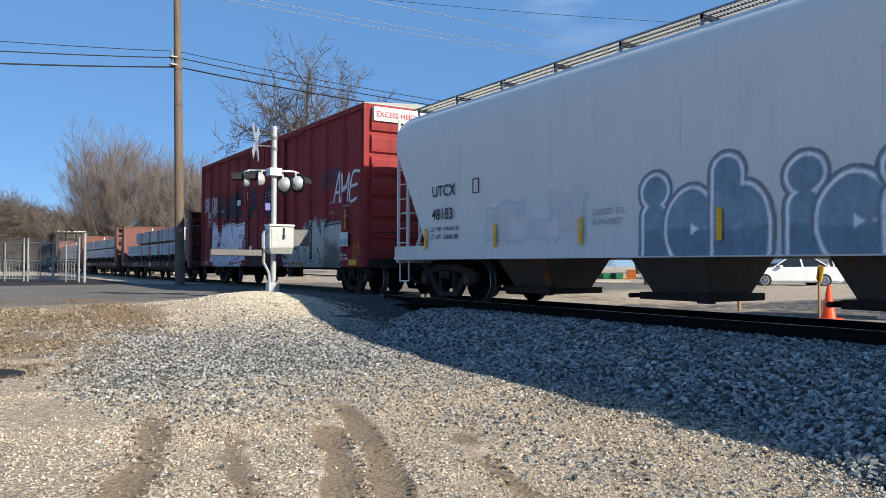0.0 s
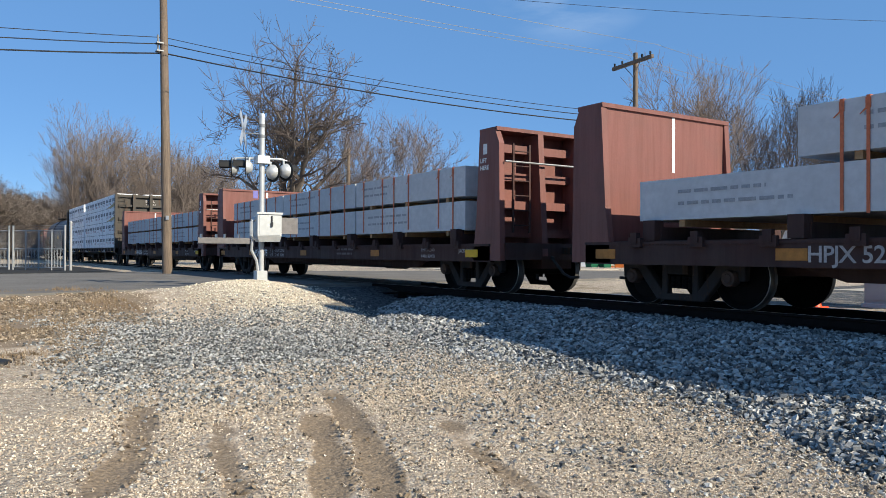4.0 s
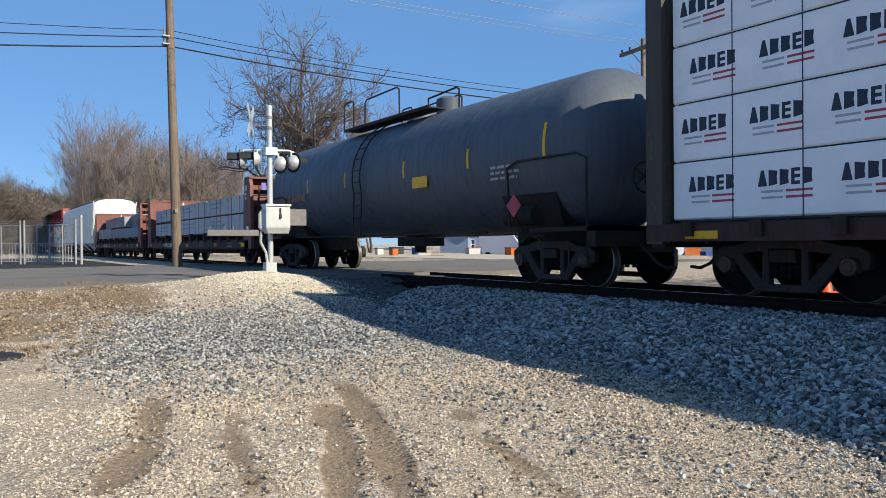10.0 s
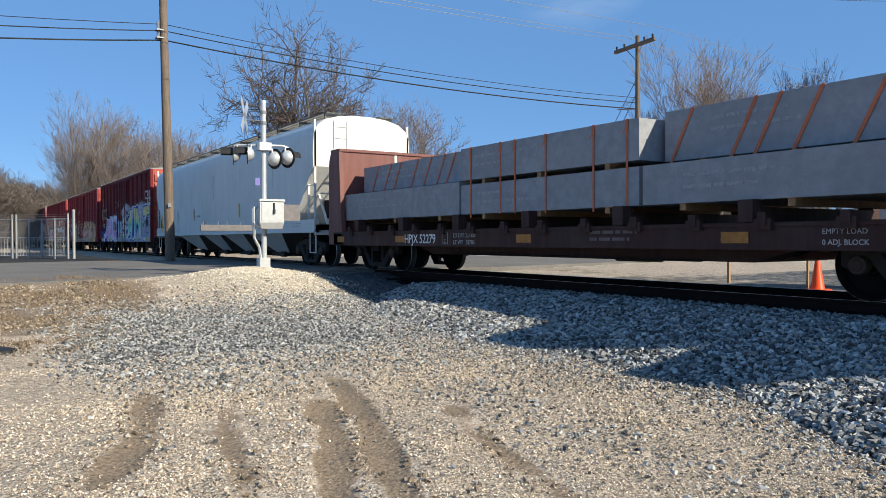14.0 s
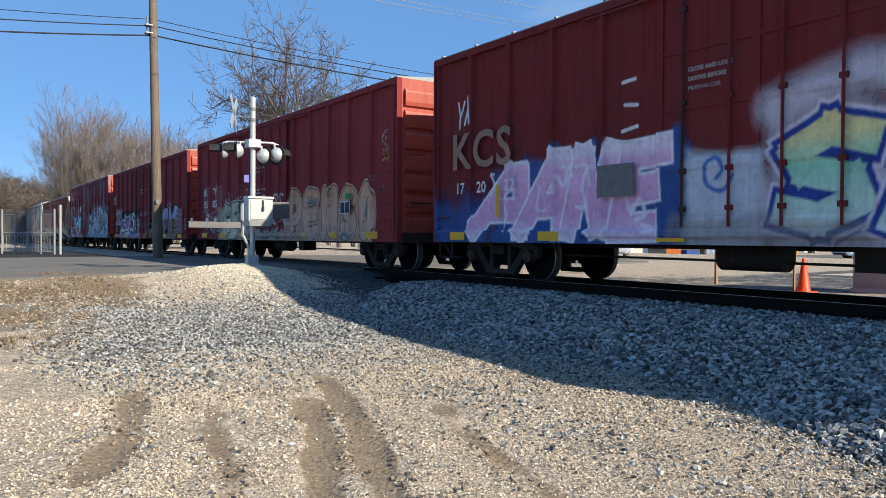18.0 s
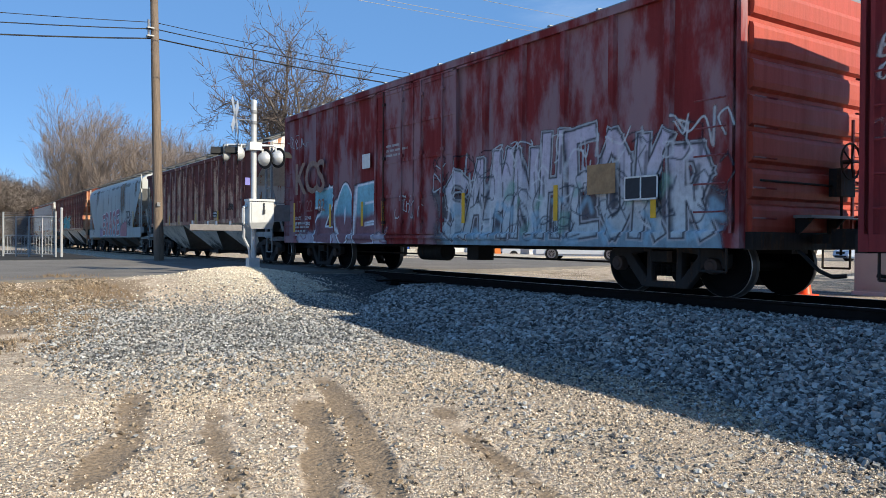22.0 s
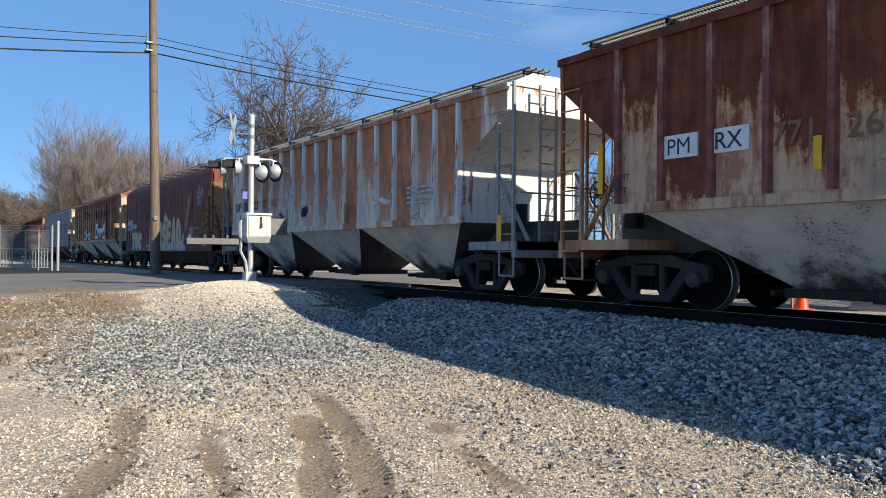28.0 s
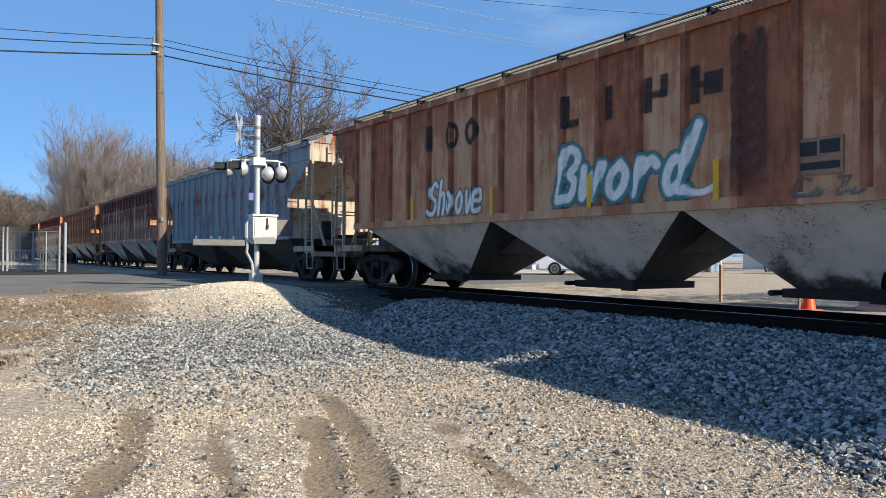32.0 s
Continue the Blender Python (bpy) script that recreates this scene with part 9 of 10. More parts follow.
PEAKS = [1.75, 6.75, 11.3, 15.1]
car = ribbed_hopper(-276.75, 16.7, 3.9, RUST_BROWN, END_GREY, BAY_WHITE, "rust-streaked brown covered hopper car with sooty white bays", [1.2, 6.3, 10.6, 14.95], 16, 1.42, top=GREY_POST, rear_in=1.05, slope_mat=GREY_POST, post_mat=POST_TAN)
part("stencil_panel", Shape().box(10.6, 11.35, -SIDE + 0.05, -SIDE + 0.085, 1.63, 1.86), INK, car, "black stencil panel")
for k, words in enumerate(("INT           438", "GE REG 03/05")):
    lettering(car, words, 10.63, -SIDE + 0.046, 1.76 - 0.1 * k, 0.085, WHITE, 0.002)
part("print_bar", Shape().box(10.85, 11.1, -SIDE + 0.044, -SIDE + 0.05, 1.77, 1.82), WHITE, car)
art = Canvas(12.3, 14.2, 1.6, 2.4, 0.022, 90)
art.stroke([[(12.5, 1.98), (13.05, 1.98)]], 0.11, (0.05, 0.035, 0.03), 0.02, 0.85, True, 0.1)
art.tangle(13.6, 14.1, 2.0, 2.2, 6, (0.16, 0.14, 0.13), 0.012, 96, 0.7, 0.15)
art.put(car, "worn black patch on rusted panels", "worn_patch")
for x in (4.45, 6.05, 8.6, 11.45, 14.6):
    reflector(car, x, 1.63, 0.1, 0.38 if x < 10 else 0.48, YELLOW)
# slope sheets in dark end grey: shade of the end recess as colour
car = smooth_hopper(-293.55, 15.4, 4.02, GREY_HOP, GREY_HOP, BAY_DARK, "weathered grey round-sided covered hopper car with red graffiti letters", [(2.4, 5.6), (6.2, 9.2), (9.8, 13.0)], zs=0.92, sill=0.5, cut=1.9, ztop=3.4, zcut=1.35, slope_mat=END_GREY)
art = Canvas(0.2, 15.2, 0.95, 3.9, 0.024, 91)
rusty = (0.20, 0.115, 0.06)
for x, w, z, cover in ((11.0, 0.75, 2.6, 0.75), (14.3, 0.3, 3.2, 0.7), (6.9, 0.12, 2.9, 0.4), (3.2, 0.5, 3.2, 0.5)):
    art.stroke([[(x - w * 0.3, z), (x - w * 0.3, 3.75)], [(x + w * 0.3, z + 0.2), (x + w * 0.3, 3.75)]], w * 0.45, rusty, w * 0.45, cover, rag=0.3)
art.cloud(0.3, 15.1, 3.72, 3.78, (0.24, 0.17, 0.11), 0.5, 0.06, 0.3, False)
art.cloud(4.1, 10.6, 0.95, 1.35, (0.46, 0.30, 0.42), 0.8, 0.2, 0.7).cloud(10.2, 11.9, 0.95, 1.65, (0.52, 0.20, 0.22), 0.75, 0.2, 0.9)
art.stroke([[(12.0, 1.7), (12.9, 1.8)]], 0.2, (0.50, 0.22, 0.19), 0.18, 0.5, rag=0.4)
coral = fade_up((1.0, (0.34, 0.13, 0.12)), (1.6, (0.42, 0.16, 0.15)), (2.4, (0.30, 0.13, 0.16)))
for k, ch in enumerate("ERASE"):
    art.letter(ch, 5.35 + 1.07 * k, 1.15, 0.78, 1.02 + 0.05 * k, 0.13, coral, (0.70, 0.68, 0.70), 0.045, 0, ch in "EA", soft=0.014, drop=(0.15, -0.07, fade_up((1.0, (0.06, 0.28, 0.28)), (1.9, (0.10, 0.26, 0.27)), (2.1, (0.06, 0.06, 0.09)))))
art.tangle(12.05, 12.9, 1.95, 2.3, 16, (0.015, 0.015, 0.018), 0.022, 93, 0.97, 0.2).tangle(13.0, 13.6, 1.9, 2.3, 8, (0.30, 0.32, 0.33), 0.01, 94, 0.7, 0.2).tangle(1.2, 2.2, 1.1, 1.5, 10, (0.12, 0.12, 0.13), 0.014, 95, 0.8, 0.25)
for x in (5.6, 9.0):
    art.stroke([[(x, 2.45), (x + 0.03, 3.3)]], 0.012, (0.06, 0.05, 0.04), 0.012, 0.8)
art.put(car, "coral block-letter graffiti with teal shadows and rust runs")
notice(car, 12.4, 12.9, 1.5, 1.84)
lettering(car, "ATOX", 1.6, -SIDE - 0.012, 2.35, 0.26, GREY_PRINT, 0.003)
lettering(car, "691", 1.65, -SIDE - 0.012, 2.0, 0.26, GREY_PRINT, 0.003)
for x in (10.9, 13.75):
    reflector(car, x, 1.85, 0.12, 0.4 if x < 13 else 0.85, YELLOW if x > 13 else DULL_YELLOW, -SIDE - 0.012)
car = ribbed_hopper(-311.5, 16.6, 4.1, RUST_DARK, RUST_TAN, BAY_WHITE, "dark rusted covered hopper car with teal graffiti and white bays", [1.75, 6.85, 11.5, 14.9], 16, 1.48, post_mat=POST_TAN)
for words, x, w in (("PM", 2.2, 0.6), ("RX", 3.0, 0.6)):
    part("number_panel", Shape().box(x, x + w, -SIDE + 0.05, -SIDE + 0.085, 2.2, 2.53), WHITE, car, "white number panel")
    lettering(car, words, x + 0.07, -SIDE + 0.046, 2.25, 0.33, NAVY, 0.002)
for words, x in (("771", 3.9), ("26", 4.85)):
    lettering(car, words, x, -SIDE + 0.066, 2.2, 0.42, spray((0.20, 0.12, 0.075)), 0.004)
art = Canvas(4.9, 9.4, 1.5, 2.7, 0.024, 101)
art.cloud(5.2, 9.0, 1.5, 2.3, (0.34, 0.30, 0.24), 0.6, 0.2, 0.6)
art.word("SHOE", 5.4, 8.9, 1.6, 2.5, 0.17, (0.12, 0.32, 0.34), (0.08, 0.07, 0.035), 0.04, 101, rim=(0.36, 0.33, 0.27), rw=0.05, lean=0.2)
art.tangle(5.0, 9.0, 1.6, 2.5, 14, (0.42, 0.38, 0.30), 0.012, 102, 0.8, 0.3)
art.put(car, "teal sprayed graffiti on rusted panels")
lettering(car, "LD LMT", 1.15, -SIDE - 0.008, 1.95, 0.14, INK, 0.002)
lettering(car, "LT WT", 1.15, -SIDE - 0.008, 1.75, 0.14, INK, 0.002)
for x, z, h in ((1.02, 2.15, 0.75), (4.55, 2.05, 0.4), (10.6, 2.05, 0.4)):
    reflector(car, x, z, 0.1, h, YELLOW)
car = ribbed_hopper(-329.35, 16.7, 3.98, RUST_WHITE, END_GREY, BAY_WHITE, "pale grey covered hopper car with orange rust stains", [1.75, 6.3, 10.6, 14.95], 16, 1.46, CREAM_HOP, post_mat=GREY_POST, slope_mat=GREY_POST)
for words, x in (("OF", 1.45), ("OX", 2.22), ("122", 3.05), ("17", 3.95)):
    lettering(car, words, x, -SIDE + 0.066, 2.25, 0.38, INK, 0.01)
art = Canvas(5.1, 14.0, 1.45, 2.7, 0.022, 111)
art.handwrite("MOOE", 5.15, 1.62, 0.72, 0.34, (0.03, 0.03, 0.04), 0.02, 0.2, 7)
art.stroke([[(7.3, 1.95), (7.42, 2.05)]], 0.11, (0.02, 0.025, 0.06), 0.03).stroke([[(6.35, 2.4), (6.5, 2.6)]], 0.05, (0.66, 0.58, 0.48), 0.03, 0.8).stroke([[(11.5, 2.05), (12.05, 2.08)]], 0.06, (0.62, 0.60, 0.57), 0.04, 0.8, rag=0.3)
art.tangle(12.6, 13.5, 1.6, 1.9, 8, (0.35, 0.35, 0.36), 0.012, 113, 0.8, 0.2)
art.put(car, "small black and blue sprayed tags")
part("placard_box", Shape().box(4.82, 5.08, -SIDE + 0.05, -SIDE + 0.08, 2.28, 2.5), TAN_LETTER, car, "small framed placard")
marks(car, 13.0, 2.3, 1.2, 4, GREY_PRINT, seed=112)
for x in (2.1, 6.2, 10.0, 14.7):
    reflector(car, x, 1.85, 0.08, 0.5, DULL_YELLOW)
reflector(car, 16.3, 1.3, 0.12, 0.5, YELLOW, -1.6)
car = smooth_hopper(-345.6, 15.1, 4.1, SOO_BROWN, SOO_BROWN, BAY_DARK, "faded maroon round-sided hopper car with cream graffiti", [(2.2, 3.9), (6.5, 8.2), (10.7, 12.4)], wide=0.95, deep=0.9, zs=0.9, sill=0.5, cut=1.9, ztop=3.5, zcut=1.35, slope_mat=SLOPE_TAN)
part("owner_mark", Shape().box(0.6, 1.75, -SIDE - 0.012, -SIDE, 1.95, 2.5), FADED_WHITE, car)
lettering(car, "PMRX", 0.66, -SIDE - 0.016, 2.02, 0.27, INK, 0.004)
part("number_panel", Shape().box(1.78, 2.95, -SIDE - 0.012, -SIDE, 1.96, 2.33), INK, car, "black number panel")
lettering(car, "74184", 1.84, -SIDE - 0.016, 2.02, 0.34, WHITE, 0.006)
art = Canvas(0.3, 14.6, 0.9, 3.75, 0.024, 121)
for x in (4.95, 6.2, 8.3, 9.3, 10.4, 11.1):
    if x < 7:
        art.stroke([curve([(x + 0.42 * math.cos(a), 3.0 + 0.42 * math.sin(a)) for a in np.linspace(0, 6.3, 9)])], 0.12, (0.035, 0.085, 0.075), 0.03, 0.32)
    else:
        art.stroke([[(x, 2.75), (x, 3.25)]], 0.14, (0.045, 0.06, 0.07), 0.06, 0.25, True)
art.stroke([curve([(4.15, 3.25), (3.8, 3.4), (3.5, 3.2), (4.05, 2.85), (3.9, 2.6), (3.5, 2.65)])], 0.12, (0.045, 0.07, 0.065), 0.03, 0.32)
straw = (0.33, 0.17, 0.075)
for k in range(7):
    x, z = 11.62 + 0.075 * k, 1.75 + 0.2 * k
    art.stroke([curve([(x, z), (x + 0.22, z + 0.12), (x + 0.3, z + 0.34)])], 0.055, straw, 0.02, 0.85).stroke([curve([(x, z), (x - 0.07, z + 0.16), (x + 0.02, z + 0.36)])], 0.05, straw, 0.02, 0.85)
    art.stroke([[(x + 0.15, z + 0.3), (x + 0.62, z + 1.1)]], 0.012, straw, 0.012, 0.6 if z + 1.1 < 3.6 else 0.0)
art.stroke([curve([(11.5, 1.35), (11.55, 1.7), (12.1, 3.1)])], 0.02, straw, 0.015, 0.85)
for x in (7.0, 8.35):
    art.stroke([[(x - 0.3, 2.1), (x - 0.15, 2.4), (x, 2.2), (x + 0.08, 2.55), (x + 0.2, 2.2), (x + 0.36, 2.35)]], 0.07, (0.50, 0.49, 0.47), 0.02, 0.9)
art.cloud(5.1, 11.1, 0.9, 1.3, (0.40, 0.37, 0.36), 0.85, 0.1, 0.5)
sand = fade_up((0.95, (0.44, 0.40, 0.38)), (1.25, (0.50, 0.37, 0.25)), (1.6, (0.56, 0.39, 0.22)), (2.2, (0.54, 0.35, 0.19)))
for k, ch in enumerate("DENSEAD"):
    art.letter(ch, 5.75 + 0.8 * k, 1.08, 0.52, 0.98, 0.165, sand, (0.03, 0.02, 0.018), 0.035, 0.05, False, rim=(0.30, 0.24, 0.21), rw=0.03)
art.stroke([[(11.0, 0.95), (11.3, 1.5)], [(10.95, 1.2), (11.5, 0.98)]], 0.13, (0.42, 0.41, 0.41), 0.03, 0.9)
for ch, x, w in (("T", 1.95, 0.62), ("U", 2.6, 0.5), ("C", 3.35, 0.6)):
    art.letter(ch, x, 1.08, w, 0.6, 0.16, sand, (0.03, 0.02, 0.02), 0.035, 0.2, True, rim=(0.34, 0.26, 0.22), rw=0.03)
art.tangle(3.7, 5.3, 0.98, 1.8, 14, (0.36, 0.30, 0.27), 0.016, 123, 0.8, 0.3).tangle(4.0, 5.4, 1.6, 2.0, 9, (0.06, 0.035, 0.03), 0.016, 124, 0.8, 0.25).tangle(11.5, 13.4, 1.35, 2.1, 18, (0.42, 0.36, 0.33), 0.009, 125, 0.8, 0.2).tangle(12.2, 13.0, 1.0, 1.15, 6, (0.5, 0.46, 0.44), 0.009, 126, 0.8, 0.15)
art.handwrite("CREAM", 13.1, 3.02, 0.95, 0.3, (0.56, 0.53, 0.54), 0.013, 0.5, 4).handwrite("ASE", 13.25, 2.68, 0.65, 0.26, (0.56, 0.53, 0.54), 0.013, 0.5, 5).stroke([curve([(13.3, 3.4), (13.45, 3.5), (13.5, 3.38), (13.35, 3.35)])], 0.012, (0.56, 0.53, 0.54), 0.012)
art.stroke([[(12.35, 2.2), (12.38, 2.75)]], 0.06, (0.14, 0.06, 0.05), 0.03, 0.6)
art.put(car, "cream bubble graffiti, a faded ear of wheat and thin tags")
part("number_panel", Shape().box(12.2, 12.75, -SIDE - 0.012, -SIDE, 1.4, 1.85).box(12.95, 13.5, -SIDE - 0.012, -SIDE, 1.45, 1.82), spray((0.34, 0.20, 0.15)), car)
part("card_board", Shape().box(13.0, 13.42, -SIDE - 0.016, -SIDE - 0.012, 1.5, 1.76), INK, car, "dark notice board")
part("end_panel", Shape().box(15.06, 15.075, -1.15, -0.35, 3.6, 3.95), WHITE, car, "white number panel on the end")
lettering(car, "PMRX", 15.08, -1.1, 3.68, 0.22, INK, 0.003, turn=90)
for x in (5.0, 7.8, 10.6, 14.3):
    reflector(car, x, 1.14, 0.4, 0.12, YELLOW, -SIDE - 0.012)
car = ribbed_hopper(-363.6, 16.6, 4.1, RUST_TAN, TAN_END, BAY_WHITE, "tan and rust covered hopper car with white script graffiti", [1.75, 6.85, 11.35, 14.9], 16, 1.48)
art = Canvas(4.0, 15.2, 0.75, 3.9, 0.024, 131)
dark = (0.03, 0.022, 0.021)
for x in (5.55, 6.25):
    art.stroke([curve([(x + 0.19 * math.cos(a), 3.28 + 0.22 * math.sin(a)) for a in np.linspace(0, 6.3, 9)])], 0.055, dark, 0.015, 0.85)
for x, z in ((4.72, 3.1), (8.98, 3.02), (9.95, 3.02), (10.75, 3.0), (11.6, 3.0)):
    art.stroke([[(x, z), (x, z + 0.42)]], 0.075, dark, 0.012, 0.85, True)
    if x > 10.2:
        art.stroke([[(x + 0.3, z + (0.42 if x < 11 else 0.2)), (x + 0.3, z + 0.2)]], 0.07, dark, 0.012, 0.85, True)
        art.stroke([[(x, z + 0.2), (x + 0.3, z + 0.2)]], 0.05, dark, 0.012, 0.85, True)
    elif 8 < x < 9.5:
        art.stroke([[(x, z), (x + 0.25, z)]], 0.06, dark, 0.012, 0.85, True)
for k in range(7):
    z = 1.9 + 0.24 * k
    art.stroke([curve([(12.45, z), (12.62, z + 0.12), (12.6, z + 0.38)])], 0.06, (0.07, 0.032, 0.028), 0.03, 0.8).stroke([curve([(12.4, z), (12.28, z + 0.16), (12.36, z + 0.36)])], 0.055, (0.07, 0.032, 0.028), 0.03, 0.8)
art.cloud(12.2, 12.75, 1.7, 3.7, (0.10, 0.045, 0.035), 0.5, 0.1, 0.3, False)
cream = (0.70, 0.71, 0.68)
shade = (0.05, 0.16, 0.17)
for text, x, z, w, h, r in (("Bword", 8.75, 1.75, 2.85, 0.78, 0.075), ("Shoove", 4.7, 1.68, 1.95, 0.66, 0.045)):
    cw = w / len(text)
    for k, ch in enumerate(text):
        art.letter(ch, x + cw * (k + 0.5), z, cw * 0.86, h * (1.0 if ch in "BS" else 1.05), r, cream, shade, 0.02 if r > 0.06 else 0.012, 0.45, False, rim=(0.07, 0.19, 0.20) if r > 0.06 else (0.22, 0.14, 0.10), rw=0.045 if r > 0.06 else 0.02, drop=(0.06, -0.05, shade) if r > 0.06 else None)
art.stroke([curve([(11.3, 1.75), (11.7, 1.7), (11.95, 1.78)])], 0.05, cream, 0.015)
art.tangle(13.1, 13.9, 1.55, 1.75, 8, (0.12, 0.14, 0.13), 0.014, 134, 0.8, 0.2)
art.put(car, "white script graffiti with teal shadows and worn dark marks")
part("stencil_panel", Shape().box(13.1, 13.7, -SIDE + 0.05, -SIDE + 0.08, 1.8, 2.25), TAN_LETTER, car, "faded tan stencil panel")
for x0, x1, z0, z1 in ((13.14, 13.38, 2.03, 2.2), (13.42, 13.66, 2.05, 2.21), (13.14, 13.66, 1.86, 1.95)):
    part("print_bar", Shape().box(x0, x1, -SIDE + 0.044, -SIDE + 0.05, z0, z1), INK, car)
for x in (4.1, 7.0, 9.6, 12.0):
    reflector(car, x, 1.85, 0.09, 0.55, YELLOW)
ribbed_hopper(-381.6, 16.6, 4.05, BLUE_GREY, TAN_END, BAY_DARK, "pale blue-grey covered hopper car", [1.75, 6.85, 11.35, 14.9], 16, 1.3)
ribbed_hopper(-399.5, 16.6, 4.05, RUST_BROWN, RUST_TAN, BAY_WHITE, "rusty brown covered hopper car", PEAKS, 16, 1.48)
ribbed_hopper(-417.4, 16.6, 4.05, RUST_TAN, RUST_TAN, BAY_WHITE, "tan and rust covered hopper car", PEAKS, 16, 1.48)
ribbed_hopper(-435.3, 16.6, 4.05, RUST_BROWN, RUST_TAN, BAY_WHITE, "rusty brown covered hopper car", PEAKS, 16, 1.48)
ribbed_hopper(-453.2, 16.6, 4.05, RUST_DARK, RUST_TAN, BAY_WHITE, "dark rusted covered hopper car", PEAKS, 16, 1.48)


# ---- beyond the track ----
def traffic_cone():
    c = thing("traffic_cone", "orange traffic cone on dry grass", "traffic cone", (-9.16, 5.13, -0.33))
    part("base", Shape().box(-0.2, 0.2, -0.2, 0.2, 0.0, 0.04), ORANGE, c)
    part("body", Shape().lathe([(0.15, 0.04), (0.14, 0.06), (0.035, 0.72), (0.03, 0.74), (0.0, 0.74)], axis="z", n=20), ORANGE, c, smooth=40)


traffic_cone()


def stake(at, h, w, mat, label, flag=False):
    s = thing("stake", label, "stake", at)
    part("post", Shape().box(-w, w, -w, w, -0.1, h), mat, s)
    if flag:
        part("flag", Shape().prism([(-0.06, h - 0.25), (0.05, h - 0.3), (0.12, h + 0.02), (0.0, h + 0.05)], -0.02, 0.02, "y"), YELLOW, s, "yellow flagging tape")


stake((-11.95, 5.95, -0.33), 0.95, 0.03, TIMBER, "weathered wooden survey stake in dry grass")
stake((-9.45, 5.25, -0.33), 1.1, 0.02, TIMBER, "wooden stake with yellow flagging tape", True)


def delineator():
    d = thing("delineator_post", "yellow plastic post on a black rubber base", "delineator post", (-10.8, -9.95, float(ground_height(np.array([-10.8]), np.array([-9.95]))[0])))
    part("base", Shape().lathe([(0.0, 0.07), (0.1, 0.07), (0.3, 0.03), (0.32, 0.0), (0.32, -0.05)], axis="z", n=8), RUBBER, d)
    part("post", Shape().tube((0.0, -0.1, 0.05), (0.0, -0.1, 0.95), 0.04, n=12), YELLOW, d)


delineator()


def relay_cabinet():
    c = thing("relay_cabinet", "silver aluminium signal equipment cabinet beside the track", "equipment cabinet", (-8.75, 6.35, -0.36))
    cab = plain("dull_cabinet_paint", (0.36, 0.37, 0.38), 0.6, 0.0, 0.06, 3.0)
    part("body", Shape().box(0, 1.5, 0, 1.0, 0.12, 1.9), cab, c)
    part("plinth", Shape().box(-0.04, 1.54, -0.04, 1.04, 0.0, 0.12), CONCRETE, c)
    part("door", Shape().box(0.05, 0.73, -0.015, 0.0, 0.2, 1.8).box(0.77, 1.45, -0.015, 0.0, 0.2, 1.8), cab, c)
    part("roof", Shape().box(-0.06, 1.56, -0.06, 1.06, 1.9, 1.98), cab, c)


relay_cabinet()
CAR_WHITE = plain("white_car_paint", (0.78, 0.79, 0.80), 0.25, 0, 0.03, 2.0, 0.02)
CAR_BLUE = plain("pale_blue_car_paint", (0.5, 0.56, 0.66), 0.25, 0.1, 0.03, 2.0, 0.02)
LAMP = plain("headlamp_plastic", (0.7, 0.72, 0.75), 0.1, 0, 0.05)


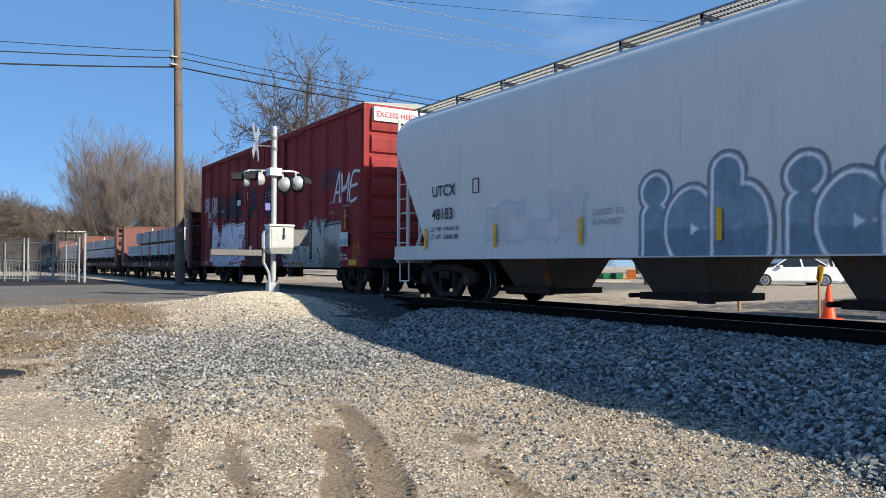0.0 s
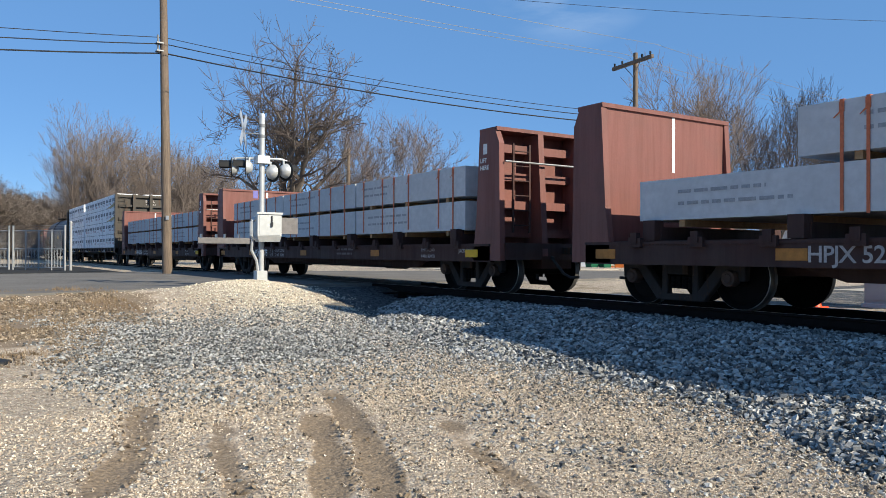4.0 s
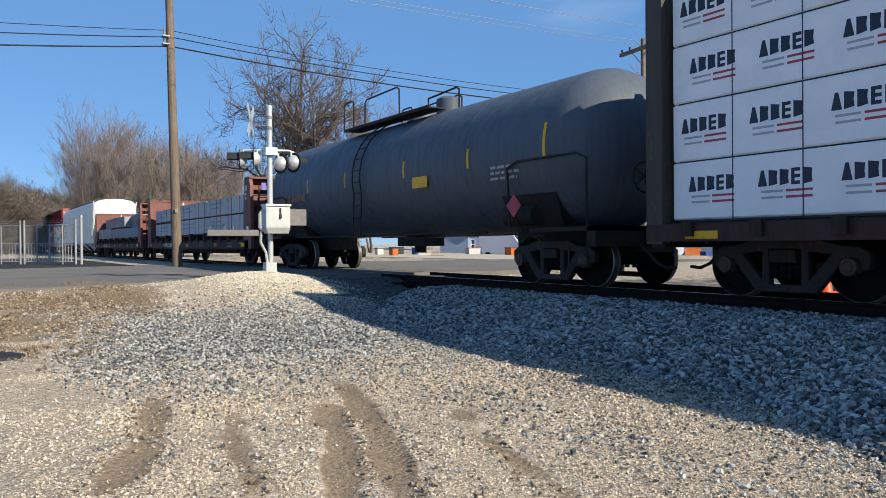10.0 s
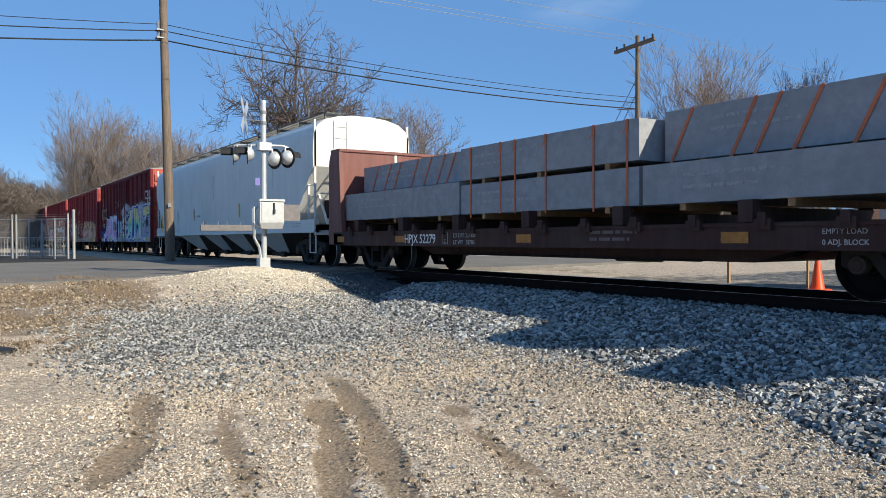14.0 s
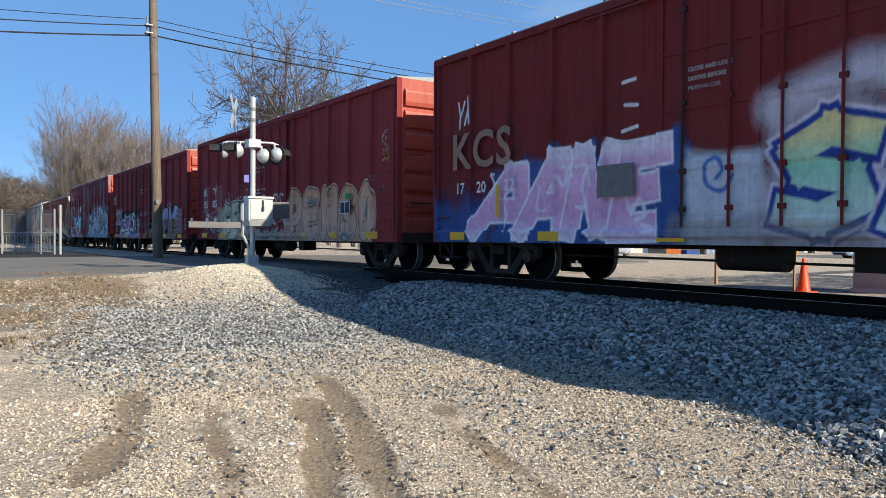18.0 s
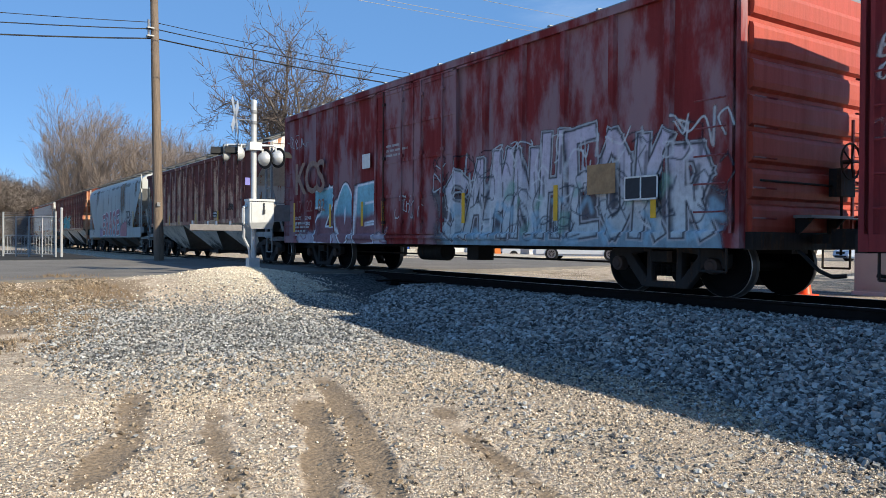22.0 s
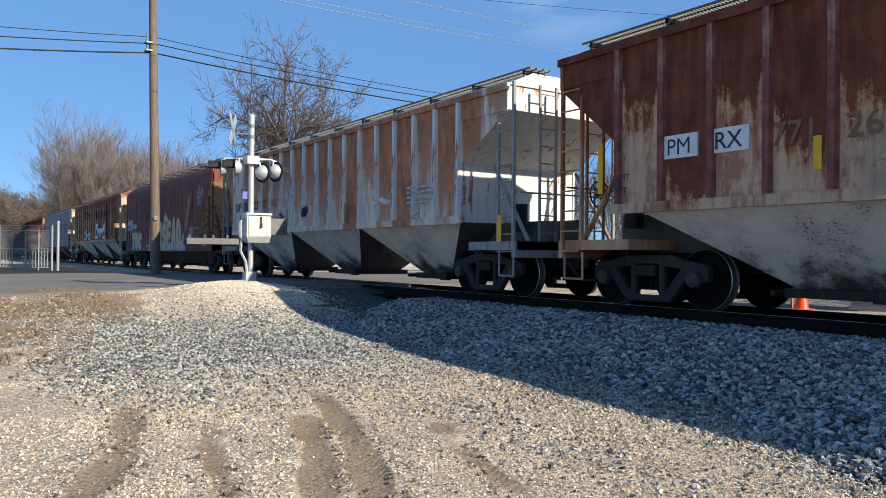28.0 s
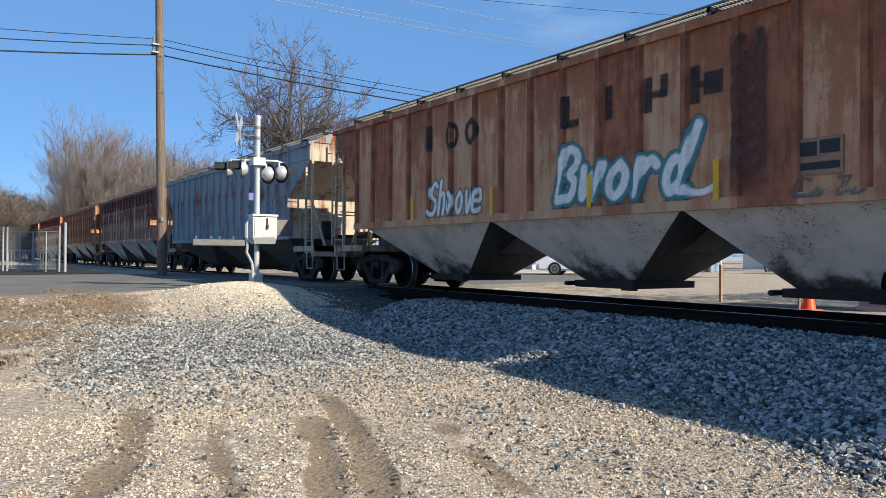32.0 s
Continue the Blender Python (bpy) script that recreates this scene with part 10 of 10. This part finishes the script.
def sedan(label, paint_mat, at, turn):
    """Four-door saloon, nose towards +x."""
    c = thing("sedan", label, "car", at, turn=turn)
    lower = [(-2.35, 0.35), (-2.4, 0.7), (-2.3, 0.95), (-1.7, 1.02), (1.0, 0.98), (1.9, 0.82), (2.3, 0.66), (2.38, 0.4), (2.25, 0.24), (-2.2, 0.24)]
    part("body", Shape().prism(lower, -0.88, 0.88, "y"), paint_mat, c)
    part("flank", Shape().prism([(-2.2, 0.32), (-2.25, 0.72), (-1.6, 0.86), (1.7, 0.76), (2.2, 0.58), (2.2, 0.32)], -0.93, 0.93, "y"), paint_mat, c)
    part("cabin", Shape().taper((-1.75, 1.05, -0.84, 0.84, 0.97), (-1.05, 0.2, -0.62, 0.62, 1.45)), DARK_GLASS, c, "dark glass cabin")
    part("roof", Shape().taper((-1.12, 0.27, -0.66, 0.66, 1.42), (-0.95, 0.1, -0.55, 0.55, 1.48)), paint_mat, c)
    for x0, x1 in ((-0.42, -0.36), (-1.72, -1.0), (0.98, 0.2)):
        part("pillar", Shape().hexa([(x0 - 0.04, -0.855, 0.97), (x0 + 0.04, -0.855, 0.97), (x0 + 0.04, 0.855, 0.97), (x0 - 0.04, 0.855, 0.97), (x1 - 0.04, -0.64, 1.45), (x1 + 0.04, -0.64, 1.45), (x1 + 0.04, 0.64, 1.45), (x1 - 0.04, 0.64, 1.45)]), paint_mat, c)
    part("grille", Shape().box(2.3, 2.4, -0.45, 0.45, 0.48, 0.62).box(2.3, 2.39, -0.6, 0.6, 0.28, 0.38), RUBBER, c)
    for sd in (-1, 1):
        part("headlight", Shape().taper((2.05, 2.34, *sorted((sd * 0.55, sd * 0.86)), 0.56), (1.95, 2.22, *sorted((sd * 0.58, sd * 0.87)), 0.72)), LAMP, c)
        part("mirror", Shape().box(0.6, 0.75, *sorted((sd * 0.88, sd * 1.05)), 0.95, 1.08), paint_mat, c)
    wheels = []
    for x in (-1.42, 1.42):
        for sd in (-1, 1):
            tyre = part("wheel", Shape().lathe([(0.0, -0.1), (0.2, -0.1), (0.31, -0.11), (0.335, -0.06), (0.335, 0.06), (0.31, 0.11), (0.2, 0.1), (0.0, 0.1)], axis="y", n=24), RUBBER, c, smooth=40)
            tyre.matrix_basis = pose(x, sd * 0.84, 0.335)
            rim = Shape().lathe([(0.15, sd * 0.112), (0.22, sd * 0.115), (0.225, sd * 0.1)], axis="y", n=20)
            for k in range(9):
                a = 2 * math.pi * k / 9
                rim.tube((0, sd * 0.115, 0), (0.21 * math.cos(a), sd * 0.115, 0.21 * math.sin(a)), 0.02, n=4)
            part("rim", rim, CHROME, tyre, "silver alloy rim")
            wheels.append(tyre)
    return c, wheels


CAR_A, WHEELS_A = sedan("silver-white sedan waiting at the crossing road", CAR_WHITE, (-26.5, 31.5, -0.3), 265)
CAR_B, WHEELS_B = sedan("pale blue-white sedan on the crossing road", CAR_BLUE, (-24.0, 62.0, -0.5), 262)


def pickup(at, turn):
    c = thing("delivery_van", "white parked van in the yard beyond the track", "van", at, turn=turn)
    part("body", Shape().prism([(-2.5, 0.4), (-2.5, 2.1), (0.9, 2.1), (1.6, 1.25), (2.5, 1.05), (2.6, 0.4)], -0.95, 0.95, "y"), CAR_WHITE, c)
    part("windscreen", Shape().prism([(0.93, 2.04), (1.62, 1.28), (1.66, 1.3), (0.97, 2.07)], -0.8, 0.8, "y"), DARK_GLASS, c)
    part("grille", Shape().box(2.55, 2.62, -0.6, 0.6, 0.55, 0.85), RUBBER, c)
    for x in (-1.6, 1.6):
        for sd in (-1, 1):
            part("wheel", Shape().lathe([(0.0, sd * 0.98), (0.2, sd * 0.99), (0.34, sd * 0.97), (0.36, sd * 0.9), (0.36, sd * 0.75), (0.0, sd * 0.75)], (x, 0, 0.36), "y", 20), RUBBER, c)


pickup(bearing(0.142, 60, -0.62), 215)
pickup(bearing(0.085, 64, -0.66), 20)


def canopy(at):
    c = thing("canopy_tent", "white peaked canopy tent in the yard", "canopy", at)
    part("roof", Shape().taper((-1.6, 1.6, -1.6, 1.6, 1.6), (-0.05, 0.05, -0.05, 0.05, 2.3)), WRAP, c)
    for x in (-1.5, 1.5):
        for y in (-1.5, 1.5):
            part("leg", Shape().tube((x, y, 0), (x, y, 1.6), 0.03), GALV, c)


canopy(bearing(0.10, 66, -0.7))


def house(at, turn, w, d, h, wall, roof_mat, label, name="house"):
    c = thing(name, label, "house", at, turn=turn)
    part("wall", Shape().box(0, w, 0, d, 0, h).prism([(0.0, h), (d, h), (d / 2, h + d * 0.3)], 0.0, w, "x"), wall, c)
    e = 0.35
    part("roof", Shape().prism([(-e, h - 0.1), (d / 2, h + d * 0.3 + 0.05), (d + e, h - 0.1), (d + e, h + 0.08), (d / 2, h + d * 0.3 + 0.25), (-e, h + 0.08)], -e, w + e, "x"), roof_mat, c)
    for k in range(int(w // 2.6)):
        x = 0.8 + 2.6 * k
        win = part("window", Shape().box(x, x + 0.9, -0.05, 0.02, 1.0, 2.1), WHITE, c, "white-framed window")
        part("pane", Shape().box(x + 0.07, x + 0.83, -0.06, 0.0, 1.07, 1.52).box(x + 0.07, x + 0.83, -0.06, 0.0, 1.58, 2.03), DARK_GLASS, win)
    part("door", Shape().box(w - 1.4, w - 0.5, -0.06, 0.02, 0.1, 2.1), WHITE, c)


SIDING = plain("pale_siding", (0.62, 0.64, 0.66), 0.7, 0, 0.06, 4.0)
SIDING_BLUE = plain("blue_grey_siding", (0.22, 0.28, 0.40), 0.7, 0, 0.08, 4.0)
SHINGLE = plain("grey_shingles", (0.16, 0.155, 0.15), 0.9, 0, 0.2, 6.0)
house(bearing(0.37, 78, -0.9), 120, 9.0, 7.0, 2.9, SIDING_BLUE, SHINGLE, "small blue-grey house with a pale gable")
house(bearing(0.20, 85, -0.9), 135, 11.0, 7.0, 3.0, SIDING, SHINGLE, "pale grey house among bare trees")
house(bearing(0.03, 80, -0.9), 125, 12.0, 3.2, 2.6, SIDING_BLUE, GALV, "blue-grey metal-clad shed in the yard", "shed")
house(bearing(0.50, 95, -0.9), 110, 12.0, 8.0, 3.0, SIDING, SHINGLE, "pale grey house among bare trees")


def bin_at(at):
    c = thing("wheeled_bin", "green wheeled refuse bin at the roadside", "bin", at, "refuse bins")
    part("body", Shape().taper((-0.26, 0.26, -0.3, 0.3, 0.08), (-0.33, 0.33, -0.38, 0.38, 1.0)), spray((0.01, 0.10, 0.05)), c)
    part("lid", Shape().taper((-0.35, 0.35, -0.4, 0.42, 1.0), (-0.3, 0.3, -0.36, 0.36, 1.1)), spray((0.01, 0.10, 0.05)), c)


for t_ in (0.205, 0.222):
    bin_at(bearing(t_, 58, -0.85))
rc = random.Random(77)
CLUTTER = [(0.02, 0.06, 0.25), (0.35, 0.28, 0.18), (0.5, 0.5, 0.5), (0.45, 0.12, 0.02), (0.08, 0.08, 0.08), (0.6, 0.58, 0.5)]
for k in range(22):
    u = rc.uniform(-0.09, 0.12) if k < 15 else rc.uniform(0.22, 0.36)
    dep = rc.uniform(54, 66)
    w, h = rc.uniform(0.4, 1.6), rc.uniform(0.4, 1.3)
    c = thing("storage_crate", "weathered storage crate in the yard clutter", "crate", bearing(u, dep, -0.75), "yard clutter", turn=rc.uniform(0, 90))
    part("box", Shape().taper((0, w, 0, 0.7, 0), (0.03, w - 0.03, 0.02, 0.68, h)), spray(rc.choice(CLUTTER)), c)
    part("lid", Shape().box(-0.02, w + 0.02, -0.02, 0.72, h, h + 0.05), spray(rc.choice(CLUTTER)), c)


def car_path(car, wheels, rows):
    walk(car, [(t, pose(x, y, z, 0, 0, a)) for t, x, y, z, a in rows])
    way, last, out = 0.0, rows[0], [(rows[0][0], 0.0)]
    for r in rows[1:]:
        way += math.hypot(r[1] - last[1], r[2] - last[2])
        out.append((r[0], way))
        last = r
    times = [k * 0.125 for k in range(257)]
    roll = np.interp(times, [o[0] for o in out], [o[1] for o in out])
    for w in wheels:
        x, y, z = w.location
        walk(w, [(t, pose(x, y, z, 0, math.degrees(s / 0.335), 0)) for t, s in zip(times, roll)])


def motions():
    for ob, x, y, turn in MOVERS:
        walk(ob, [(0, pose(x, y, 0, 0, 0, turn)), (16, pose(x + SPEED * 16, y, 0, 0, 0, turn)), (32, pose(x + SPEED * 32, y, 0, 0, 0, turn))])
    car_path(CAR_A, WHEELS_A, [(0, -23.0, 24.9, -0.22, 232), (3, -24.2, 22.6, -0.16, 230), (6, -25.4, 20.4, -0.145, 228), (9, -26.5, 18.6, -0.13, 225), (11, -27.1, 17.7, -0.125, 222), (14, -27.4, 16.7, -0.12, 220), (17, -27.4, 16.4, -0.12, 219), (32, -27.4, 16.4, -0.12, 219)])
    car_path(CAR_B, WHEELS_B, [(0, -19.5, 40.4, -0.35, 228), (6, -22.4, 37.2, -0.32, 228), (11, -22.9, 36.2, -0.3, 236), (29.5, -22.9, 36.2, -0.3, 236), (31, -24.0, 34.0, -0.3, 240), (32, -24.6, 33.0, -0.3, 240)])
    turn_rate = math.degrees(SPEED / WHEEL_R)
    spin = {}
    for e, w in AXLES.items():
        walk(w, [(k / 30, pose(e * 0.89, 0, WHEEL_R, 0, turn_rate * k / 30, 0)) for k in range(961)])
        spin[e] = w
    for ob in scene.objects:
        if ob.name.startswith("wheelset") and ob not in spin.values():
            lead = spin[1 if ob.location.x > 0 else -1]
            ob.rotation_mode = "QUATERNION"
            ob.animation_data_create()
            ob.animation_data.action = lead.animation_data.action
            ob.animation_data.action_slot = lead.animation_data.action_slot


motions()
